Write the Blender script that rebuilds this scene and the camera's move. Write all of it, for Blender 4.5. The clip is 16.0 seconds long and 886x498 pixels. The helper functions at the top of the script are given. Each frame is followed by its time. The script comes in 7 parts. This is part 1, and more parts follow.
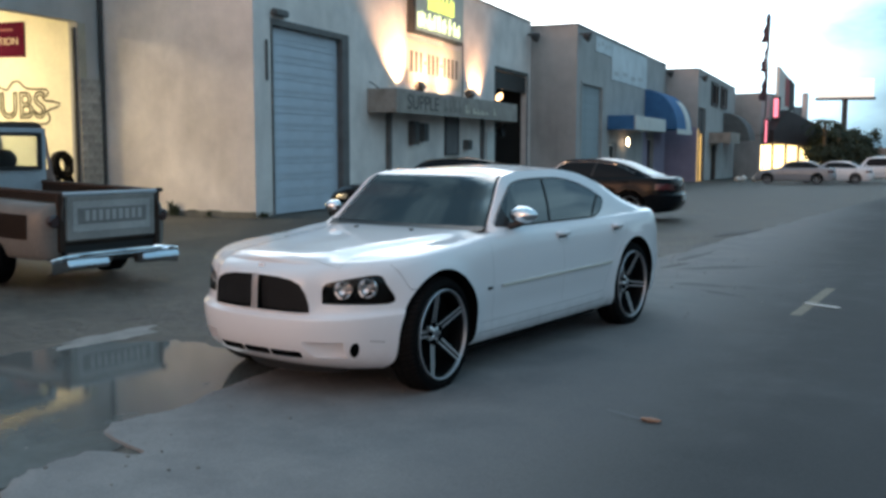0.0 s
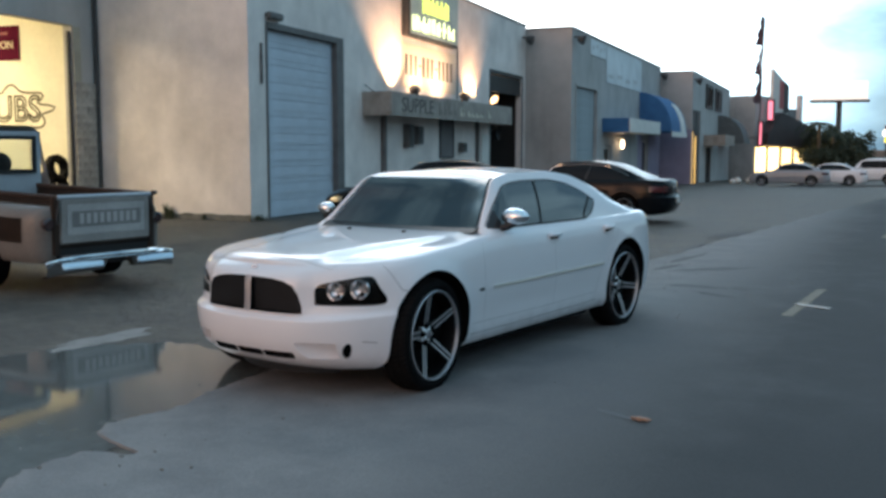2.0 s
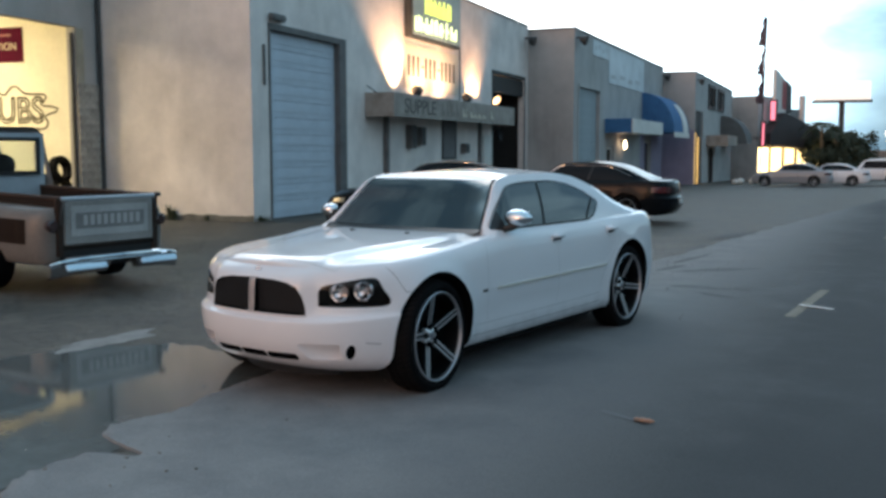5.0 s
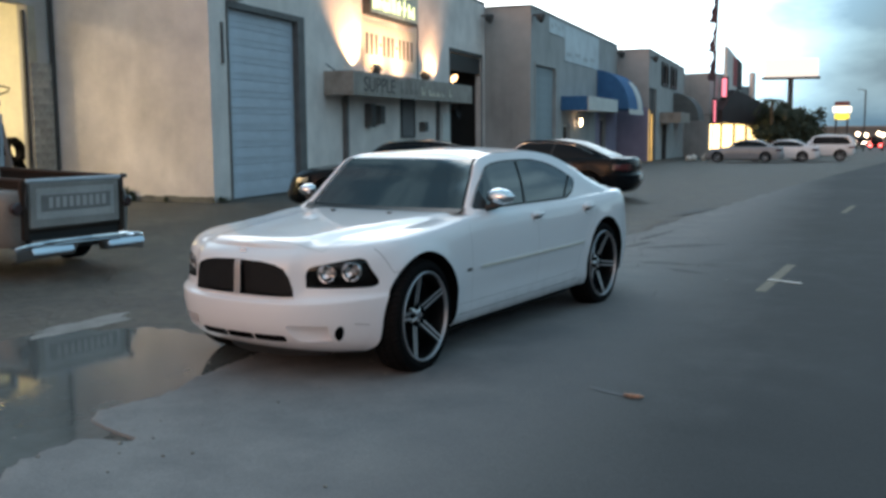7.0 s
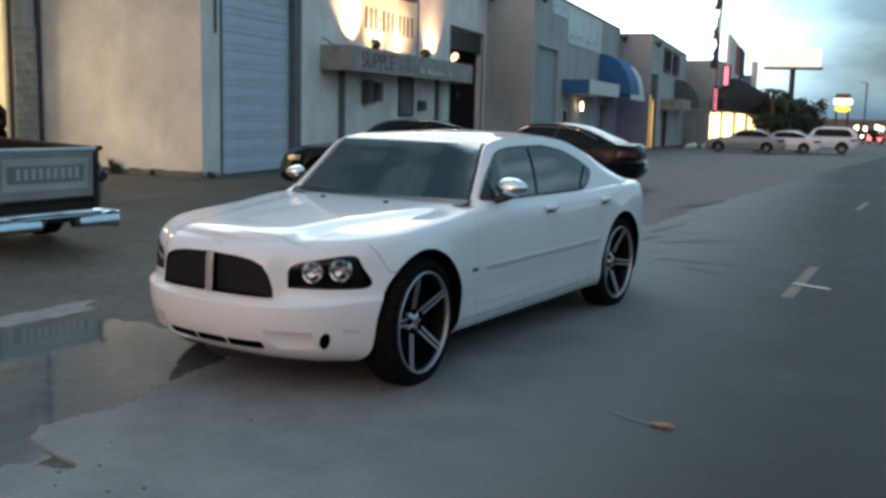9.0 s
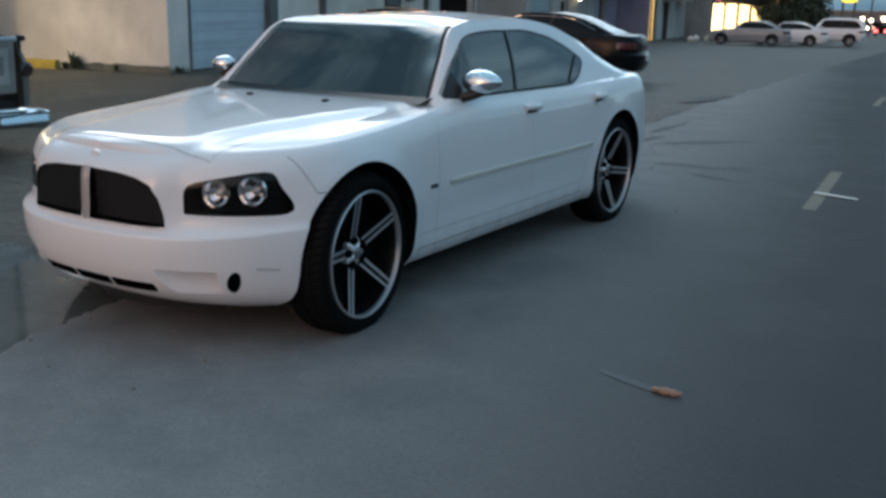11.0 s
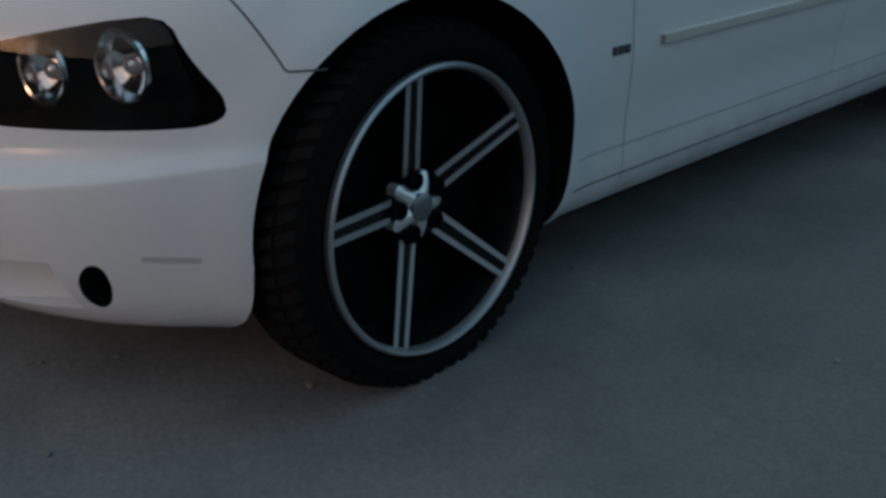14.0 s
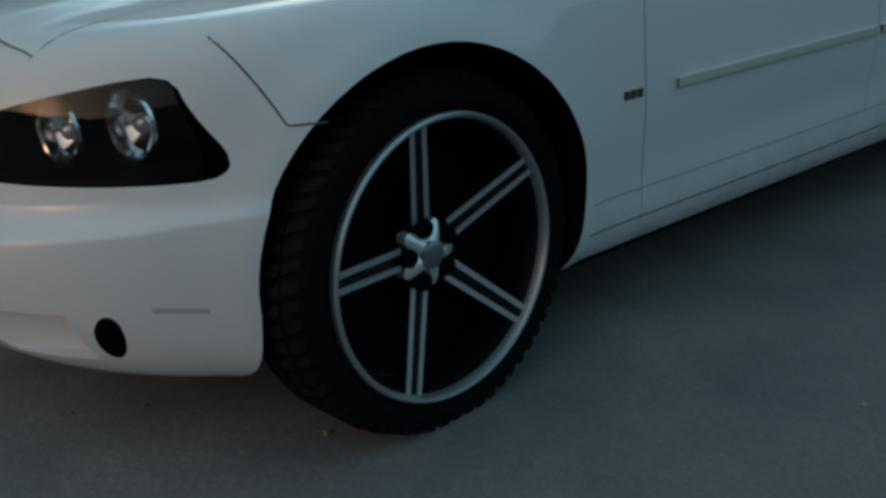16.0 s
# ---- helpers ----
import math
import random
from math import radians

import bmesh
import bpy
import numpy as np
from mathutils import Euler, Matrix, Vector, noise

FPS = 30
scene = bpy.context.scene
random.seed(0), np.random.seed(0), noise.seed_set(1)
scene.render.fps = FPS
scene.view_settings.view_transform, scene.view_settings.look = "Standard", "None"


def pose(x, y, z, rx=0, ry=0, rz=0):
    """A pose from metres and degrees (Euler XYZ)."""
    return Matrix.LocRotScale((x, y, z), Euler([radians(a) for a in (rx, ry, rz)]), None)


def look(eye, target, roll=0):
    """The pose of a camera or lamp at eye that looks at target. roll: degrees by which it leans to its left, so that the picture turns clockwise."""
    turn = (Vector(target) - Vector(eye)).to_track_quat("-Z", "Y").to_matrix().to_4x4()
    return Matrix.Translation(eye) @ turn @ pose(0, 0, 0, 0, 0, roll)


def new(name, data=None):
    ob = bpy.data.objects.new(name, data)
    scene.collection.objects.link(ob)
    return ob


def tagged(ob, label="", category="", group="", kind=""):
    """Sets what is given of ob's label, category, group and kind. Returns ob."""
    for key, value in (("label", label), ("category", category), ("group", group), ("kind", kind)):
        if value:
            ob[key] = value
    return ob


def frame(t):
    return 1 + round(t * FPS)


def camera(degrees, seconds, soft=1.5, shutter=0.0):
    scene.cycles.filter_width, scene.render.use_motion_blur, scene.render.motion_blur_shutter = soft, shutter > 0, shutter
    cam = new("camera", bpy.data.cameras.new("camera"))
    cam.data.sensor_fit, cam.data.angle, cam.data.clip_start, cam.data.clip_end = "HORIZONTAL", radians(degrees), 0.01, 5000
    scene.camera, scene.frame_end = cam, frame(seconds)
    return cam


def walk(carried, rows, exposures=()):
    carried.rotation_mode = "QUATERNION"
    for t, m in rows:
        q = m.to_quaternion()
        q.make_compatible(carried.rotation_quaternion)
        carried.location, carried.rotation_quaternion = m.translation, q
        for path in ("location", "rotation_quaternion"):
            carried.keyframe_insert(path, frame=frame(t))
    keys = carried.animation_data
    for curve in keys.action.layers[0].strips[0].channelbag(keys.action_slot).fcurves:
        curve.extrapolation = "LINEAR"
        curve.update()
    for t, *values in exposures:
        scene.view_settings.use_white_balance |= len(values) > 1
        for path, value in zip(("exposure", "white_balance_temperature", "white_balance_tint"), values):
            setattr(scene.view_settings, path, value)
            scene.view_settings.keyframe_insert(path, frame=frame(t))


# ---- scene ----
# The camera and its way.
PATH = [
    (0, (4.633, -5.169, 1.585), (3.483, -3.547, 1.376), 0.1),
    (0.5, (4.665, -5.184, 1.577), (3.515, -3.560, 1.372), 0.0),
    (1, (4.671, -5.186, 1.584), (3.529, -3.558, 1.374), -0.1),
    (1.5, (4.673, -5.171, 1.585), (3.536, -3.540, 1.372), -0.3),
    (2, (4.686, -5.195, 1.580), (3.542, -3.567, 1.377), 0.0),
    (2.5, (4.692, -5.181, 1.580), (3.567, -3.541, 1.375), 0.0),
    (3, (4.677, -5.174, 1.585), (3.531, -3.547, 1.382), -0.1),
    (3.5, (4.696, -5.165, 1.584), (3.560, -3.532, 1.379), -0.2),
    (6, (4.659, -5.235, 1.590), (3.504, -3.614, 1.390), 0.0),
    (6.5, (4.616, -5.241, 1.592), (3.488, -3.604, 1.369), 0.7),
    (7, (4.504, -5.325, 1.594), (3.437, -3.651, 1.348), -0.4),
    (7.5, (4.396, -5.358, 1.605), (3.346, -3.678, 1.330), 1.0),
    (8, (4.294, -5.204, 1.610), (3.256, -3.516, 1.336), 1.0),
    (10.5, (3.610, -3.785, 1.527), (2.545, -2.140, 1.130), 1.8),
    (11, (3.548, -3.491, 1.496), (2.528, -1.844, 1.002), 1.3),
    (11.5, (3.459, -3.097, 1.464), (2.307, -1.546, 0.944), 0.8),
    (12, (3.374, -2.832, 1.433), (2.141, -1.367, 0.856), 1.0),
    (12.5, (3.283, -2.645, 1.435), (2.035, -1.204, 0.830), 1.0),
    (13, (3.192, -2.234, 1.341), (1.865, -0.874, 0.717), -0.6),
    (13.5, (2.697, -1.589, 1.135), (1.325, -0.301, 0.458), -0.7),
    (14, (2.277, -1.171, 1.033), (0.922, 0.079, 0.256), -1.5),
    (14.5, (2.064, -0.919, 0.938), (0.673, 0.274, 0.137), -2.3),
    (15, (2.068, -0.910, 0.930), (0.676, 0.294, 0.146), -3.0),
    (15.5, (2.059, -0.893, 0.930), (0.642, 0.282, 0.149), -3.0),
    (16, (2.370, -1.091, 1.030), (0.896, 0.080, 0.353), -4.1),
]
cam = camera(49.0, 16.0, soft=3.2)
walk(cam, [(t, look(eye, target, roll)) for t, eye, target, roll in PATH],
     exposures=[(0.0, 0.0, 7300, 17), (6.5, -0.04, 7500, 17.5), (8.2, -0.05, 7650, 16.5), (10.5, -0.12, 7350, 16.5), (11.0, -0.15, 7250, 16.5), (12.5, -0.20, 7400, 14),
                (13.3, -0.30, 7450, 13), (14.2, -0.92, 7250, 13), (15.0, -1.08, 7250, 13), (15.5, -1.02, 7200, 8.5), (16.0, -0.79, 7250, 4)])

# ---------------------------------------------------------------- world: dusk under thin cloud
SUN_AZIMUTH = 188.0    # degrees from +y towards +x: the low sun stands behind the camera
world = bpy.data.worlds.new("dusk_sky")
scene.world = world
world.use_nodes = True
wn, wl = world.node_tree.nodes, world.node_tree.links
for node in list(wn):
    wn.remove(node)
sky = wn.new("ShaderNodeTexSky")
sky.sky_type, sky.sun_disc = "NISHITA", False
sky.sun_elevation, sky.sun_rotation = radians(5.0), radians(SUN_AZIMUTH)
sky.air_density, sky.dust_density = 1.0, 2.0
co = wn.new("ShaderNodeTexCoord")
stretch = wn.new("ShaderNodeMapping")
stretch.inputs["Scale"].default_value = (1.0, 1.0, 2.6)
cloud = wn.new("ShaderNodeTexNoise")
cloud.inputs["Scale"].default_value, cloud.inputs["Detail"].default_value, cloud.inputs["Roughness"].default_value = 3.0, 7.0, 0.55
ramp = wn.new("ShaderNodeValToRGB")
ramp.color_ramp.elements[0].position, ramp.color_ramp.elements[1].position = 0.43, 0.61
tone = wn.new("ShaderNodeMix")
tone.data_type = "RGBA"
tone.inputs[6].default_value, tone.inputs[7].default_value = (0.24, 0.37, 0.50, 1), (0.76, 0.89, 1.0, 1)
gain = wn.new("ShaderNodeMix")
gain.data_type = "RGBA"
gain.inputs[0].default_value = 0.75
scale_sky = wn.new("ShaderNodeVectorMath")
scale_sky.operation = "SCALE"
scale_sky.inputs["Scale"].default_value = 0.12
bg = wn.new("ShaderNodeBackground")
bg.inputs["Strength"].default_value = 1.50
wo = wn.new("ShaderNodeOutputWorld")
wl.new(co.outputs["Generated"], stretch.inputs["Vector"])
wl.new(stretch.outputs["Vector"], cloud.inputs["Vector"])
wl.new(cloud.outputs["Fac"], ramp.inputs["Fac"])
wl.new(ramp.outputs["Color"], tone.inputs[0])
wl.new(sky.outputs["Color"], scale_sky.inputs[0])
wl.new(scale_sky.outputs["Vector"], gain.inputs[6])
# the cloud glows towards the open end of the street and dims overhead
glow = wn.new("ShaderNodeVectorMath")
glow.operation = "DOT_PRODUCT"
glow.inputs[1].default_value = Vector((-0.645, 0.725, 0.33)).normalized()
wl.new(co.outputs["Generated"], glow.inputs[0])
spread = wn.new("ShaderNodeMapRange")
spread.interpolation_type = "SMOOTHSTEP"
spread.inputs["From Min"].default_value, spread.inputs["From Max"].default_value = 0.80, 0.95
spread.inputs["To Min"].default_value, spread.inputs["To Max"].default_value = 0.0, 3.8
wl.new(glow.outputs["Value"], spread.inputs["Value"])
# the cloud is brighter overhead and down the street than behind the camera
high = wn.new("ShaderNodeVectorMath")
high.operation = "DOT_PRODUCT"
high.inputs[1].default_value = Vector((0.38, 0.38, 0.75)).normalized()
wl.new(co.outputs["Generated"], high.inputs[0])
dome = wn.new("ShaderNodeMapRange")
dome.interpolation_type = "SMOOTHSTEP"
dome.inputs["From Min"].default_value, dome.inputs["From Max"].default_value = -0.25, 0.95
dome.inputs["To Min"].default_value, dome.inputs["To Max"].default_value = 0.32, 1.0
wl.new(high.outputs["Value"], dome.inputs["Value"])
level = wn.new("ShaderNodeMath")
level.operation = "ADD"
wl.new(spread.outputs[0], level.inputs[0])
wl.new(dome.outputs[0], level.inputs[1])
lit = wn.new("ShaderNodeVectorMath")
lit.operation = "SCALE"
wl.new(tone.outputs[2], lit.inputs[0])
wl.new(level.outputs[0], lit.inputs["Scale"])
# away from that glow the cloud is a deeper blue
hue = wn.new("ShaderNodeMix")
hue.data_type = "RGBA"
hue.inputs[6].default_value, hue.inputs[7].default_value = (0.56, 0.93, 1.10, 1), (1.0, 0.99, 0.97, 1)
lean = wn.new("ShaderNodeMapRange")
lean.inputs["From Min"].default_value, lean.inputs["From Max"].default_value = 0.83, 0.95
wl.new(glow.outputs["Value"], lean.inputs["Value"])
wl.new(lean.outputs[0], hue.inputs[0])
cool = wn.new("ShaderNodeVectorMath")
cool.operation = "MULTIPLY"
wl.new(lit.outputs["Vector"], cool.inputs[0])
wl.new(hue.outputs[2], cool.inputs[1])
# the afterglow of the sunset, low behind the camera
after = wn.new("ShaderNodeVectorMath")
after.operation = "DOT_PRODUCT"
after.inputs[1].default_value = Vector((math.sin(radians(SUN_AZIMUTH)), math.cos(radians(SUN_AZIMUTH)), 0.20)).normalized()
wl.new(co.outputs["Generated"], after.inputs[0])
fall = wn.new("ShaderNodeMapRange")
fall.interpolation_type = "SMOOTHSTEP"
fall.inputs["From Min"].default_value, fall.inputs["From Max"].default_value = 0.35, 1.0
fall.inputs["To Min"].default_value, fall.inputs["To Max"].default_value = 0.0, 0.55
wl.new(after.outputs["Value"], fall.inputs["Value"])
pink = wn.new("ShaderNodeVectorMath")
pink.operation = "SCALE"
pink.inputs[0].default_value = (1.0, 0.74, 0.70)
wl.new(fall.outputs[0], pink.inputs["Scale"])
core = wn.new("ShaderNodeMapRange")
core.interpolation_type = "SMOOTHSTEP"
core.inputs["From Min"].default_value, core.inputs["From Max"].default_value = 0.985, 0.998
core.inputs["To Min"].default_value, core.inputs["To Max"].default_value = 0.0, 3.5
low_sun = wn.new("ShaderNodeVectorMath")
low_sun.operation = "DOT_PRODUCT"
low_sun.inputs[1].default_value = Vector((math.sin(radians(SUN_AZIMUTH)), math.cos(radians(SUN_AZIMUTH)), 0.13)).normalized()
wl.new(co.outputs["Generated"], low_sun.inputs[0])
wl.new(low_sun.outputs["Value"], core.inputs["Value"])
ember = wn.new("ShaderNodeVectorMath")
ember.operation = "SCALE"
ember.inputs[0].default_value = (1.0, 0.52, 0.38)
wl.new(core.outputs[0], ember.inputs["Scale"])
warm = wn.new("ShaderNodeVectorMath")
warm.operation = "ADD"
wl.new(pink.outputs["Vector"], warm.inputs[0])
wl.new(ember.outputs["Vector"], warm.inputs[1])
both = wn.new("ShaderNodeVectorMath")
both.operation = "ADD"
wl.new(cool.outputs["Vector"], both.inputs[0])
wl.new(warm.outputs["Vector"], both.inputs[1])
wl.new(both.outputs["Vector"], gain.inputs[7])
wl.new(gain.outputs[2], bg.inputs["Color"])
wl.new(bg.outputs["Background"], wo.inputs["Surface"])

sun = new("sun", bpy.data.lights.new("sun", "SUN"))
sun.data.energy, sun.data.angle, sun.data.color = 0.15, radians(40), (1.0, 0.68, 0.64)
sun.matrix_basis = look((0, 0, 50), (-50 * math.sin(radians(SUN_AZIMUTH)), -50 * math.cos(radians(SUN_AZIMUTH)), 50 - 8.0))
# ---------------------------------------------------------------- materials
def material(name, base, rough=0.6, metal=0.0, vary=0.25, big=1.5, fine=30.0, bump=0.1, depth=0.004, coat=0.0, tint=None, spec=0.5, per_object=0.0):
    """A surface with large stains, fine grain and a little relief, at true size (object space)."""
    m = bpy.data.materials.new(name)
    m.use_nodes = True
    n, l = m.node_tree.nodes, m.node_tree.links
    p = n["Principled BSDF"]
    p.inputs["Roughness"].default_value, p.inputs["Metallic"].default_value = rough, metal
    p.inputs["Specular IOR Level"].default_value = spec
    if coat:
        p.inputs["Coat Weight"].default_value, p.inputs["Coat Roughness"].default_value = coat, 0.04
    c = n.new("ShaderNodeTexCoord")
    a, b = n.new("ShaderNodeTexNoise"), n.new("ShaderNodeTexNoise")
    a.inputs["Scale"].default_value, a.inputs["Detail"].default_value, a.inputs["Roughness"].default_value = big, 6, 0.6
    b.inputs["Scale"].default_value, b.inputs["Detail"].default_value = fine, 4
    l.new(c.outputs["Object"], a.inputs["Vector"])
    l.new(c.outputs["Object"], b.inputs["Vector"])
    add = n.new("ShaderNodeMath")
    add.operation = "MULTIPLY_ADD"
    add.inputs[1].default_value = 0.65
    l.new(a.outputs["Fac"], add.inputs[0])
    half = n.new("ShaderNodeMath")
    half.operation = "MULTIPLY"
    half.inputs[1].default_value = 0.35
    l.new(b.outputs["Fac"], half.inputs[0])
    l.new(half.outputs[0], add.inputs[2])
    r = n.new("ShaderNodeValToRGB")
    dark = tint or tuple(v * (1 - vary) for v in base)
    light = tuple(min(1.0, v * (1 + vary * 0.5)) for v in base)
    r.color_ramp.elements[0].color, r.color_ramp.elements[1].color = (*dark, 1), (*light, 1)
    r.color_ramp.elements[0].position, r.color_ramp.elements[1].position = 0.32, 0.66
    l.new(add.outputs[0], r.inputs["Fac"])
    out = r.outputs["Color"]
    if per_object:
        info, hsv = n.new("ShaderNodeObjectInfo"), n.new("ShaderNodeHueSaturation")
        span = n.new("ShaderNodeMapRange")
        span.inputs["To Min"].default_value, span.inputs["To Max"].default_value = 1 - per_object, 1 + per_object
        l.new(info.outputs["Random"], span.inputs["Value"])
        l.new(span.outputs[0], hsv.inputs["Value"])
        l.new(out, hsv.inputs["Color"])
        out = hsv.outputs["Color"]
    l.new(out, p.inputs["Base Color"])
    if bump:
        k = n.new("ShaderNodeBump")
        k.inputs["Strength"].default_value, k.inputs["Distance"].default_value = bump, depth
        l.new(add.outputs[0], k.inputs["Height"])
        l.new(k.outputs["Normal"], p.inputs["Normal"])
    return m


def plain(name, base, rough=0.5, metal=0.0, coat=0.0, spec=0.5):
    """For small parts that are that plain."""
    m = bpy.data.materials.new(name)
    m.use_nodes = True
    p = m.node_tree.nodes["Principled BSDF"]
    p.inputs["Base Color"].default_value = (*base, 1)
    p.inputs["Roughness"].default_value, p.inputs["Metallic"].default_value = rough, metal
    p.inputs["Specular IOR Level"].default_value = spec
    p.inputs["Coat Weight"].default_value, p.inputs["Coat Roughness"].default_value = coat, 0.03
    return m


def glowing(name, colour, strength):
    m = bpy.data.materials.new(name)
    m.use_nodes = True
    n, l = m.node_tree.nodes, m.node_tree.links
    n.remove(n["Principled BSDF"])
    e = n.new("ShaderNodeEmission")
    e.inputs["Color"].default_value, e.inputs["Strength"].default_value = (*colour, 1), strength
    l.new(e.outputs[0], n["Material Output"].inputs["Surface"])
    return m


def clear_glass(name, tint=(1, 1, 1), gloss=0.02):
    """A thin pane: see-through, with a Fresnel gloss."""
    m = bpy.data.materials.new(name)
    m.use_nodes = True
    n, l = m.node_tree.nodes, m.node_tree.links
    n.remove(n["Principled BSDF"])
    t, g, f, x = n.new("ShaderNodeBsdfTransparent"), n.new("ShaderNodeBsdfGlossy"), n.new("ShaderNodeFresnel"), n.new("ShaderNodeMixShader")
    t.inputs["Color"].default_value = (*tint, 1)
    g.inputs["Roughness"].default_value = gloss
    f.inputs["IOR"].default_value = 1.5
    l.new(f.outputs[0], x.inputs[0])
    l.new(t.outputs[0], x.inputs[1])
    l.new(g.outputs[0], x.inputs[2])
    l.new(x.outputs[0], n["Material Output"].inputs["Surface"])
    return m


# ---------------------------------------------------------------- mesh helpers
def smooth(mesh, degrees=32):
    for f in mesh.polygons:
        f.use_smooth = True
    mesh.set_sharp_from_angle(angle=radians(degrees))


def part(name, bm, mat, parent=None, label="", at=None, sharp=32, smoothly=True):
    """Links a bmesh as one mesh object, under a thing or a part."""
    mesh = bpy.data.meshes.new(name)
    bm.to_mesh(mesh)
    bm.free()
    for one in (mat if isinstance(mat, (list, tuple)) else [mat]):
        mesh.materials.append(one)
    if smoothly:
        smooth(mesh, sharp)
    ob = new(name, mesh)
    if parent:
        ob.parent = parent
    if at is not None:
        ob.matrix_basis = at
    return tagged(ob, label) if label else ob


def thing(name, label, category, at=None, group="", kind=""):
    """An Empty at a thing's base, that parents its parts."""
    ob = new(name)
    ob.empty_display_size = 0.1
    if at is not None:
        ob.matrix_basis = at
    return tagged(ob, label, category, group, kind)


def again(ob, parent, at):
    """The same mesh once more, as an object of its own."""
    o = new(ob.name.split(".")[0], ob.data)
    o.parent, o.matrix_basis = parent, at
    return o


def box(bm, lo, hi, bevel=0.0):
    """Adds a block between two corners to bm."""
    lo, hi = Vector(lo), Vector(hi)
    m = Matrix.Translation((lo + hi) / 2) @ Matrix.Diagonal((*(abs(b - a) for a, b in zip(lo, hi)), 1))
    got = bmesh.ops.create_cube(bm, size=1.0, matrix=m)
    if bevel:
        edges = list({e for v in got["verts"] for e in v.link_edges})
        bmesh.ops.bevel(bm, geom=edges, offset=bevel, segments=2, affect="EDGES", clamp_overlap=True)
    return bm


def block(lo, hi, bevel=0.0):
    return box(bmesh.new(), lo, hi, bevel)


def lathe(bm, profile, turns=32, axis="x", closed=False):
    """Turns a profile of (along the axis, radius) about the axis."""
    rings = []
    for i in range(turns):
        c, s = math.cos(2 * math.pi * i / turns), math.sin(2 * math.pi * i / turns)
        row = []
        for h, r in profile:
            row.append(bm.verts.new({"x": (h, r * c, r * s), "y": (r * c, h, r * s), "z": (r * c, r * s, h)}[axis]))
        rings.append(row)
    n = len(profile)
    for i in range(turns):
        p, q = rings[i], rings[(i + 1) % turns]
        for j in range(n if closed else n - 1):
            k = (j + 1) % n
            bm.faces.new((p[j], q[j], q[k], p[k]))
    bmesh.ops.remove_doubles(bm, verts=bm.verts, dist=1e-6)
    bmesh.ops.recalc_face_normals(bm, faces=bm.faces)
    return bm


def tube(bm, points, radius, sides=8, cap=True):
    """A round rod along points."""
    pts = [Vector(p) for p in points]
    rows = []
    for i, p in enumerate(pts):
        d = (pts[min(i + 1, len(pts) - 1)] - pts[max(i - 1, 0)]).normalized()
        ref = Vector((0, 0, 1)) if abs(d.z) < 0.9 else Vector((1, 0, 0))
        a = d.cross(ref).normalized()
        b = d.cross(a)
        rows.append([bm.verts.new(p + radius * (math.cos(2 * math.pi * k / sides) * a + math.sin(2 * math.pi * k / sides) * b)) for k in range(sides)])
    for p, q in zip(rows, rows[1:]):
        for k in range(sides):
            bm.faces.new((p[k], p[(k + 1) % sides], q[(k + 1) % sides], q[k]))
    if cap:
        bm.faces.new(rows[0])
        bm.faces.new(rows[-1])
    bmesh.ops.recalc_face_normals(bm, faces=bm.faces)
    return bm


def grid_mesh(bm, rows, close=False):
    """Quads over a grid of points."""
    vs = [[bm.verts.new(p) for p in row] for row in rows]
    for p, q in zip(vs, vs[1:]):
        for j in range(len(p) - (0 if close else 1)):
            k = (j + 1) % len(p)
            bm.faces.new((p[j], p[k], q[k], q[j]))
    return vs


def prism(bm, outline, depth, lift):
    """A flat outline of (a, b), made solid between the two depths; lift(a, b, c) places it."""
    lo, hi = depth
    bottom = [bm.verts.new(lift(a, b, lo)) for a, b in outline]
    top = [bm.verts.new(lift(a, b, hi)) for a, b in outline]
    bm.faces.new(bottom)
    bm.faces.new(top)
    n = len(outline)
    for i in range(n):
        bm.faces.new((bottom[i], bottom[(i + 1) % n], top[(i + 1) % n], top[i]))
    bmesh.ops.recalc_face_normals(bm, faces=bm.faces)
    return bm


def rounded(a0, b0, a1, b1, r, steps=4):
    """The outline of a rectangle with round corners."""
    out = []
    for ca, cb, start in ((a1 - r, b1 - r, 0), (a0 + r, b1 - r, 90), (a0 + r, b0 + r, 180), (a1 - r, b0 + r, 270)):
        for i in range(steps + 1):
            w = radians(start + 90 * i / steps)
            out.append((ca + r * math.cos(w), cb + r * math.sin(w)))
    return out


def fair(xs, ys):
    """A smooth curve through points that does not overshoot."""
    xs, ys = np.array(xs, float), np.array(ys, float)
    h = np.diff(xs)
    d = np.diff(ys) / h
    m = np.zeros(len(xs))
    m[0], m[-1] = d[0], d[-1]
    for i in range(1, len(xs) - 1):
        m[i] = 0 if d[i - 1] * d[i] <= 0 else 3 * (h[i - 1] + h[i]) / ((2 * h[i] + h[i - 1]) / d[i - 1] + (h[i] + 2 * h[i - 1]) / d[i])

    def f(x):
        x = min(max(x, xs[0]), xs[-1])
        i = min(max(int(np.searchsorted(xs, x)) - 1, 0), len(h) - 1)
        t = (x - xs[i]) / h[i]
        return float((1 + 2 * t) * (1 - t) ** 2 * ys[i] + t * (1 - t) ** 2 * h[i] * m[i] + t * t * (3 - 2 * t) * ys[i + 1] + t * t * (t - 1) * h[i] * m[i + 1])
    return f


def step(a, b, x):
    t = min(max((x - a) / (b - a), 0.0), 1.0)
    return t * t * (3 - 2 * t)
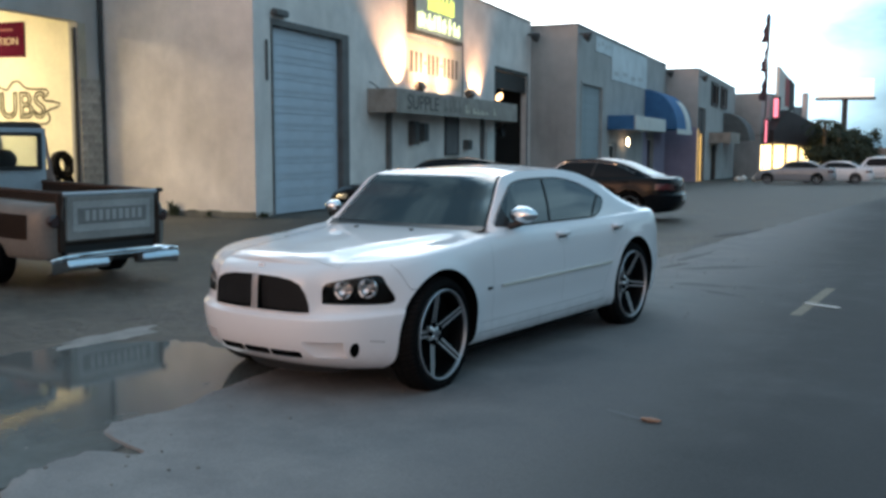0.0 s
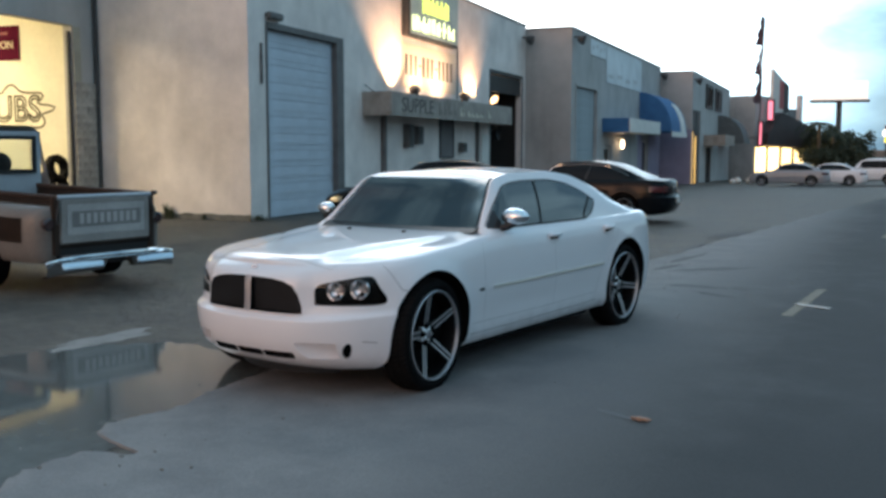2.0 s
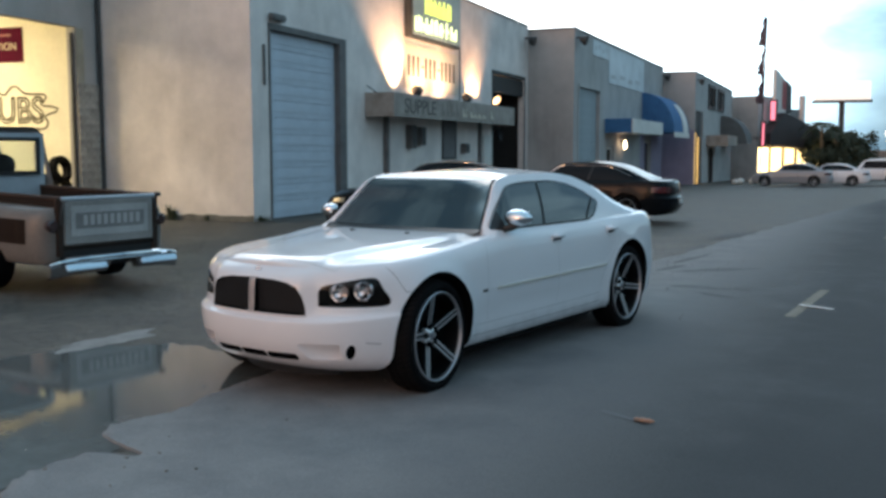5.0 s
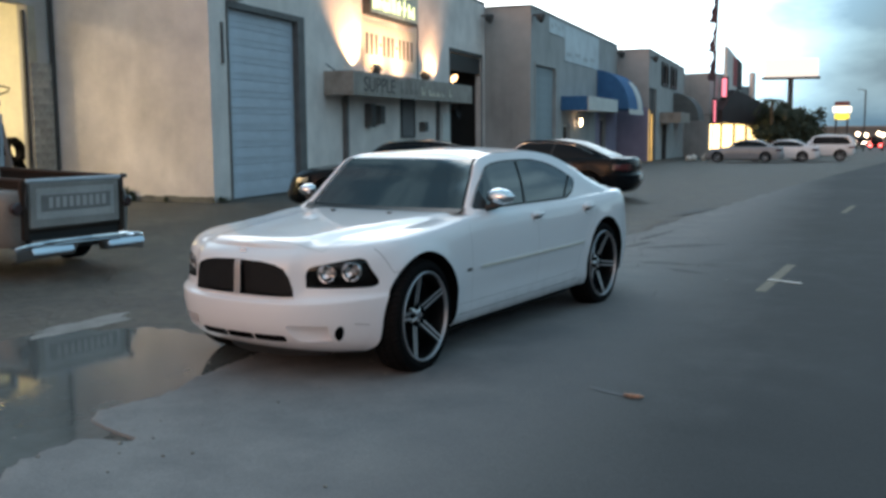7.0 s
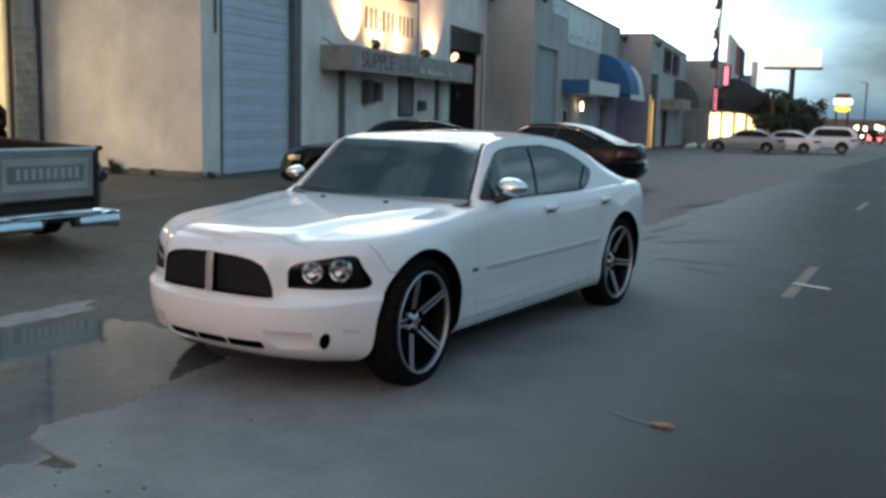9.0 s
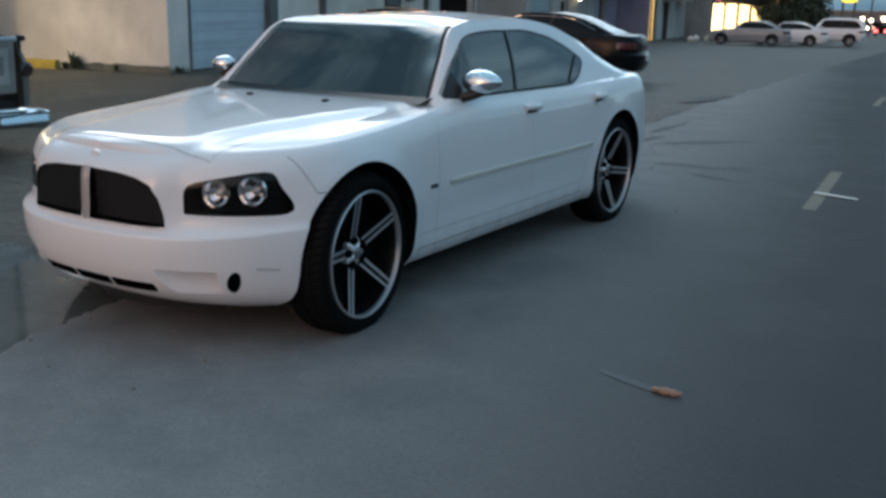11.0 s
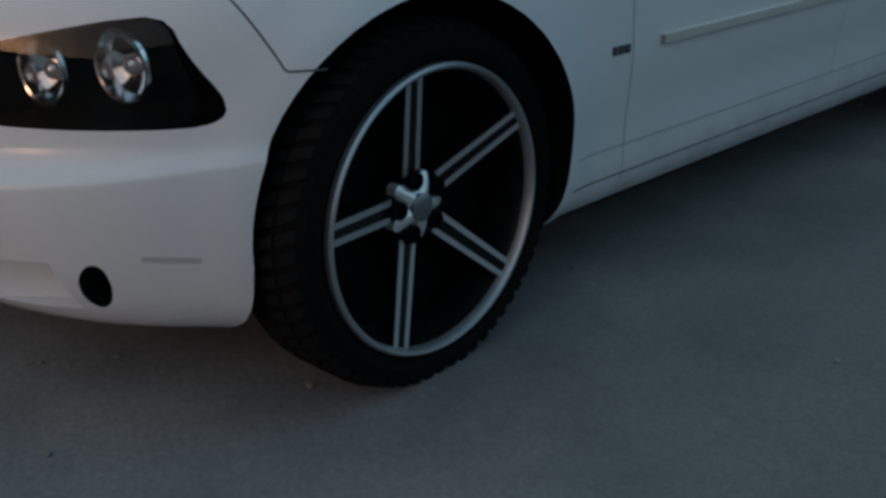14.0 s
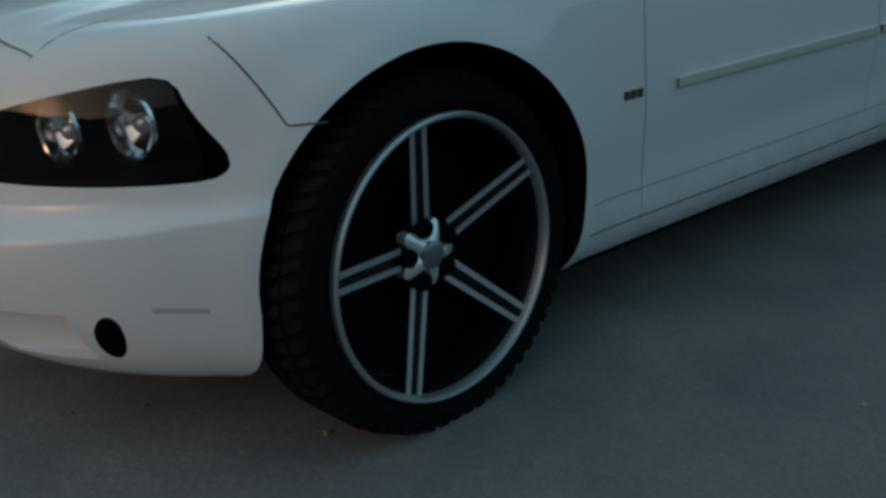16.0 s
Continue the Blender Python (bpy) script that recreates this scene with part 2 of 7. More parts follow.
# ---------------------------------------------------------------- the materials of the place
def weathered(m, shade, amount, across=2.2, down=0.22):
    """Faint rain streaks and grime that run down a wall."""
    n, l = m.node_tree.nodes, m.node_tree.links
    p = n["Principled BSDF"]
    was = p.inputs["Base Color"].links[0].from_socket
    c, squeeze, runs, cut = n.new("ShaderNodeTexCoord"), n.new("ShaderNodeMapping"), n.new("ShaderNodeTexNoise"), n.new("ShaderNodeMapRange")
    squeeze.inputs["Scale"].default_value = (across, across, down)
    l.new(c.outputs["Object"], squeeze.inputs["Vector"])
    runs.inputs["Scale"].default_value, runs.inputs["Detail"].default_value, runs.inputs["Roughness"].default_value = 1.0, 8.0, 0.65
    l.new(squeeze.outputs["Vector"], runs.inputs["Vector"])
    cut.inputs["From Min"].default_value, cut.inputs["From Max"].default_value, cut.inputs["To Max"].default_value = 0.48, 0.74, amount
    l.new(runs.outputs["Fac"], cut.inputs["Value"])
    mix = n.new("ShaderNodeMix")
    mix.data_type, mix.blend_type = "RGBA", "MULTIPLY"
    mix.inputs[7].default_value = (*shade, 1)
    l.new(cut.outputs[0], mix.inputs[0])
    l.new(was, mix.inputs[6])
    l.new(mix.outputs[2], p.inputs["Base Color"])
    return m


STUCCO = material("pale_stucco", (0.88, 0.775, 0.725), 0.9, big=0.7, fine=40, bump=0.35, depth=0.006, vary=0.3)
STUCCO_GREY = material("grey_stucco", (0.46, 0.445, 0.43), 0.9, big=0.6, fine=40, bump=0.35, depth=0.006, vary=0.25)
STUCCO_BLUE = material("blue_grey_stucco", (0.36, 0.41, 0.43), 0.9, big=0.5, fine=40, bump=0.3, depth=0.006, vary=0.2)
BLOCKWORK = material("worn_blockwork", (0.42, 0.39, 0.34), 0.95, big=2.5, fine=25, bump=0.6, depth=0.015, vary=0.45)
BLOCK_FACE = material("rough_block_face", (0.40, 0.37, 0.33), 0.95, big=5, fine=30, bump=0.6, depth=0.015, vary=0.45, per_object=0.18)
weathered(STUCCO, (0.66, 0.64, 0.58), 0.34, 0.9, 0.35)
weathered(STUCCO_GREY, (0.6, 0.58, 0.55), 0.55, 0.9, 0.3)
weathered(STUCCO_BLUE, (0.6, 0.6, 0.58), 0.5, 0.9, 0.3)
DOOR_BLUE = material("blue_grey_steel_door", (0.54, 0.60, 0.67), 0.55, big=1.2, fine=25, bump=0.1, vary=0.18)
DOOR_FRAME = material("brown_grey_door_frame", (0.16, 0.15, 0.145), 0.7, big=2, vary=0.4)
DARK_FRAME = material("dark_steel_frame", (0.05, 0.05, 0.05), 0.6, big=3, vary=0.4)
ROOF_CAP = material("grey_roof_cap", (0.22, 0.22, 0.22), 0.7, vary=0.3)
AWNING_GREY = weathered(material("weathered_awning_panel", (0.38, 0.325, 0.285), 0.75, big=1.5, fine=20, vary=0.35), (0.5, 0.46, 0.42), 0.8, 1.6, 0.8)
BLUE_CANVAS = material("blue_canvas", (0.035, 0.16, 0.34), 0.8, big=2, vary=0.3)
GREY_CANVAS = material("grey_canvas", (0.12, 0.13, 0.13), 0.85, big=2, vary=0.3)
WHITE_PAINT = material("white_paint", (0.72, 0.70, 0.66), 0.6, big=1.5, vary=0.15)
# mauve that puts the purple glow on the lower walls into colour
PURPLE_GLOW = material("mauve_painted_wall", (0.34, 0.29, 0.38), 0.85, big=1.0, vary=0.2)
INTERIOR = material("cream_interior_paint", (0.78, 0.74, 0.58), 0.8, big=1.2, fine=12, vary=0.12, bump=0.05)
MAROON = plain("maroon_vinyl", (0.075, 0.006, 0.020), 0.8, spec=0.03)
CREAM_INK = plain("cream_lettering", (0.62, 0.52, 0.36), 0.6)
DARK_GLASS = plain("dark_shop_glass", (0.02, 0.025, 0.03), 0.08, spec=0.7)
BLACK = plain("black_plastic", (0.012, 0.012, 0.013), 0.55)
RUBBER = material("tyre_rubber", (0.005, 0.005, 0.0055), 0.85, big=6, fine=60, vary=0.3, bump=0.15, depth=0.001, spec=0.09)
CHROME = plain("chrome", (0.82, 0.83, 0.85), 0.07, metal=1.0)
POLISHED = plain("milled_alloy", (0.66, 0.67, 0.69), 0.36, metal=0.75)
RIM_BLACK = plain("gloss_black_wheel", (0.004, 0.004, 0.0045), 0.35, spec=0.3)
TREE_LEAF = material("dark_foliage", (0.04, 0.055, 0.032), 0.8, big=3, vary=0.5, bump=0)
BARK = material("bark", (0.14, 0.11, 0.08), 0.9, big=6, vary=0.4, bump=0.5, depth=0.01)
BUMPER_STEEL = plain("chromed_steel", (0.40, 0.41, 0.43), 0.16, metal=1.0)


def car_paint(name, base, rough=0.28, vary=0.05, coat=1.0):
    m = material(name, base, 0.55, vary=vary, big=1.0, fine=200, bump=0.0, coat=coat, spec=0.12)
    m.node_tree.nodes["Principled BSDF"].inputs["Coat Roughness"].default_value = 0.015
    return m


def road_film(m, low, high, strength):
    """Splashed dirt on the lower panels."""
    n, l = m.node_tree.nodes, m.node_tree.links
    p = n["Principled BSDF"]
    was = p.inputs["Base Color"].links[0].from_socket
    c, sep = n.new("ShaderNodeTexCoord"), n.new("ShaderNodeSeparateXYZ")
    l.new(c.outputs["Object"], sep.inputs[0])
    rise, spots, cut, both_ = n.new("ShaderNodeMapRange"), n.new("ShaderNodeTexNoise"), n.new("ShaderNodeMapRange"), n.new("ShaderNodeMath")
    rise.inputs["From Min"].default_value, rise.inputs["From Max"].default_value = high, low
    rise.inputs["To Max"].default_value = strength
    l.new(sep.outputs["Z"], rise.inputs["Value"])
    along, sills = n.new("ShaderNodeMapRange"), n.new("ShaderNodeMath")
    along.inputs["From Min"].default_value, along.inputs["From Max"].default_value = 0.2, 0.6
    along.inputs["To Min"].default_value = 0.25
    l.new(sep.outputs["Y"], along.inputs["Value"])
    sills.operation = "MULTIPLY"
    l.new(rise.outputs[0], sills.inputs[0])
    l.new(along.outputs[0], sills.inputs[1])
    spots.inputs["Scale"].default_value, spots.inputs["Detail"].default_value, spots.inputs["Roughness"].default_value = 9.0, 9.0, 0.72
    l.new(c.outputs["Object"], spots.inputs["Vector"])
    cut.inputs["From Min"].default_value, cut.inputs["From Max"].default_value = 0.46, 0.66
    l.new(spots.outputs["Fac"], cut.inputs["Value"])
    both_.operation = "MULTIPLY"
    l.new(sills.outputs[0], both_.inputs[0])
    l.new(cut.outputs[0], both_.inputs[1])
    mix = n.new("ShaderNodeMix")
    mix.data_type = "RGBA"
    mix.inputs[7].default_value = (0.16, 0.14, 0.12, 1)
    l.new(both_.outputs[0], mix.inputs[0])
    l.new(was, mix.inputs[6])
    l.new(mix.outputs[2], p.inputs["Base Color"])
    return m


CAR_WHITE = road_film(car_paint("white_car_paint", (0.78, 0.78, 0.80), coat=1.0), 0.18, 0.38, 0.38)
CAR_BLACK = plain("black_car_paint", (0.004, 0.006, 0.008), 0.14, spec=0.14)
CAR_SILVER = car_paint("silver_car_paint", (0.30, 0.31, 0.33), 0.35)
CAR_GLASS = plain("tinted_car_glass", (0.010, 0.018, 0.021), 0.03, spec=0.9)


SCREEN_GLASS = plain("tinted_windscreen_glass", (0.013, 0.025, 0.029), 0.03, spec=0.9)


def ground_material(name, base, dark, wet, big=0.25, lane=None, lumps=0.0):
    """Wet worn asphalt or concrete: broad damp patches that are darker and glossier, a scatter of stones, fine grain."""
    m = bpy.data.materials.new(name)
    m.use_nodes = True
    n, l = m.node_tree.nodes, m.node_tree.links
    p = n["Principled BSDF"]
    p.inputs["Specular IOR Level"].default_value = 0.20
    c = n.new("ShaderNodeTexCoord")
    broad, mid, grain, vor = n.new("ShaderNodeTexNoise"), n.new("ShaderNodeTexNoise"), n.new("ShaderNodeTexNoise"), n.new("ShaderNodeTexVoronoi")
    for node, s, d in ((broad, big, 5), (mid, big * 9, 6), (grain, 90, 3)):
        node.inputs["Scale"].default_value, node.inputs["Detail"].default_value, node.inputs["Roughness"].default_value = s, d, 0.62
        l.new(c.outputs["Object"], node.inputs["Vector"])
    vor.inputs["Scale"].default_value = 55
    l.new(c.outputs["Object"], vor.inputs["Vector"])
    mixed = n.new("ShaderNodeMath")
    mixed.operation = "MULTIPLY_ADD"
    mixed.inputs[1].default_value = 0.45
    part_b = n.new("ShaderNodeMath")
    part_b.operation = "MULTIPLY"
    part_b.inputs[1].default_value = 0.55
    l.new(mid.outputs["Fac"], part_b.inputs[0])
    l.new(broad.outputs["Fac"], mixed.inputs[0])
    l.new(part_b.outputs[0], mixed.inputs[2])
    r = n.new("ShaderNodeValToRGB")
    r.color_ramp.elements[0].position, r.color_ramp.elements[1].position = 0.36, 0.60
    r.color_ramp.elements[0].color, r.color_ramp.elements[1].color = (*dark, 1), (*base, 1)
    l.new(mixed.outputs[0], r.inputs["Fac"])
    tone = r.outputs["Color"]
    if lane:
        # the road colour darkens towards +x along a wavering line
        axis, wob, sp_ = n.new("ShaderNodeSeparateXYZ"), n.new("ShaderNodeMath"), n.new("ShaderNodeMapRange")
        l.new(c.outputs["Object"], axis.inputs[0])
        wob.operation = "MULTIPLY_ADD"
        wob.inputs[1].default_value = 1.4
        l.new(mixed.outputs[0], wob.inputs[0])
        drift = n.new("ShaderNodeMath")
        drift.operation = "MULTIPLY_ADD"
        drift.inputs[1].default_value = 0.17
        l.new(axis.outputs["Y"], drift.inputs[0])
        l.new(axis.outputs["X"], drift.inputs[2])
        l.new(drift.outputs[0], wob.inputs[2])
        sp_.interpolation_type = "SMOOTHSTEP"
        sp_.inputs["From Min"].default_value, sp_.inputs["From Max"].default_value = lane[0] + 0.7, lane[1] + 0.7
        l.new(wob.outputs[0], sp_.inputs["Value"])
        two = n.new("ShaderNodeMix")
        two.data_type, two.blend_type = "RGBA", "MULTIPLY"
        two.inputs[7].default_value = (*lane[2], 1)
        l.new(sp_.outputs[0], two.inputs[0])
        l.new(tone, two.inputs[6])
        tone = two.outputs[2]
    speck = n.new("ShaderNodeMix")
    speck.data_type, speck.blend_type = "RGBA", "MULTIPLY"
    speck.inputs[0].default_value = 0.35
    g = n.new("ShaderNodeValToRGB")
    g.color_ramp.elements[0].color, g.color_ramp.elements[1].color = (0.45, 0.45, 0.45, 1), (1.25, 1.25, 1.25, 1)
    g.color_ramp.elements[0].position, g.color_ramp.elements[1].position = 0.3, 0.7
    l.new(grain.outputs["Fac"], g.inputs["Fac"])
    l.new(tone, speck.inputs[6])
    l.new(g.outputs["Color"], speck.inputs[7])
    l.new(speck.outputs[2], p.inputs["Base Color"])
    gloss = n.new("ShaderNodeMapRange")
    gloss.inputs["From Min"].default_value, gloss.inputs["From Max"].default_value = 0.36, 0.60
    gloss.inputs["To Min"].default_value, gloss.inputs["To Max"].default_value = wet, min(1.0, wet + 0.35)
    l.new(mixed.outputs[0], gloss.inputs["Value"])
    l.new(gloss.outputs[0], p.inputs["Roughness"])
    k = n.new("ShaderNodeBump")
    k.inputs["Strength"].default_value, k.inputs["Distance"].default_value = 0.16, 0.005
    h = n.new("ShaderNodeMath")
    h.operation = "ADD"
    l.new(grain.outputs["Fac"], h.inputs[0])
    l.new(vor.outputs["Distance"], h.inputs[1])
    l.new(h.outputs[0], k.inputs["Height"])
    last = k
    if lumps:
        # trodden lumps and ruts under the grain
        j = n.new("ShaderNodeBump")
        j.inputs["Strength"].default_value, j.inputs["Distance"].default_value = 0.9, lumps
        l.new(mid.outputs["Fac"], j.inputs["Height"])
        l.new(j.outputs["Normal"], k.inputs["Normal"])
    l.new(last.outputs["Normal"], p.inputs["Normal"])
    return m


ROAD = ground_material("worn_grey_road", (0.25, 0.245, 0.24), (0.145, 0.146, 0.15), 0.68, lane=(0.9, 3.3, (0.235, 0.265, 0.28)))
APRON = ground_material("damp_dirt_apron", (0.155, 0.140, 0.120), (0.020, 0.019, 0.017), 0.45, big=0.9, lumps=0.09)
WATER = material("murky_puddle_water", (0.125, 0.135, 0.130), 0.06, big=1.3, fine=9, vary=0.35, bump=0.03, depth=0.002, spec=0.6)
WET = material("wet_asphalt", (0.105, 0.106, 0.107), 0.8, big=2.0, fine=30, vary=0.4, bump=0.15, spec=0.2)
SILT = material("pale_dried_silt", (0.205, 0.20, 0.19), 0.75, big=4, fine=40, vary=0.35, bump=0.2)
SHEEN = material("damp_sheen", (0.106, 0.110, 0.115), 0.75, big=4, fine=30, vary=0.3)
LANE_PAINT = material("faded_yellow_paint", (0.140, 0.114, 0.074), 0.7, big=6, fine=60, vary=0.5)
# ---------------------------------------------------------------- the ground
def ground_z(y):
    """The street dips a little away from the camera."""
    far = min(max((y - 4.0) / 56.0, 0.0), 1.0)
    return -0.038 - 0.22 * far * far * (3 - 2 * far) - (0.0 if y < 0 else 0.00012 * min(y, 105.0) ** 2)


EDGE = fair([-30, -4.0, -2.95, -2.61, -2.45, -2.25, -2.08, -2.03, -1.97, -1.92, -1.84, -1.70, -1.5, -1.24, -1.0, -0.7, -0.35, 0.0], [12.0, 1.3, 0.60, 0.22, 0.17, 0.14, 0.22, 0.40, 0.42, 0.12, -0.08, -0.19, -0.19, -0.18, -0.26, -0.34, -0.40, -0.42])


def edge_x(y):
    """The ragged edge of the paved road, along y."""
    near = -3.0 < y < 0.0
    base = EDGE(y) if y < 0.0 else -0.42 - 0.075 * y
    rag = noise.fractal(Vector((y * 1.3, 3.1, 0)), 1.0, 2.0, 4) * 0.20 + noise.noise(Vector((y * 5.0, 9.0, 0))) * 0.06
    fine = noise.noise(Vector((y * 11.0, 9.0, 0))) * 0.045 + noise.noise(Vector((y * 26.0, 4.0, 0))) * 0.025
    return base + rag * (0.15 if near else (1.0 if y < 30 else 0.4)) + fine


def build_ground():
    ys = [-400, -120, -60, -30] + [-20 + 0.5 * i for i in range(80)] + [20 + 2.0 * i for i in range(45)] + [112, 130, 160, 220, 350, 700, 1600]
    xs = [-1600, -500, -200, -90, -50, -30] + [-20 + 1.0 * i for i in range(36)] + [20, 30, 60, 150, 500, 1600]
    bm = bmesh.new()
    grid_mesh(bm, [[(x, y, ground_z(y) - 0.018 + 0.003 * noise.noise(Vector((x * 0.35, y * 0.35, 0)))) for x in xs] for y in ys])
    bmesh.ops.recalc_face_normals(bm, faces=bm.faces)
    tagged(part("ground", bm, APRON), "damp dark dirt and asphalt apron beside the road", "ground", kind="structure")

    bm = bmesh.new()
    rows = []
    y = -30.0
    while y < 620:
        rows.append(y)
        y += 0.022 if -4.5 < y < 3 else 0.05 if y < 8 and y > 0 else (0.2 if y < 40 else (1.5 if y < 120 else 40))
    side = [0.0, 0.02, 0.10, 0.5, 1.2, 2.2, 3.5, 5.5, 8.0, 11.5, 16.0]
    top = [[(edge_x(y) + s, y, ground_z(y) - (0.006 if s == 0 else 0.0)) for s in side] for y in rows]
    grid_mesh(bm, top)
    grid_mesh(bm, [[(edge_x(y), y, ground_z(y) - 0.006), (edge_x(y) - 0.015, y, ground_z(y) - 0.022)] for y in rows])
    bmesh.ops.remove_doubles(bm, verts=bm.verts, dist=1e-4)
    bmesh.ops.recalc_face_normals(bm, faces=bm.faces)
    tagged(part("road", bm, ROAD), "worn damp grey road with a ragged broken edge", "road", kind="structure")


def puddle(name, cx, cy, rx, ry, turn, seed, label, z, mat=None):
    bm = bmesh.new()
    n = 160
    ring = []
    for i in range(n):
        w = 2 * math.pi * i / n
        d = Vector((math.cos(w), math.sin(w), 0))
        k = 1 + 0.45 * noise.fractal(d * 1.6 + Vector((seed, 0, 0)), 1.0, 2.0, 4) + 0.07 * noise.noise(d * 9.0 + Vector((seed, 0, 0)))
        a, b = rx * k * d.x, ry * k * d.y
        c, s = math.cos(radians(turn)), math.sin(radians(turn))
        ring.append(bm.verts.new((cx + a * c - b * s, cy + a * s + b * c, z)))
    hub = bm.verts.new((cx, cy, z))
    for a_, b_ in zip(ring, ring[1:] + ring[:1]):
        bm.faces.new((hub, a_, b_))
    return tagged(part(name, bm, mat or WATER, smoothly=False), label, "puddle", kind="structure")


def rain_pool():
    """Still water standing between the dirt bank and the broken road edge, which it runs under."""
    bm = bmesh.new()
    cx, cy, n = -1.12, -1.62, 240
    ring = []
    for i in range(n):
        w = 2 * math.pi * i / n
        d = Vector((math.cos(w), math.sin(w), 0))
        k = (abs(d.x) ** 3.2 + abs(d.y) ** 3.2) ** (-1 / 3.2)
        k *= 1 + 0.13 * noise.fractal(d * 2.2 + Vector((4.0, 0, 0)), 1.0, 2.0, 4) + 0.03 * noise.noise(d * 14.0)
        ring.append(bm.verts.new((cx + 1.42 * k * d.x, cy + 1.85 * k * d.y, -0.0525)))
    hub = bm.verts.new((cx, cy, -0.0525))
    for a, b in zip(ring, ring[1:] + ring[:1]):
        bm.faces.new((hub, a, b))
    tagged(part("water", bm, WATER, smoothly=False), "still rain water along the broken road edge, mirroring the walls", "puddle", kind="structure")


build_ground()
rain_pool()
puddle("dirt_patch", -2.50, -0.06, 0.50, 0.19, 98, 5.0, "pale strip of dried silt on the dirt apron", -0.0515, SILT)
for args in ((-1.27, 10.65, 0.93, 0.062, 97, 3.0), (-0.69, 8.91, 0.80, 0.070, 90, 4.7), (-0.48, 7.64, 0.45, 0.078, 85, 6.4), (0.12, 7.76, 0.59, 0.142, 52, 8.1), (0.56, 5.94, 0.32, 0.120, 7, 9.8), (0.96, 5.42, 0.28, 0.078, -25, 11.5), (1.08, 6.02, 0.17, 0.086, -26, 13.2), (-1.65, 13.68, 0.92, 0.146, 83, 14.9)):
    puddle("water", *args, "dark wet patch on the road", ground_z(args[1]) + 0.0025, WET)
for args in ((1.05, 6.35, 0.28, 0.03, -4, 12.0),):
    puddle("water", *args, "thin damp strip lying on the road", ground_z(args[1]) + 0.004, SHEEN)


# ---------------------------------------------------------------- the row of workshop buildings
def wall_with_holes(length, low, high, thick, holes):
    """A wall from x=0 to length, y=0 (street face) to thick, with openings (x0, z0, x1, z1) right through it."""
    xs = sorted({0.0, length, *(h[0] for h in holes), *(h[2] for h in holes)})
    zs = sorted({low, high, *(h[1] for h in holes), *(h[3] for h in holes)})

    def solid(i, j):
        if not (0 <= i < len(xs) - 1 and 0 <= j < len(zs) - 1):
            return False
        x, z = (xs[i] + xs[i + 1]) / 2, (zs[j] + zs[j + 1]) / 2
        return not any(a < x < c and b < z < d for a, b, c, d in holes)
    bm = bmesh.new()

    def quad(*pts):
        bm.faces.new([bm.verts.new(p) for p in pts])
    for i in range(len(xs) - 1):
        for j in range(len(zs) - 1):
            if not solid(i, j):
                continue
            x0, x1, z0, z1 = xs[i], xs[i + 1], zs[j], zs[j + 1]
            quad((x0, 0, z0), (x1, 0, z0), (x1, 0, z1), (x0, 0, z1))
            quad((x0, thick, z0), (x0, thick, z1), (x1, thick, z1), (x1, thick, z0))
            if not solid(i - 1, j):
                quad((x0, 0, z0), (x0, 0, z1), (x0, thick, z1), (x0, thick, z0))
            if not solid(i + 1, j):
                quad((x1, 0, z0), (x1, thick, z0), (x1, thick, z1), (x1, 0, z1))
            if not solid(i, j - 1):
                quad((x0, 0, z0), (x0, thick, z0), (x1, thick, z0), (x1, 0, z0))
            if not solid(i, j + 1):
                quad((x0, 0, z1), (x1, 0, z1), (x1, thick, z1), (x0, thick, z1))
    bmesh.ops.remove_doubles(bm, verts=bm.verts, dist=1e-5)
    bmesh.ops.recalc_face_normals(bm, faces=bm.faces)
    return bm


def front(p, q, z=0.0):
    """The frame of a facade from p to q: x along it, y into the building, z up."""
    p, q = Vector((*p, z)), Vector((*q, z))
    d = (q - p).normalized()
    return Matrix(((d.x, -d.y, 0, p.x), (d.y, d.x, 0, p.y), (0, 0, 1, p.z), (0, 0, 0, 1))), (q - p).length


C1, E1 = (-12.02, 10.78), (-17.54, 32.84)
C2, E2 = (-15.53, 33.39), (-20.60, 55.53)
C3, E3 = (-18.63, 56.07), (-23.82, 78.50)
C4, E4 = (-21.81, 79.05), (-19.9, 94.0)
C0 = (-16.195, 9.642)
F1, L1 = front(C1, E1, -0.07)
F2, L2 = front(C2, E2, -0.10)
F3, L3 = front(C3, E3, -0.12)
F4, L4 = front(C4, E4, -0.16)


def unit(name, label, frame_m, length, low, high, holes, mat, depth=14.0, side=2.4, roof_z=None):
    """One workshop unit: street wall, side wall, roof and roof cap."""
    u = thing(name, label, "building", frame_m, kind="structure")
    part("wall", wall_with_holes(length, low, high, 0.25, holes), mat, u, smoothly=False)
    part("side_wall", block((0.0, 0.25, low), (0.25, depth, high)), mat, u, smoothly=False)
    part("back_wall", block((0.25, depth - 0.25, low), (length, depth, high)), mat, u, smoothly=False)
    part("end_wall", block((length - 0.25, 0.25, low), (length, depth - 0.25, high)), mat, u, smoothly=False)
    part("roof", block((0.25, 0.25, high - 0.5), (length - 0.25, depth - 0.25, high - 0.35)), ROOF_CAP, u, smoothly=False)
    bm = bmesh.new()
    box(bm, (-0.05, -0.05, high + 0.002), (length, 0.30, high + 0.07))
    box(bm, (-0.05, 0.304, high + 0.002), (0.30, depth, high + 0.07))
    part("roof_cap", bm, ROOF_CAP, u, smoothly=False)
    return u


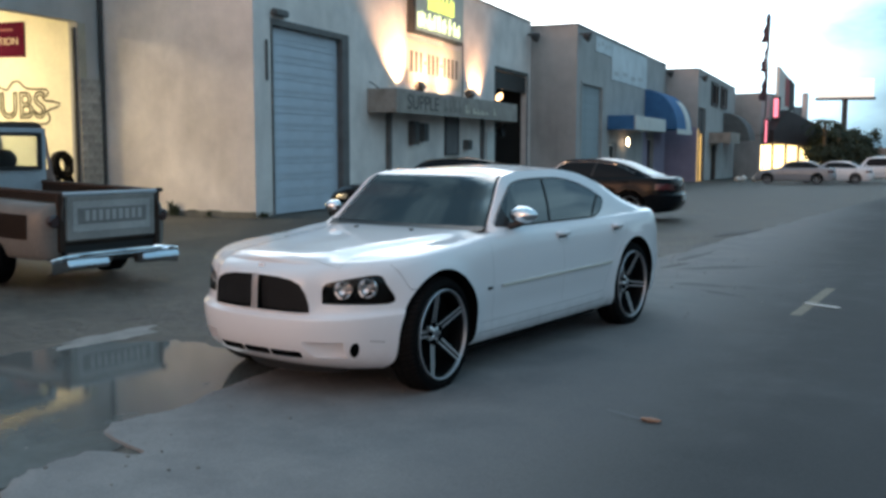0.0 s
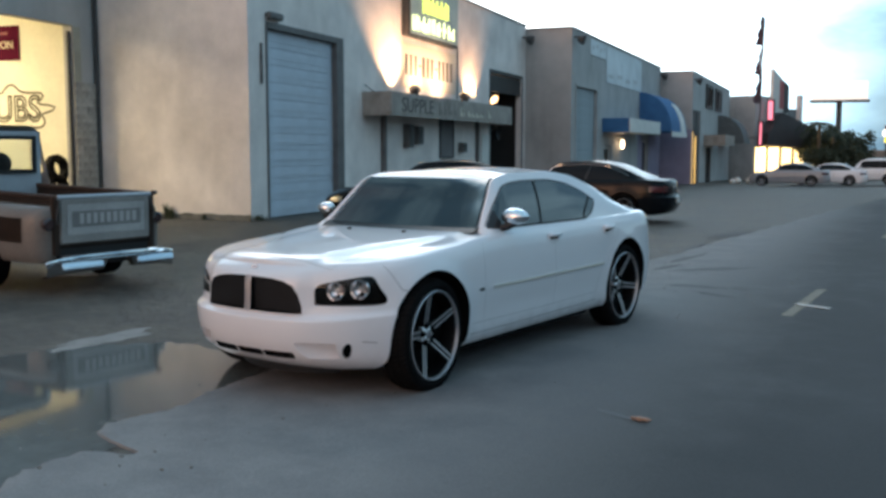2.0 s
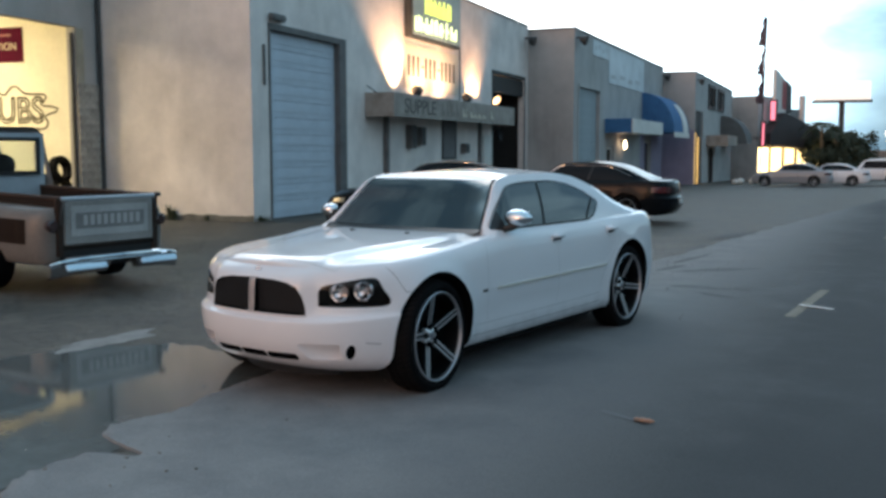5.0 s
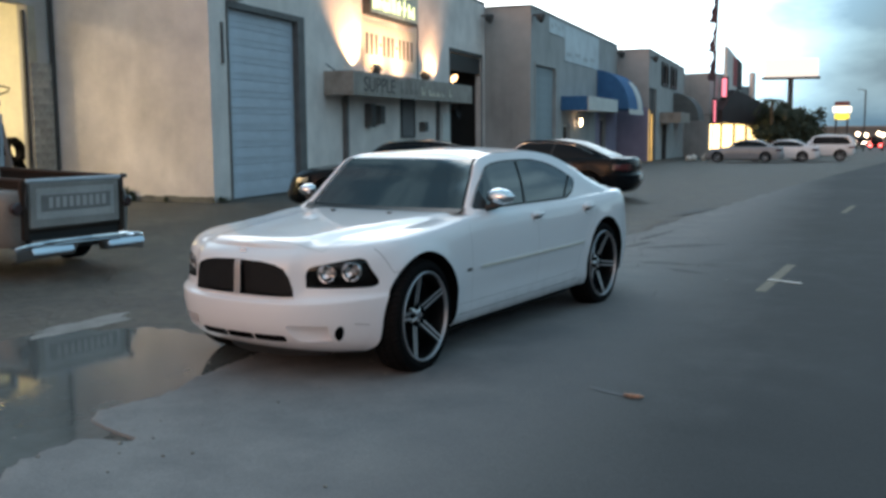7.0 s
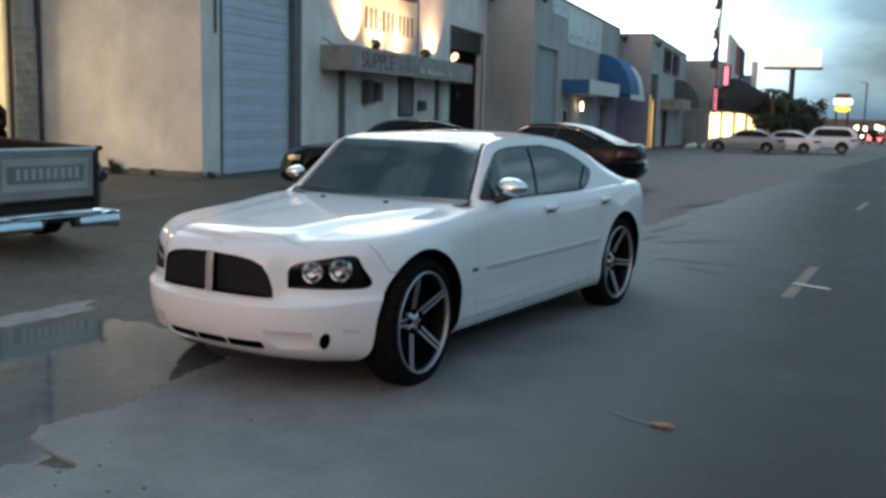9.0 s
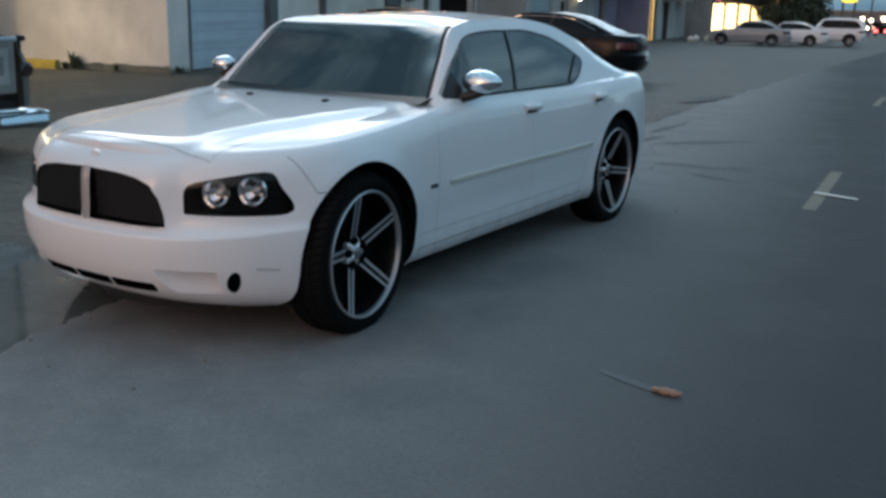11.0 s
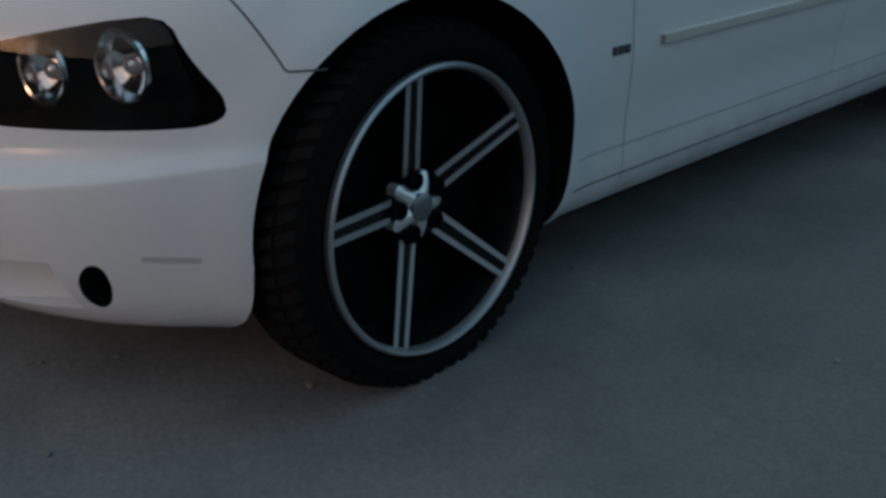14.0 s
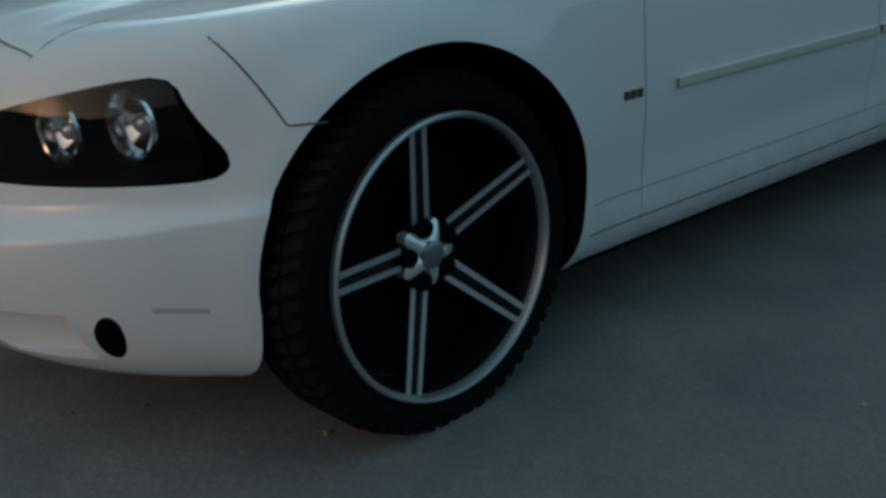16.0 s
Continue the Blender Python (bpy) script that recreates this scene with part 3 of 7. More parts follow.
unit_1 = unit("unit_1", "pale stucco workshop unit with roller door and lit signs", F1, L1, -0.6, 7.10,
              [(0.80, -0.6, 4.44, 4.56), (17.75, -0.6, 22.1, 4.72)], STUCCO)
unit_2 = unit("unit_2", "pale stucco workshop unit with blue awnings and banners", F2, L2, -0.9, 6.98,
              [(0.65, -0.9, 5.0, 4.62), (6.6, -0.9, 8.2, 1.9), (16.6, -0.9, 18.6, 2.3)], STUCCO_GREY)
unit_3 = unit("unit_3", "grey stucco workshop unit with barred windows", F3, L3, -1.3, 6.72,
              [(0.3, -1.3, 4.1, 4.3), (6.6, 4.8, 10.4, 6.2), (12.2, 4.8, 15.6, 6.2), (7.5, -1.3, 10.5, 1.9)], STUCCO_GREY)
unit_4 = unit("unit_4", "far grey shop unit with glowing shop windows", F4, L4, -1.8, 2.75,
              [(0.4, -1.3, 14.4, 2.0)], STUCCO_GREY, depth=8.0)


# ---- the open bay beside the first unit, lit from inside
def build_bay():
    f, length = front(tuple(Vector(C0) + Vector((0.264, -0.9646)) * 14.0), C0)
    bay = thing("unit_0", "grey stucco workshop unit with an open lit bay", "building", f, kind="structure")
    x0, x1 = length - 5.4, length - 0.74
    part("wall", wall_with_holes(length, -0.4, 7.1, 0.25, [(x0, -0.4, x1, 4.52)]), STUCCO_GREY, bay, smoothly=False)
    bm = bmesh.new()
    box(bm, (x1 - 0.02, -0.03, -0.3), (length - 0.02, -0.004, 3.2), 0.01)
    pier = part("blockwork_pier", bm, BLOCKWORK, bay, "worn rough blockwork pier")
    for course in range(17):
        for x_, w_ in (((x1 - 0.01, 0.41), (x1 + 0.41, 0.30)) if course % 2 else ((x1 - 0.01, 0.20), (x1 + 0.20, 0.41), (x1 + 0.62, 0.09))):
            bm = block((0.0008, -0.062, 0.0008), (w_ - 0.0008, -0.031, 0.189), 0.003)
            part("block", bm, BLOCK_FACE, pier, at=pose(x_, 0.004 * math.sin(course * 2.3 + x_ * 5), -0.04 + course * 0.19))
    part("jamb", block((x1 + 0.005, -0.034, 3.204), (x1 + 0.26, -0.004, 4.50), 0.004), material("dull_cream_paint", (0.42, 0.39, 0.31), 0.85, vary=0.3), bay, "cream painted strip beside the opening")
    part("downpipe", tube(bmesh.new(), [(length + 0.01, -0.07, -0.2), (length + 0.01, -0.07, 7.0)], 0.055, 10), DARK_FRAME, bay, "dark drain pipe in the corner")
    depth = 7.0
    part("back_wall", block((x0 - 3, depth, -0.3), (length - 0.13, depth + 0.2, 5.9)), INTERIOR, bay, smoothly=False)
    part("inner_wall", block((length - 0.12, 0.254, -0.3), (length - 0.02, depth - 0.004, 5.9)), INTERIOR, bay, smoothly=False)
    part("inner_wall", block((x0 - 3, 0.254, -0.3), (x0 - 2.8, depth - 0.004, 5.9)), INTERIOR, bay, smoothly=False)
    part("ceiling", block((x0 - 2.79, 0.254, 5.6), (length - 0.124, depth - 0.004, 5.75)), INTERIOR, bay, smoothly=False)
    part("floor", block((x0 - 2.79, 0.254, -0.25), (length - 0.124, depth - 0.004, 0.01)), APRON, bay, smoothly=False)
    part("roof", block((0, 0.25, 6.6), (length, 12, 6.75)), ROOF_CAP, bay, smoothly=False)
    part("roof_cap", block((0, -0.05, 7.102), (length, 0.3, 7.17)), ROOF_CAP, bay, smoothly=False)
    part("door_track", block((x1 - 0.09, 0.03, -0.2), (x1 - 0.012, 0.10, 4.38), 0.01), DARK_FRAME, bay)
    part("rolled_door", lathe(bmesh.new(), [(x0 - 0.1, 0.001), (x0 - 0.1, 0.26), (x1 + 0.1, 0.26), (x1 + 0.1, 0.001)], 20, "x"), DARK_FRAME, bay, at=pose(0, 0.6, 5.05))
    # tube lights under the bay's ceiling
    for i, x in enumerate((length - 5.6, length - 3.4, length - 1.2)):
        lamp = thing("tube_light", "lit fluorescent tube light under the bay ceiling", "ceiling light", f @ pose(x, (3.2, 4.4, 5.6)[i], 5.6), group="bay lights")
        part("housing", block((-0.65, -0.09, -0.08), (0.65, 0.09, 0.0), 0.01), WHITE_PAINT, lamp)
        part("tube", tube(bmesh.new(), [(-0.6, 0, -0.11), (0.6, 0, -0.11)], 0.018), glowing("tube_glow", (1.0, 0.86, 0.42), 30), lamp)
        light = new("tube_lamp", bpy.data.lights.new("tube_lamp", "AREA"))
        light.data.shape, light.data.size, light.data.size_y = "RECTANGLE", 2.0, 1.0
        light.data.energy, light.data.color = 290, (1.0, 0.92, 0.68)
        light.matrix_basis = f @ pose(x, (3.2, 4.4, 5.6)[i], 5.45)
    # the banner and the painted sign on the inner wall; their writing runs towards the street
    inner = f @ Matrix(((0, 0, -1, length - 0.125), (-1, 0, 0, 0), (0, 1, 0, 0), (0, 0, 0, 1)))
    banner = thing("banner", "maroon vinyl banner with pale lettering hung on the bay wall", "banner", inner @ pose(-2.14, 3.82, 0))
    part("sheet", block((-2.4, 0, 0.002), (0, 0.86, 0.02)), MAROON, banner)
    lettering("TION", 0.26, CREAM_INK, banner, pose(-0.82, 0.30, 0.024), "letters")
    part("small_print", block((-1.1, 0.64, 0.021), (-0.35, 0.70, 0.026)), plain("dull_red_print", (0.22, 0.05, 0.05), 0.6), banner)
    mural = thing("wall_sign", "black outlined graffiti lettering in a ragged cloud on cream wall", "painted sign", inner @ pose(-2.44, 2.26, 0.004))
    ink = plain("graffiti_ink", (0.10, 0.085, 0.05), 0.7)
    lettering("DUBS", 1.0, ink, mural, pose(-1.25, 0.04, 0.0) @ Matrix.Diagonal((0.86, 0.92, 1, 1)), "letters", stroke=0.05)
    lettering("DUBS", 1.0, ink, mural, pose(-1.20, 0.10, 0.001) @ Matrix.Diagonal((0.83, 0.80, 1, 1)), "letters", stroke=0.02)
    pts = []
    for i in range(61):
        w = 2 * math.pi * i / 60
        k = 1 + 0.15 * math.sin(9 * w + 1) + 0.06 * math.sin(13 * w)
        pts.append((-0.12 + 1.22 * k * math.cos(w), 0.30 + 0.56 * k * math.sin(w), 0.0))
    bm = tube(bmesh.new(), pts, 0.028, 5, cap=False)
    for v in bm.verts:
        v.co.z *= 0.1
    part("outline", bm, ink, mural)
    stack = thing("tyre_stack", "two dark tyres with rims leaning inside the lit bay", "tyres", f @ pose(length - 0.50, 0.80, 0.01))
    for z in (0.62, 1.12):
        part("tyre", lathe(bmesh.new(), [(-0.11, 0.20), (-0.11, 0.31), (-0.07, 0.34), (0.07, 0.34), (0.11, 0.31), (0.11, 0.20)], 28, "y", True), RUBBER, stack, at=pose(0, 0, z, -8))
    part("stand", block((-0.30, -0.16, 0.0), (0.30, 0.16, 0.28), 0.02), DARK_FRAME, stack)


def lettering(text, size, mat, parent, at, name, stroke=0.0):
    """Writing in the built-in font, as a mesh; with a stroke, outlines alone."""
    cu = bpy.data.curves.new(name, "FONT")
    cu.body, cu.size = text, size
    if stroke:
        cu.fill_mode, cu.bevel_depth, cu.bevel_resolution = "NONE", stroke / 2, 0
    else:
        cu.extrude = 0.004
    tmp = new(name, cu)
    mesh = bpy.data.meshes.new_from_object(tmp.evaluated_get(bpy.context.evaluated_depsgraph_get()))
    bpy.data.objects.remove(tmp)
    mesh.materials.clear()
    mesh.materials.append(mat)
    if stroke:
        for v in mesh.vertices:
            v.co.z *= 0.15
    ob = new(name, mesh)
    ob.parent, ob.matrix_basis = parent, at
    return ob


build_bay()


# ---- roller doors
def roller_door(name, label, frame_m, x0, z0, x1, z1, mat, inset=0.14, slat=0.42, jambs=(0.16, 0.16), head=0.15, frame_mat=None):
    d = thing(name, label, "garage door", frame_m, kind="structure")
    k = max(2, round((z1 - z0) / slat))
    h = (z1 - z0) / k
    first = None
    for i in range(k):
        if first is None:
            bm = bmesh.new()
            box(bm, (x0, inset, 0.003), (x1, inset + 0.05, h - 0.003), 0.006)
            box(bm, (x0 + 0.01, inset - 0.012, h * 0.36), (x1 - 0.01, inset + 0.01, h * 0.62), 0.005)
            first = part("slat", bm, mat, d, at=pose(0, 0, z0))
        else:
            again(first, d, pose(0, 0, z0 + i * h))
    bm = bmesh.new()
    box(bm, (x0 - jambs[0], -0.03, z0), (x0 - 0.006, inset, z1 + head), 0.006)
    box(bm, (x1 + 0.006, -0.03, z0), (x1 + jambs[1], inset, z1 + head), 0.006)
    box(bm, (x0 - 0.005, -0.03, z1 + 0.006), (x1 + 0.005, inset, z1 + head), 0.006)
    part("frame", bm, frame_mat or DARK_FRAME, d)
    part("backing", block((x0 - 0.1, 0.255, z0), (x1 + 0.1, 0.28, z1 + 0.1)), DARK_FRAME, d)
    return d


roller_door("door_1", "blue-grey ribbed steel roller door, closed, in dark frame", F1, 0.84, 0.0, 4.40, 4.52, DOOR_BLUE, jambs=(0.08, 0.40), head=0.16, frame_mat=DOOR_FRAME)
roller_door("door_2", "pale grey ribbed steel roller door, closed", F2, 0.85, -0.4, 4.8, 4.52, STUCCO_BLUE, frame_mat=STUCCO_GREY)


def small_lamp(frame_m, x, z, name="wall_lamp", label="dark wall-mounted floodlight, unlit", d=0.0):
    t = thing(name, label, "wall lamp", frame_m @ pose(x, d, z), group="wall lamps")
    part("bracket", block((-0.05, -0.18, -0.04), (0.05, 0.0, 0.04), 0.01), DARK_FRAME, t)
    part("head", lathe(bmesh.new(), [(-0.50, 0.001), (-0.50, 0.20), (-0.44, 0.22), (-0.22, 0.14), (-0.16, 0.05), (-0.16, 0.001)], 16, "y"), DARK_FRAME, t, at=pose(0, 0, 0, 18))
    return t


small_lamp(F2, 0.35, 6.62)
small_lamp(F1, 22.2, 6.55)
small_lamp(F2, 22.3, 6.5)
small_lamp(F3, 0.5, 6.25)


# ---- the lit signs, awning and shop front of the first unit
def shop_front():
    sign = thing("neon_sign", "dark framed box sign with glowing yellow-green lettering", "sign", F1 @ pose(8.85, -0.004, 5.20))
    part("cabinet", block((0.0, -0.26, 0.0), (4.42, 0.0, 2.4), 0.03), DARK_FRAME, sign)
    part("face", block((0.10, -0.285, 0.10), (4.34, -0.264, 2.3)), material("grey_sign_face", (0.34, 0.42, 0.40), 0.4, vary=0.3), sign)
    neon, pale = glowing("neon_yellow", (0.82, 0.98, 0.22), 1.9), glowing("neon_white", (0.86, 1.0, 0.56), 2.6)
    rng = random.Random(21)
    for z, h, count, w, x, mat in ((0.80, 0.62, 6, 0.30, 1.05, neon), (0.20, 0.56, 9, 0.35, 0.20, pale)):
        for i in range(count):
            bm = bmesh.new()
            k = rng.uniform(.75, 1.0)
            box(bm, (x, -0.325, z), (x + .09, -0.29, z + h * k), 0.02)
            if rng.random() < .7:
                box(bm, (x + .10, -0.325, z + h * rng.choice((0.0, .4, .75)) * k), (x + w * .72, -0.29, z + h * .16 + h * .4 * k), 0.015)
            if rng.random() < .7:
                box(bm, (x + w * .74, -0.325, z + h * .05), (x + w * .98, -0.29, z + h * rng.uniform(.5, .95)), 0.02)
            part("glowing_bar", bm, mat, sign)
            x += w + 0.10
    board = thing("phone_board", "cream painted wall board with a row of dark bars", "sign", F1 @ pose(8.8, -0.004, 3.62))
    part("board", block((0, -0.03, 0), (4.85, 0, 1.42), 0.005), material("cream_board", (0.72, 0.62, 0.50), 0.7, vary=0.08), board)
    x = 0.25
    for i in range(12):
        w, h = (0.16, 0.10) if i in (3, 7) else (0.20, 0.66)
        part("bar", block((x, -0.04, 0.40 + (0.3 if h < 0.2 else 0.0)), (x + w, -0.033, 0.40 + h + (0.3 if h < 0.2 else 0.0))), material("faded_black_print", (0.10, 0.085, 0.075), 0.7), board)
        x += w + (0.185 if w > 0.17 else 0.125)

    aw = thing("awning", "flat weathered grey awning with faint raised lettering and painted pale glints, over the shop front", "awning", F1)
    x0, x1, out, z0, z1 = 6.0, 17.72, 0.92, 2.63, 3.32
    bm = bmesh.new()
    box(bm, (x0, -out, z0), (x1, -out + 0.06, z1), 0.01)
    box(bm, (x0, -out + 0.064, z0), (x0 + 0.06, -0.006, z1), 0.01)
    box(bm, (x1 - 0.06, -out + 0.064, z0), (x1, -0.006, z1), 0.01)
    part("fascia", bm, AWNING_GREY, aw)
    part("deck", block((x0 + 0.064, -out + 0.064, z1 - 0.10), (x1 - 0.064, -0.006, z1 - 0.04)), ROOF_CAP, aw)
    part("brace", tube(bmesh.new(), [(x0 + 0.1, -0.03, z1 + 0.2), (x0 + 0.05, -0.35, z1)], 0.02), DARK_FRAME, aw)
    lettering("SUPPLE", 0.62, plain("faded_dark_lettering", (0.10, 0.085, 0.075), 0.7), aw, pose(6.75, -out - 0.006, z0 + 0.13, 90) @ Matrix.Diagonal((1.28, 1, 1, 1)), "lettering")
    # the pale bars put glints on the dark lettering into colour
    glint, faded = plain("worn_gilt_lettering", (0.66, 0.60, 0.48), 0.35, 0.4), plain("worn_dark_lettering", (0.24, 0.21, 0.185), 0.7)
    for x, w, h, lift, mat in ((9.75, 0.30, 0.42, 0.13, faded), (10.2, 0.26, 0.42, 0.13, faded), (10.62, 0.30, 0.42, 0.13, faded), (11.1, 0.24, 0.42, 0.13, faded), (11.75, 0.20, 0.30, 0.14, glint), (12.05, 0.10, 0.34, 0.14, glint), (12.5, 0.36, 0.20, 0.15, glint), (12.95, 0.30, 0.16, 0.15, glint), (13.35, 0.36, 0.16, 0.15, glint), (13.85, 0.30, 0.12, 0.17, glint), (14.75, 0.22, 0.28, 0.16, glint)):
        bm = bmesh.new()
        box(bm, (x, -out - 0.012, z0 + lift), (x + w * 0.38, -out - 0.004, z0 + lift + h), 0.003)
        box(bm, (x + w * 0.39, -out - 0.012, z0 + lift + h * 0.06), (x + w, -out - 0.004, z0 + lift + h * 0.42), 0.003)
        part("letter_bar", bm, mat, aw)

    for x in (8.40, 12.95):
        fl = thing("floodlight", "small black floodlight on the awning, lit, aimed up the wall", "floodlight", F1 @ pose(x, -0.70, 3.28), group="awning floodlights")
        part("foot", block((-0.05, -0.05, 0.0), (0.05, 0.05, 0.12)), DARK_FRAME, fl)
        bm = block((-0.20, -0.12, 0.0), (0.20, 0.12, 0.24), 0.03)
        part("head", bm, DARK_FRAME, fl, at=pose(0, 0, 0.12, -35))
        part("lens", block((-0.16, -0.08, 0.0), (0.16, 0.08, 0.01)), glowing("flood_glow", (1.0, 0.72, 0.40), 2), fl, at=pose(0, 0.14, 0.33, -35))
    for x, out, power, wide, edge, lean in ((8.15, 0.52, 1150, 96, 0.55, -0.25), (14.9, 0.36, 380, 84, 0.75, 0.0), (15.65, 0.36, 330, 84, 0.75, 0.0)):
        spot = new("flood_lamp", bpy.data.lights.new("flood_lamp", "SPOT"))
        spot.data.energy, spot.data.color = power, (1.0, 0.61, 0.34)
        spot.data.spot_size, spot.data.spot_blend, spot.data.shadow_soft_size = radians(wide), edge, 0.16
        spot.matrix_basis = look(F1 @ Vector((x, -out, 3.38)), F1 @ Vector((x + lean, 0.0, 5.3)))
    # two wide fill spots without a fixture, added to brighten the cream board
    for x in (9.9, 11.8):
        spot = new("flood_lamp", bpy.data.lights.new("flood_lamp", "SPOT"))
        spot.data.energy, spot.data.color = 600, (1.0, 0.70, 0.45)
        spot.data.spot_size, spot.data.spot_blend, spot.data.shadow_soft_size = radians(140), 1.0, 0.4
        spot.matrix_basis = look(F1 @ Vector((x, -0.88, 3.40)), F1 @ Vector((x, 0.0, 4.5)))

    # under the awning
    for x, w, mat, label in ((7.35, 0.34, DOOR_FRAME, "dull grey steel downpipe on the wall under the awning"), (16.0, 0.30, DOOR_FRAME, "dull steel post beside the shop door")):
        tagged(part("downpipe", tube(bmesh.new(), [(x, -0.06, -0.1), (x, -0.06, 2.7)], w * 0.3, 10), mat, at=F1), label, "pipe")
    door = thing("door_3", "white painted steel service door, closed", "door", F1 @ pose(16.55, -0.004, 0.0), kind="structure")
    part("leaf", block((0, -0.05, 0), (0.95, 0, 2.25), 0.01), WHITE_PAINT, door)
    part("door_handle", lathe(bmesh.new(), [(-0.12, 0.001), (-0.12, 0.03), (-0.06, 0.03), (-0.05, 0.015), (0, 0.015)], 12, "y"), CHROME, door, at=pose(0.1, -0.05, 1.0))
    panel = thing("window_1", "dark shuttered window under the awning", "window", F1 @ pose(12.1, -0.004, 1.35), kind="structure")
    part("window_frame", wall_with_holes(1.35, 0, 1.35, 0.06, [(0.07, 0.07, 1.28, 1.28)]), DARK_FRAME, panel, at=pose(0, -0.06, 0))
    part("pane", block((0.07, -0.03, 0.07), (1.28, -0.02, 1.28)), material("grey_shutter", (0.16, 0.15, 0.15), 0.7), panel)
    for x, z, w, h in ((8.95, 1.72, 0.42, 0.75), (9.75, 1.82, 0.42, 0.6), (14.0, 1.55, 0.42, 0.36)):
        b = thing("meter_box", "dark metal utility box fixed to the wall", "utility box", F1 @ pose(x, -0.004, z), group="wall boxes")
        part("case", block((0, -0.22, 0), (w, 0, h), 0.02), DOOR_FRAME, b)
        part("cover", block((0.05, -0.236, 0.05), (w - 0.05, -0.22, h - 0.05), 0.01), DARK_FRAME, b)
    conduit = thing("wall_conduit", "thin grey conduit running up the sign wall", "conduit", F1)
    part("pipe", tube(bmesh.new(), [(13.85, -0.03, 3.4), (13.85, -0.03, 5.3)], 0.022, 8), DARK_FRAME, conduit)
    tagged(part("door_housing", block((0.76, -0.16, 4.74), (1.40, -0.006, 4.90), .03), DOOR_FRAME, at=F1), "small dark steel box above the roller door", "housing")
    tagged(part("wall_bracket", block((0.50, -0.05, 3.2), (0.58, -0.006, 4.15), .01), DOOR_FRAME, at=F1), "dark steel bracket beside the roller door", "bracket")
    # the dark second doorway, with a bulb inside
    dd = thing("door_4", "tall dark open doorway with steel frame", "doorway", F1, kind="structure")
    bm = bmesh.new()
    box(bm, (17.60, -0.02, -0.2), (17.744, 0.3, 4.86))
    box(bm, (22.106, -0.02, -0.2), (22.25, 0.3, 4.86))
    box(bm, (17.744, -0.02, 4.726), (22.106, 0.3, 4.86))
    part("frame", bm, DARK_FRAME, dd)
    # the doorway's dimness is put into the near-black colours of its inner panels
    part("transom", block((17.75, 0.05, 4.0), (22.1, 0.12, 4.68)), material("grey_transom_panel", (0.03, 0.03, 0.03), 0.6), dd)
    part("back_panel", block((17.3, 2.4, -0.2), (22.4, 2.5, 4.9)), material("dim_inner_wall", (0.022, 0.022, 0.022), 0.8), dd)
    part("side_panel", block((22.28, 0.31, -0.2), (22.38, 2.39, 4.9)), material("dim_side_wall", (0.022, 0.022, 0.022), 0.8), dd)
    part("inner_panel", block((17.75, 1.0, -0.2), (19.3, 1.1, 2.2)), material("pale_inner_panel", (0.07, 0.07, 0.068), 0.7), dd)
    bulb = thing("bulb_light", "bare warm bulb glowing in a dark doorway", "lamp", F1 @ pose(19.3, 0.35, 3.72))
    part("globe", lathe(bmesh.new(), [(-0.34, 0.001), (-0.25, 0.09), (0, 0.13), (0.25, 0.09), (0.34, 0.001)], 14, "x"), glowing("bulb_glow", (1.0, 0.66, 0.36), 5), bulb, at=pose(0, 0, 0, 0, -22))
    part("cord", tube(bmesh.new(), [(0, 0, 0.15), (0, 0, 0.9)], 0.012), BLACK, bulb)
    spk = thing("loudspeaker", "round dark horn loudspeaker in a doorway", "loudspeaker", F1 @ pose(19.0, 0.1, 2.35))
    part("horn", lathe(bmesh.new(), [(-0.05, 0.30), (0.05, 0.28), (0.2, 0.12), (0.35, 0.08), (0.35, 0.001)], 18, "y"), BLACK, spk)


shop_front()


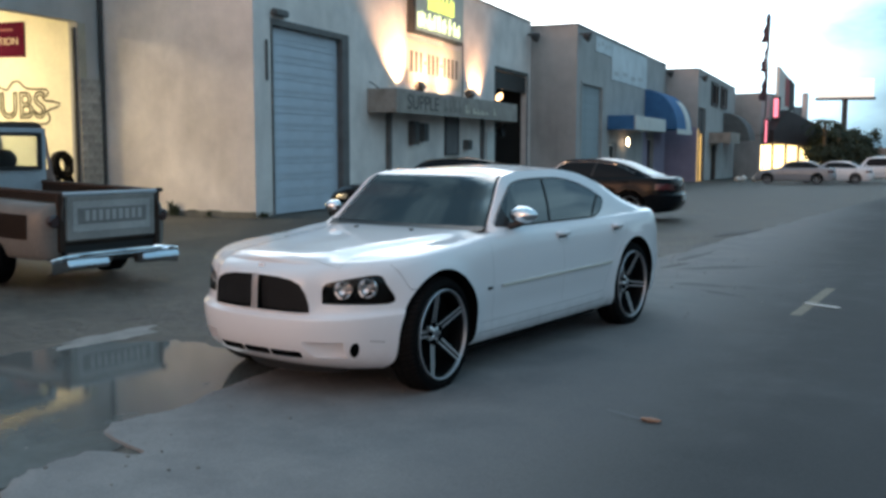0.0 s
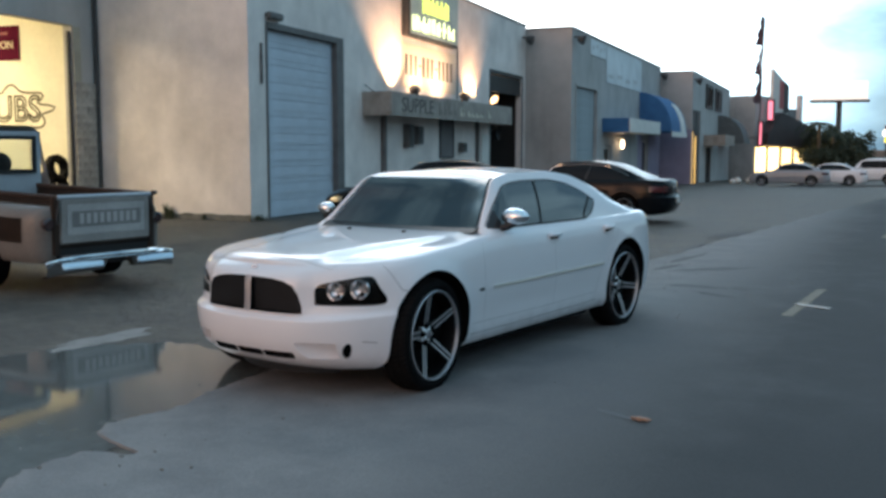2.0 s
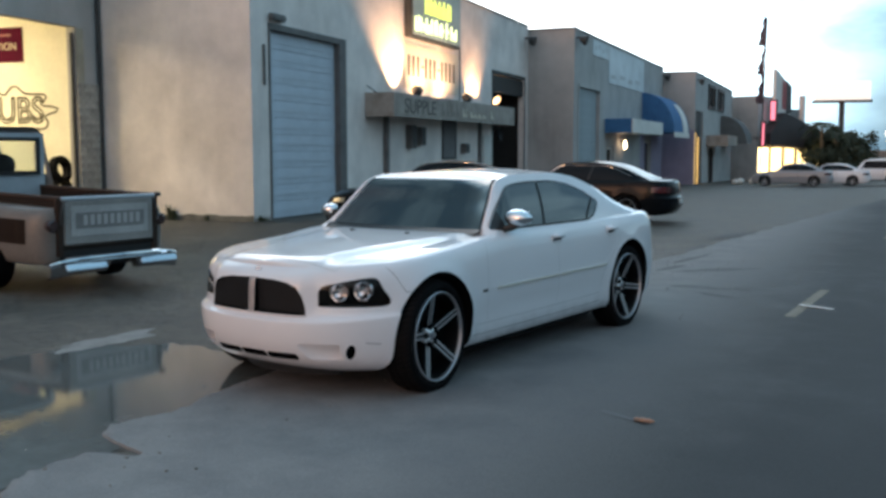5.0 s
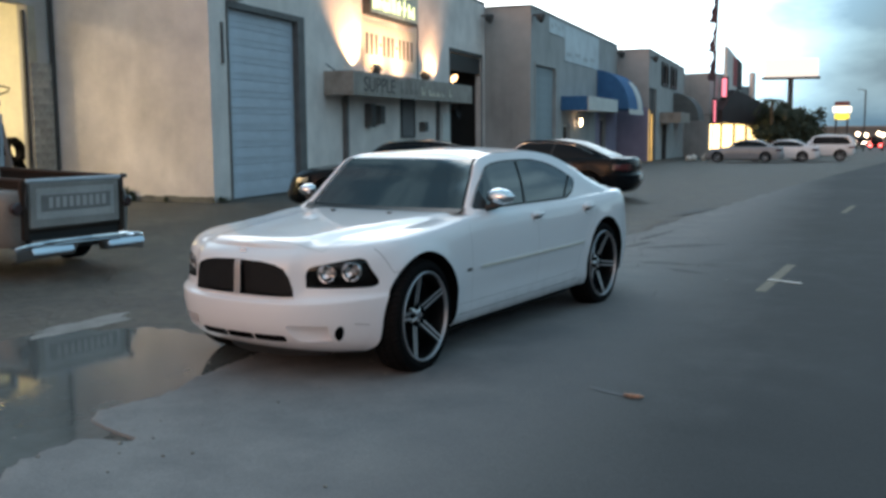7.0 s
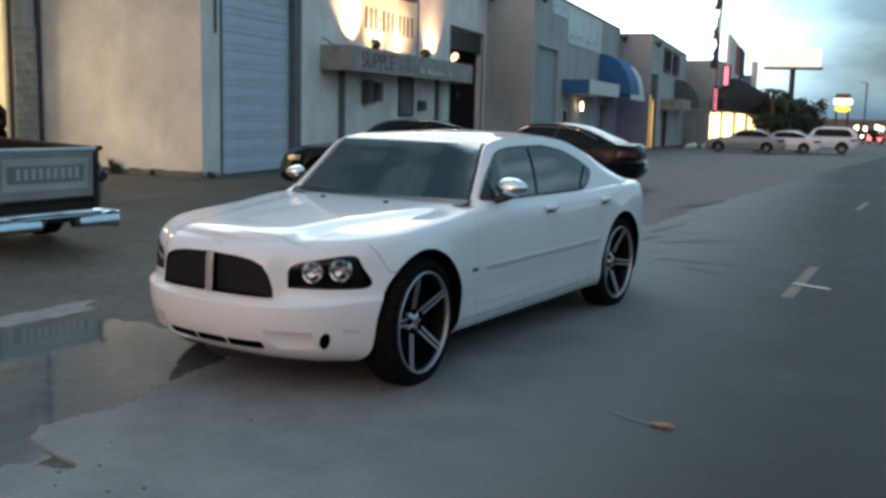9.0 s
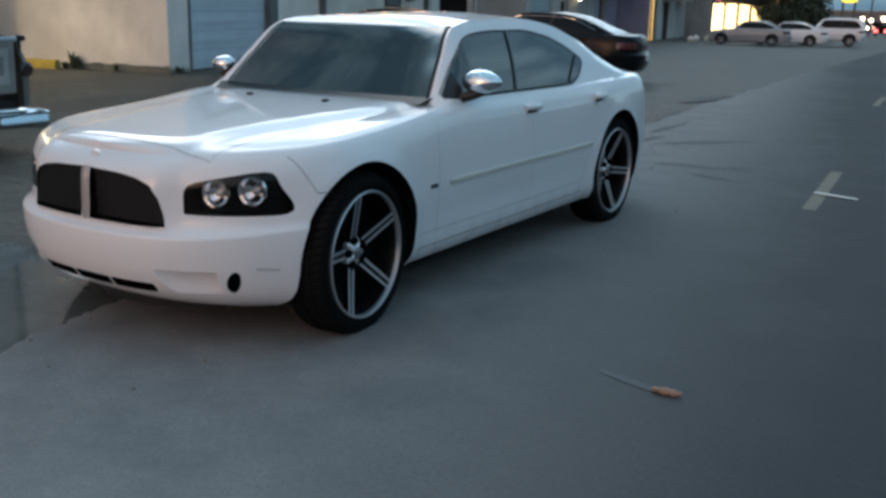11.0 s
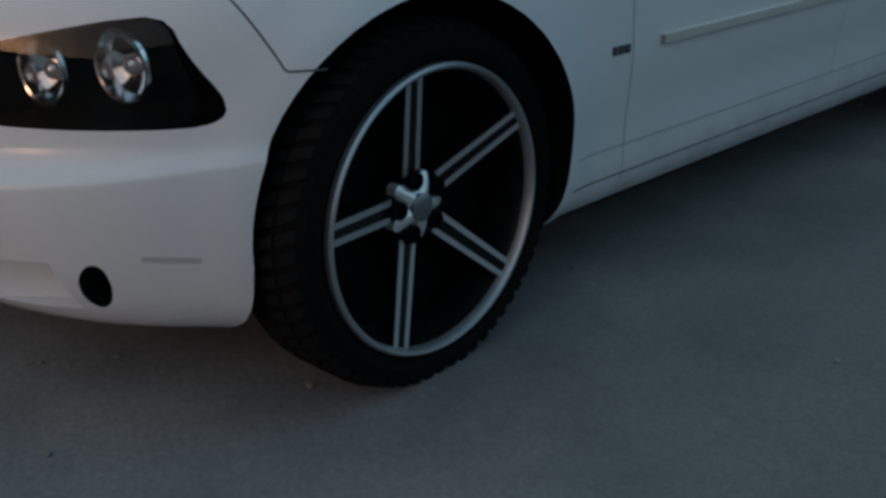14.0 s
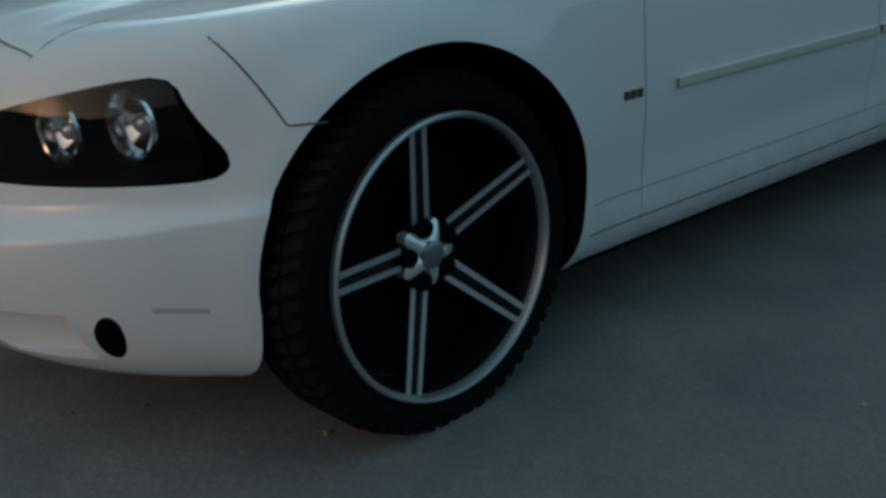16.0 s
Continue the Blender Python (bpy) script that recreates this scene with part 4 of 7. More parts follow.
# ---- second unit: banners, awnings
def second_front():
    for x0, z0, x1, z1, label in ((3.3, 6.15, 6.6, 6.88, "small pale banner fixed high on the wall"), (6.7, 5.05, 15.9, 6.86, "large pale banner with glare in its colour, fixed high on the wall")):
        b = thing("banner", label, "banner", F2 @ pose(0, -0.004, 0))
        # sheet and print are paled so their colours carry the glare
        part("sheet", block((x0, -0.03, z0), (x1, 0, z1), 0.005), material("faded_banner", (0.64, 0.70, 0.73), 0.45, big=0.6, vary=0.3), b)
        for i in range(4):
            part("print_bar", block((x0 + 0.4 + i * (x1 - x0) / 4.4, -0.036, z0 + 0.25 + 0.1 * (i % 2)), (x0 + 0.2 + (i + 0.7) * (x1 - x0) / 4.4, -0.031, z0 + 0.45 + 0.1 * (i % 2))), material("faded_print", (0.52, 0.55, 0.56), 0.6), b)
    aw = thing("awning", "low blue and white box awning over a shop door", "awning", F2)
    part("blue_end", block((6.0, -1.35, 2.55), (6.12, -0.006, 3.25), 0.01), BLUE_CANVAS, aw)
    part("white_fascia", block((6.0, -1.42, 2.55), (14.6, -1.354, 3.25), 0.01), WHITE_PAINT, aw)
    part("top", block((6.124, -1.35, 3.18), (14.6, -0.006, 3.25)), BLUE_CANVAS, aw)
    part("underside", block((6.124, -1.35, 2.56), (14.6, -0.006, 2.60)), WHITE_PAINT, aw)

    dome = thing("dome_awning", "rounded blue canvas awning with a pale scalloped edge", "awning", F2)
    bm = bmesh.new()
    rows = [[(x, -1.9 * math.sin(w), 2.75 + 2.3 * math.cos(w)) for x in (15.6, 17.5, 19.4, 21.4)] for w in [math.pi / 2 * i / 10 for i in range(11)]]
    grid_mesh(bm, rows)
    bm.faces.new([bm.verts.new(r[0]) for r in rows] + [bm.verts.new((15.6, 0, 2.75))])
    bm.faces.new([bm.verts.new(r[-1]) for r in rows] + [bm.verts.new((21.4, 0, 2.75))])
    part("canvas", bm, BLUE_CANVAS, dome)
    bm = bmesh.new()
    rows = [[(x, -1.915 * math.sin(w), 2.75 + 2.315 * math.cos(w)) for x in (19.0, 21.0)] for w in [math.pi / 2 * (0.45 + 0.055 * i) for i in range(11)]]
    grid_mesh(bm, rows)
    part("pale_print", bm, WHITE_PAINT, dome)
    part("valance", block((15.6, -1.93, 2.45), (21.4, -1.90, 2.75)), WHITE_PAINT, dome)

    lamp = thing("porch_light", "small warm wall light glowing under the awning", "wall light", F2 @ pose(9.6, -0.3, 1.95))
    part("globe", lathe(bmesh.new(), [(-0.22, 0.001), (-0.16, 0.05), (0.0, 0.08), (0.2, 0.04), (0.28, 0.001)], 14, "z"), glowing("porch_glow", (1.0, 0.78, 0.52), 16), lamp)
    part("bracket", block((-0.03, 0.0, 0.2), (0.03, 0.29, 0.26)), DARK_FRAME, lamp)
    for x0, x1, h in ((6.66, 8.14, 1.85), (16.66, 18.54, 2.25)):
        d = thing("door_5", "white framed glass shop door, closed", "door", F2, kind="structure")
        part("frame", wall_with_holes(x1 - x0, 0, h + 0.5, 0.08, [(0.12, 0.3, x1 - x0 - 0.12, h + 0.38)]), WHITE_PAINT, d, at=pose(x0, 0.1, -0.5))
        part("pane", block((x0 + 0.12, 0.13, -0.2), (x1 - 0.12, 0.14, h - 0.12)), DARK_GLASS, d)
    part("painted_dado", block((15.2, -0.012, -0.9), (16.55, -0.002, 2.6)), PURPLE_GLOW, unit_2, "lower wall with a purple glow put into its colour")
    part("painted_dado", block((18.65, -0.012, -0.9), (22.6, -0.002, 2.6)), PURPLE_GLOW, unit_2, "lower wall with a purple glow put into its colour")
    part("painted_dado", block((-0.012, -0.0, -0.9), (-0.002, 2.3, 3.0)), PURPLE_GLOW, unit_3, "lower wall with a purple glow put into its colour")


second_front()


def third_front():
    glow = glowing("shop_glow", (1.0, 0.66, 0.22), 1.3)
    g = thing("gate", "dark steel gate with yellow lit gaps", "gate", F3, kind="structure")
    part("backing", block((0.32, 0.12, -1.1), (4.08, 0.16, 4.28)), DARK_FRAME, g)
    for x0, x1, z0, z1 in ((0.72, 1.22, -0.95, 2.9), (2.1, 2.35, 0.4, 2.4), (2.42, 2.72, -0.95, 2.6)):
        part("glow_panel", block((x0, 0.085, z0), (x1, 0.115, z1)), glow, g)
    for x0, x1 in ((0.36, 0.68), (1.26, 2.06), (2.76, 4.06)):
        part("bar", block((x0, 0.085, -1.1), (x1, 0.115, 4.26)), DARK_FRAME, g)
    for x in (6.6, 12.2):
        w = thing("window_2", "dark barred upper window", "window", F3, kind="structure")
        part("pane", block((x, 0.16, 4.8), (x + 3.6, 0.17, 6.2)), DARK_GLASS, w)
        part("window_frame", wall_with_holes(3.9, 4.65, 6.35, 0.1, [(0.2, 4.85, 1.85, 6.15), (2.05, 4.85, 3.7, 6.15)]), BLACK, w, at=pose(x - 0.15, -0.105, 0))
    aw = thing("awning", "flat pale box awning over a doorway", "awning", F3)
    part("fascia", block((6.0, -1.5, 2.0), (12.4, -1.42, 2.75), 0.01), AWNING_GREY, aw)
    part("end", block((6.0, -1.416, 2.0), (6.08, -0.006, 2.75), 0.01), AWNING_GREY, aw)
    part("top", block((6.084, -1.416, 2.68), (12.4, -0.006, 2.75)), AWNING_GREY, aw)
    d = thing("door_6", "dark glazed shop doorway", "door", F3, kind="structure")
    part("pane", block((7.5, 0.13, -1.0), (10.5, 0.14, 1.9)), DARK_GLASS, d)
    part("frame", wall_with_holes(3.0, -1.0, 1.9, 0.06, [(0.1, -0.9, 1.45, 1.8), (1.55, -0.9, 2.9, 1.8)]), DARK_FRAME, d, at=pose(7.5, 0.06, 0))
    dome = thing("dome_awning", "rounded dark grey canvas awning", "awning", F3)
    bm = bmesh.new()
    rows = [[(x, -2.0 * math.sin(w), 2.2 + 2.2 * math.cos(w)) for x in (14.5, 17.0, 20.0)] for w in [math.pi / 2 * i / 10 for i in range(11)]]
    grid_mesh(bm, rows)
    bm.faces.new([bm.verts.new(r[0]) for r in rows] + [bm.verts.new((14.5, 0, 2.2))])
    part("canvas", bm, GREY_CANVAS, dome)

    # the far shops and their glowing windows
    shop = thing("shop_windows", "row of bright yellow lit shop windows far down the street", "shop windows", F4)
    for i in range(5):
        part("pane", block((0.5 + i * 2.8, 0.35, -1.2), (3.28 + i * 2.8, 0.4, 1.95)), glowing("far_window_glow", (1.0, 0.76, 0.36), (6.0, 4.2, 3.4, 3.0, 2.6)[i]), shop)
        part("mullion", block((3.16 + i * 2.8, 0.1, -1.2), (3.20 + i * 2.8, 0.34, 1.95)), DARK_FRAME, shop)
    bm = prism(bmesh.new(), [(0.6, 2.15), (14.9, 1.6), (14.9, 2.65), (9.8, 3.9), (3.4, 5.0), (0.6, 3.2)], (-1.0, -0.006), lambda x, z, d: (x, d, z))
    part("canopy", bm, material("dark_canopy", (0.05, 0.035, 0.035), 0.7), shop, smoothly=False)
    part("upper_wall", block((0.0, -0.05, 2.85), (3.0, 6.0, 6.4), 0.02), STUCCO_GREY, unit_4, smoothly=False)
    part("upper_block", block((6.0, 0.4, 2.85), (9.7, 5.0, 5.5), 0.02), ROOF_CAP, unit_4, smoothly=False)
    part("upper_post", block((9.8, 0.1, 2.85), (10.4, 0.5, 6.8), 0.02), STUCCO, unit_4, smoothly=False)
    for x, z, h, half in ((-0.05, 2.0, 2.2, 0.12), (1.9, 4.2, 1.9, 0.20)):
        s = thing("neon_sign", "small glowing pink sign on a far wall", "sign", F4 @ pose(x, -0.6, z))
        part("box", block((-0.12, -half - 0.10, 0), (0.12, half + 0.10, h), 0.02), DARK_FRAME, s)
        part("glow_face", block((-0.15, -half, 0.15), (-0.125, half, h - 0.15)), glowing("pink_glow", (1.0, 0.26, 0.38), 1.9), s)
    tower = thing("sign_tower", "pale sloped parapet sign above the far shops", "sign", F4 @ pose(0, -0.06, 0))
    bm = prism(bmesh.new(), [(2.75, 4.9), (6.0, 4.9), (6.0, 7.4), (2.75, 8.8)], (-0.3, 0.0), lambda x, z, d: (x, d, z))
    part("panel", bm, WHITE_PAINT, tower, smoothly=False)
    bm = prism(bmesh.new(), [(4.1, 5.4), (4.9, 5.3), (4.9, 7.6), (4.1, 7.9)], (-0.36, -0.31), lambda x, z, d: (x, d, z))
    dark_edge = prism(bmesh.new(), [(4.95, 5.0), (6.03, 5.0), (6.03, 7.42), (4.95, 7.86)], (-0.35, -0.305), lambda x, z, d: (x, d, z))
    part("dark_edge", dark_edge, DARK_FRAME, tower, smoothly=False)
    part("red_print", bm, plain("faded_red", (0.42, 0.10, 0.10), 0.6), tower, smoothly=False)
    flag = thing("flag_pole", "tall pole with a hanging faded flag", "flag pole", pose(-18.9, 70.8, ground_z(70)))
    part("pole", tube(bmesh.new(), [(0, 0, 0), (0.20, 0, 12.4)], 0.05, 8), DARK_FRAME, flag)
    bm = bmesh.new()
    grid_mesh(bm, [[(0.16 - 0.12 * j / 24 - (0.14 + 0.44 * (j % 8) / 7 + 0.08 * math.sin(j * 2.1)) * (i / 6), 0.10 * math.sin(i * 1.7 + j * 0.4), 12.35 - 6.6 * (j - 0.8 * (j % 8 == 0)) / 24) for i in range(7)] for j in range(25)])
    part("flag", bm, material("faded_flag", (0.13, 0.09, 0.11), 0.8, vary=0.4), flag)


third_front()


# ---- dirt, weeds and bags along the foot of the walls
def wall_foot():
    stain = material("damp_wall_stain", (0.20, 0.19, 0.165), 0.95, big=4, fine=40, vary=0.5, bump=0.4, depth=0.01)
    for x0, x1, at, host in ((1.75, front(C0, C1)[1] + 0.003, front(C0, C1)[0], "side"), (4.9, 17.5, F1, "street")):
        bm = bmesh.new()
        n = 90
        rows = []
        for i in range(n + 1):
            x = x0 + (x1 - x0) * i / n
            h = 0.04 + 0.08 * abs(noise.fractal(Vector((x * 1.7, 2.0 if host == "side" else 5.0, 0)), 1.0, 2.0, 4)) + 0.14 * max(0.0, noise.noise(Vector((x * 0.9, 7.0, 0)))) ** 2
            rows.append([(x, -0.004, -0.2), (x, -0.004, h), (x, 0.001, h + 0.01)])
        grid_mesh(bm, rows)
        tagged(part("wall_stain", bm, stain, at=at, smoothly=False), "dark damp stain along the foot of the wall", "stain", kind="structure")
    rng = random.Random(31)
    blade_mat = material("dusty_weed_leaf", (0.06, 0.07, 0.035), 0.8, big=8, vary=0.5, bump=0)
    for x, size in ((2.08, 0.42), (2.2, 0.26), (1.85, 0.16), (3.1, 0.12)):
        w = thing("weed", "small dusty weed growing at the foot of the wall", "plant", front(C0, C1)[0] @ pose(x, -0.10, -0.06), group="wall weeds")
        bm = bmesh.new()
        for _ in range(60):
            a, lean, h = rng.uniform(0, 6.28), rng.uniform(0.05, 0.5), size * rng.uniform(0.4, 1.0)
            d, s = Vector((math.cos(a), math.sin(a), 0)), Vector((-math.sin(a), math.cos(a), 0)) * 0.014
            b0 = d * rng.uniform(0, 0.05)
            mid_, tip = b0 + d * lean * h * 0.4 + Vector((0, 0, h * 0.65)), b0 + d * lean * h + Vector((0, 0, h))
            v = [bm.verts.new(q) for q in (b0 - s, b0 + s, mid_ + s, mid_ - s, tip)]
            bm.faces.new((v[0], v[1], v[2], v[3]))
            bm.faces.new((v[3], v[2], v[4]))
        part("leaves", bm, blade_mat, w, smoothly=False)
    clump = thing("weed", "low green weed at the corner of the building", "plant", pose(-11.95, 10.95, -0.06), group="wall weeds")
    bm = bmesh.new()
    for _ in range(90):
        a, h = rng.uniform(0, 6.28), 0.16 * rng.uniform(0.4, 1.0)
        d = Vector((math.cos(a), math.sin(a), 0))
        b0, s = d * rng.uniform(0, 0.22), Vector((-d.y, d.x, 0)) * 0.016
        v = [bm.verts.new(q) for q in (b0 - s, b0 + s, b0 + d * 0.06 + Vector((0, 0, h)))]
        bm.faces.new(v)
    part("leaves", bm, blade_mat, clump, smoothly=False)
    stop = thing("parking_stop", "worn yellow painted concrete parking stop by the wall", "parking stop", front(C0, C1)[0] @ pose(0.80, -0.30, -0.075))
    bm = prism(bmesh.new(), [(0.0, 0.0), (0.20, 0.0), (0.17, 0.16), (0.14, 0.19), (0.06, 0.19), (0.03, 0.16)], (0.0, 0.95), lambda a, b, c: (c, a, b))
    part("bar", bm, material("worn_yellow_paint", (0.42, 0.30, 0.05), 0.8, big=3, fine=40, vary=0.45, bump=0.3), stop, smoothly=False)
    for x, y, s in ((-16.85, 59.0, 0.20), (-16.7, 59.6, 0.24), (-16.33, 60.9, 0.22)):
        bag = thing("rubbish_bag", "small white tied rubbish bag on the ground", "bag", pose(x, y, ground_z(y) - 0.02), group="rubbish bags")
        bm = bmesh.new()
        bmesh.ops.create_icosphere(bm, subdivisions=3, radius=s)
        for v in bm.verts:
            v.co *= 1 + 0.12 * noise.noise(v.co * 9)
            v.co.z = v.co.z * 0.9 + s * 0.85
        part("sack", bm, WHITE_PAINT, bag)
        part("knot", lathe(bmesh.new(), [(0.0, 0.03), (0.05, 0.02), (0.10, 0.05), (0.10, 0.001)], 8, "z"), WHITE_PAINT, bag, at=pose(0, 0, s * 1.7))


wall_foot()
# ---------------------------------------------------------------- cars
from mathutils.bvhtree import BVHTree


class Shape:
    """The forms of a car: y runs from nose to tail, x to its left, z up; the front axle stands at y = 0."""
    yf, yr, YF, YR, hw = -0.80, 4.28, 0.02, 3.42, 0.945
    power = 1 / 1.30
    front_axle, rear_axle, wheel_r, arch_r, arch_z = 0.064, 3.09, 0.389, 0.404, 0.384
    nose = fair([0, .06, .15, .30, .46, .522, .530, .545, .570, .585, .62, .85, .93, .97, 1.0], [.25, .15, .070, .016, .0, .002, .008, .034, .064, .070, .076, .085, .105, .13, .17])
    tail = fair([0, .1, .3, .5, .55, .8, .95, 1.0], [.16, .06, .0, .0, .04, .06, .08, .13])
    side = fair([0, .05, .12, .2, .5, .68, .8, .88, .94, .98, 1.0], [.925, .955, .972, .978, 1.0, .995, .985, .972, .955, .93, .905])
    low = fair([-.8, -.3, .4, 2.6, 3.6, 4.3], [.145, .165, .205, .20, .19, .25])
    shoulder = fair([-.72, -.4, 0, .4, .8, 1.2, 2.3, 2.9, 3.6, 4.3], [.835, .865, .893, .925, .968, .985, .985, 1.0, 1.005, .985])
    centre = fair([-.72, -.62, -.3, .2, .7, 1.0, 1.3, 3.2, 3.6, 4.14, 4.3], [.845, .876, .903, .936, .962, .968, .968, .975, 1.02, 1.055, 1.0])
    snout, haunch, hood_raise = 0.042, 0.016, 0.015
    rail = [(.775, .84, .975), (.705, 1.05, 1.19), (.635, 1.27, 1.368), (.605, 1.6, 1.405), (.60, 2.1, 1.41), (.61, 2.5, 1.375), (.655, 2.88, 1.27), (.71, 3.25, 1.12), (.765, 3.62, 1.0)]
    ridge = [(1.0, .95), (1.22, 1.16), (1.435, 1.365), (1.65, 1.42), (2.1, 1.445), (2.5, 1.42), (2.85, 1.33), (3.27, 1.14), (3.66, 1.0)]
    belt_x, belt_z = .868, .985
    slope_front, slope_rear = (0.13, 1.86), (5.2, 7.6)


def car_point(S, seg, t, k):
    """A point of the lower body's outline: round the front (0), along the side (1), round the rear (2)."""
    w = S.hw * S.side(k)
    y0, y1 = S.yf + S.nose(k), S.yr - S.tail(k)
    if seg == 0:
        c = math.sin(t * math.pi / 2)
        x, y = w * c ** S.power, S.YF - (S.YF - y0) * math.cos(t * math.pi / 2)
        y -= S.snout * (1 - step(.40, .47, x)) * step(.55, .59, k) * (1 - 0.5 * step(.9, 1.0, k))
    elif seg == 1:
        x, y = w, S.YF + (S.YR - S.YF) * t
    else:
        c = math.cos(t * math.pi / 2)
        x, y = w * c ** S.power, S.YR + (y1 - S.YR) * math.sin(t * math.pi / 2)
    zb, zs = S.low(y), S.shoulder(y)
    z = zb + (zs - zb) * k
    if x > 0.6:
        for ya in (S.front_axle, S.rear_axle):
            r = math.hypot(y - ya, z - S.arch_z)
            x += 0.014 * (1 - step(S.arch_r + .01, S.arch_r + .09, r))
        x += S.haunch * math.exp(-((y - 3.05) / .55) ** 2) * math.exp(-((k - .86) / .16) ** 2)
        x -= 0.008 * math.exp(-((y - 1.5) / .8) ** 2) * math.exp(-((k - .30) / .08) ** 2)
    return x, y, z


def lower_body(S, fine=1.0):
    ks = [0, .03, .06, .1, .15, .2, .25, .3, .36, .42, .46, .49, .51, .522, .527, .533, .545, .558, .570, .585, .6, .63, .66, .72, .78, .83, .87, .90, .93, .955, .975, .99, 1.0]
    nf, ns, nr, m = round(34 * fine), round(70 * fine), round(20 * fine), 14
    stations = [(0, i / nf) for i in range(nf)] + [(1, i / ns) for i in range(ns)] + [(2, i / nr) for i in range(nr + 1)]
    bm = bmesh.new()
    rows = []
    for seg, t in stations:
        wall = [car_point(S, seg, t, k) for k in ks]
        xb, yb, zb = wall[0]
        xt, yt, zt = wall[-1]
        row = [(xb * f, yb, zb) for f in (0.0, .5)] + wall
        for j in range(1, m + 1):
            f = 1 - j / m
            x = xt * f
            z = zt + (S.centre(yt) - zt) * (1 - f ** 2.4)
            reach = .40 + .22 * step(-.6, .9, yt)
            z += S.hood_raise * (1 - step(reach - .03, reach + .045, x)) * step(-.68, -.54, yt) * (1 - step(.75, 1.0, yt))
            row.append((x, yt, z))
        rows.append(row)
    for sign in (1, -1):
        vs = [[bm.verts.new((sign * x, y, z)) for x, y, z in row] for row in rows]
        for p, q in zip(vs, vs[1:]):
            for j in range(len(p) - 1):
                quad = (p[j], p[j + 1], q[j + 1], q[j])
                bm.faces.new(quad if sign > 0 else quad[::-1])
    bmesh.ops.remove_doubles(bm, verts=bm.verts, dist=2e-4)
    bmesh.ops.dissolve_degenerate(bm, edges=bm.edges, dist=1e-5)
    bmesh.ops.recalc_face_normals(bm, faces=bm.faces)
    return bm


def through_points(points, n):
    """A smooth line through points, n places on it, evenly by number."""
    t = list(range(len(points)))
    fs = [fair(t, [p[i] for p in points]) for i in range(len(points[0]))]
    return [tuple(f(u * (len(points) - 1) / (n - 1)) for f in fs) for u in range(n)]


class Cabin:
    """The upper body: from the middle line over the roof rail down to the belt."""
    def __init__(self, S, n=57):
        self.S, self.n = S, n
        self.rail, self.ridge = through_points(S.rail, n), through_points(S.ridge, n)

    def top(self, u, f):
        """u runs along the car, f from the middle (0) to the rail (1)."""
        i = min(int(u * (self.n - 1)), self.n - 2)
        w = u * (self.n - 1) - i
        r = [a + (b - a) * w for a, b in zip(self.rail[i], self.rail[i + 1])]
        c = [a + (b - a) * w for a, b in zip(self.ridge[i], self.ridge[i + 1])]
        g = abs(f) ** 2.1
        return Vector((r[0] * f, c[0] + (r[1] - c[0]) * g, c[1] + (r[2] - c[1]) * g))

    def sidepoint(self, i, v):
        r = self.rail[i]
        x = r[0] + (self.S.belt_x - r[0]) * v + 0.022 * math.sin(math.pi * v)
        return (x, r[1], r[2] + (self.S.belt_z - .03 - r[2]) * v)

    def mesh(self):
        bm = bmesh.new()
        for sign in (1, -1):
            rows = []
            for i in range(self.n):
                u = i / (self.n - 1)
                row = [self.top(u, j / 12) for j in range(13)]
                row += [Vector(self.sidepoint(i, v)) for v in (.04, .1, .2, .35, .5, .65, .8, .9, 1.0)]
                rows.append([Vector((sign * p.x, p.y, p.z)) for p in row])
            grid_mesh(bm, rows)
        bmesh.ops.remove_doubles(bm, verts=bm.verts, dist=2e-4)
        bmesh.ops.recalc_face_normals(bm, faces=bm.faces)
        return bm


def on_side(tree, y, z, sign=1, lift=0.003):
    hit = tree.ray_cast(Vector((sign * 2.0, y, z)), Vector((-sign, 0, 0)))
    return None if hit[0] is None else hit[0] + Vector((sign * lift, 0, 0))


def on_nose(tree, x, z, lift=0.003):
    hit = tree.ray_cast(Vector((x, -3.0, z)), Vector((0, 1, 0)))
    return None if hit[0] is None else hit[0] - Vector((0, lift, 0))


def on_top(tree, x, y, lift=0.002):
    hit = tree.ray_cast(Vector((x, y, 3.0)), Vector((0, 0, -1)))
    return None if hit[0] is None else hit[0] + Vector((0, 0, lift))


def seam(bm, points, width, out, raised=0.0):
    """A thin strip over points that lie on a surface; out: which way the surface looks."""
    pts = [p for p in points if p is not None]
    out = Vector(out)
    rows = []
    for i, p in enumerate(pts):
        d = (pts[min(i + 1, len(pts) - 1)] - pts[max(i - 1, 0)]).normalized()
        s = d.cross(out).normalized() * width / 2
        rows.append((p - s, p - s + out * raised, p + s + out * raised, p + s) if raised else (p - s, p + s))
    grid_mesh(bm, rows)
    bmesh.ops.recalc_face_normals(bm, faces=bm.faces)
    return bm


def pane(tree, ys, low, high, place, rows=10, lift=0.004):
    bm = bmesh.new()
    out = []
    for y in ys:
        a, b = low(y), high(y)
        col = [place(tree, y, a + (b - a) * j / rows, lift) for j in range(rows + 1)]
        if all(c is not None for c in col):
            out.append(col)
    grid_mesh(bm, out)
    bmesh.ops.recalc_face_normals(bm, faces=bm.faces)
    return bm


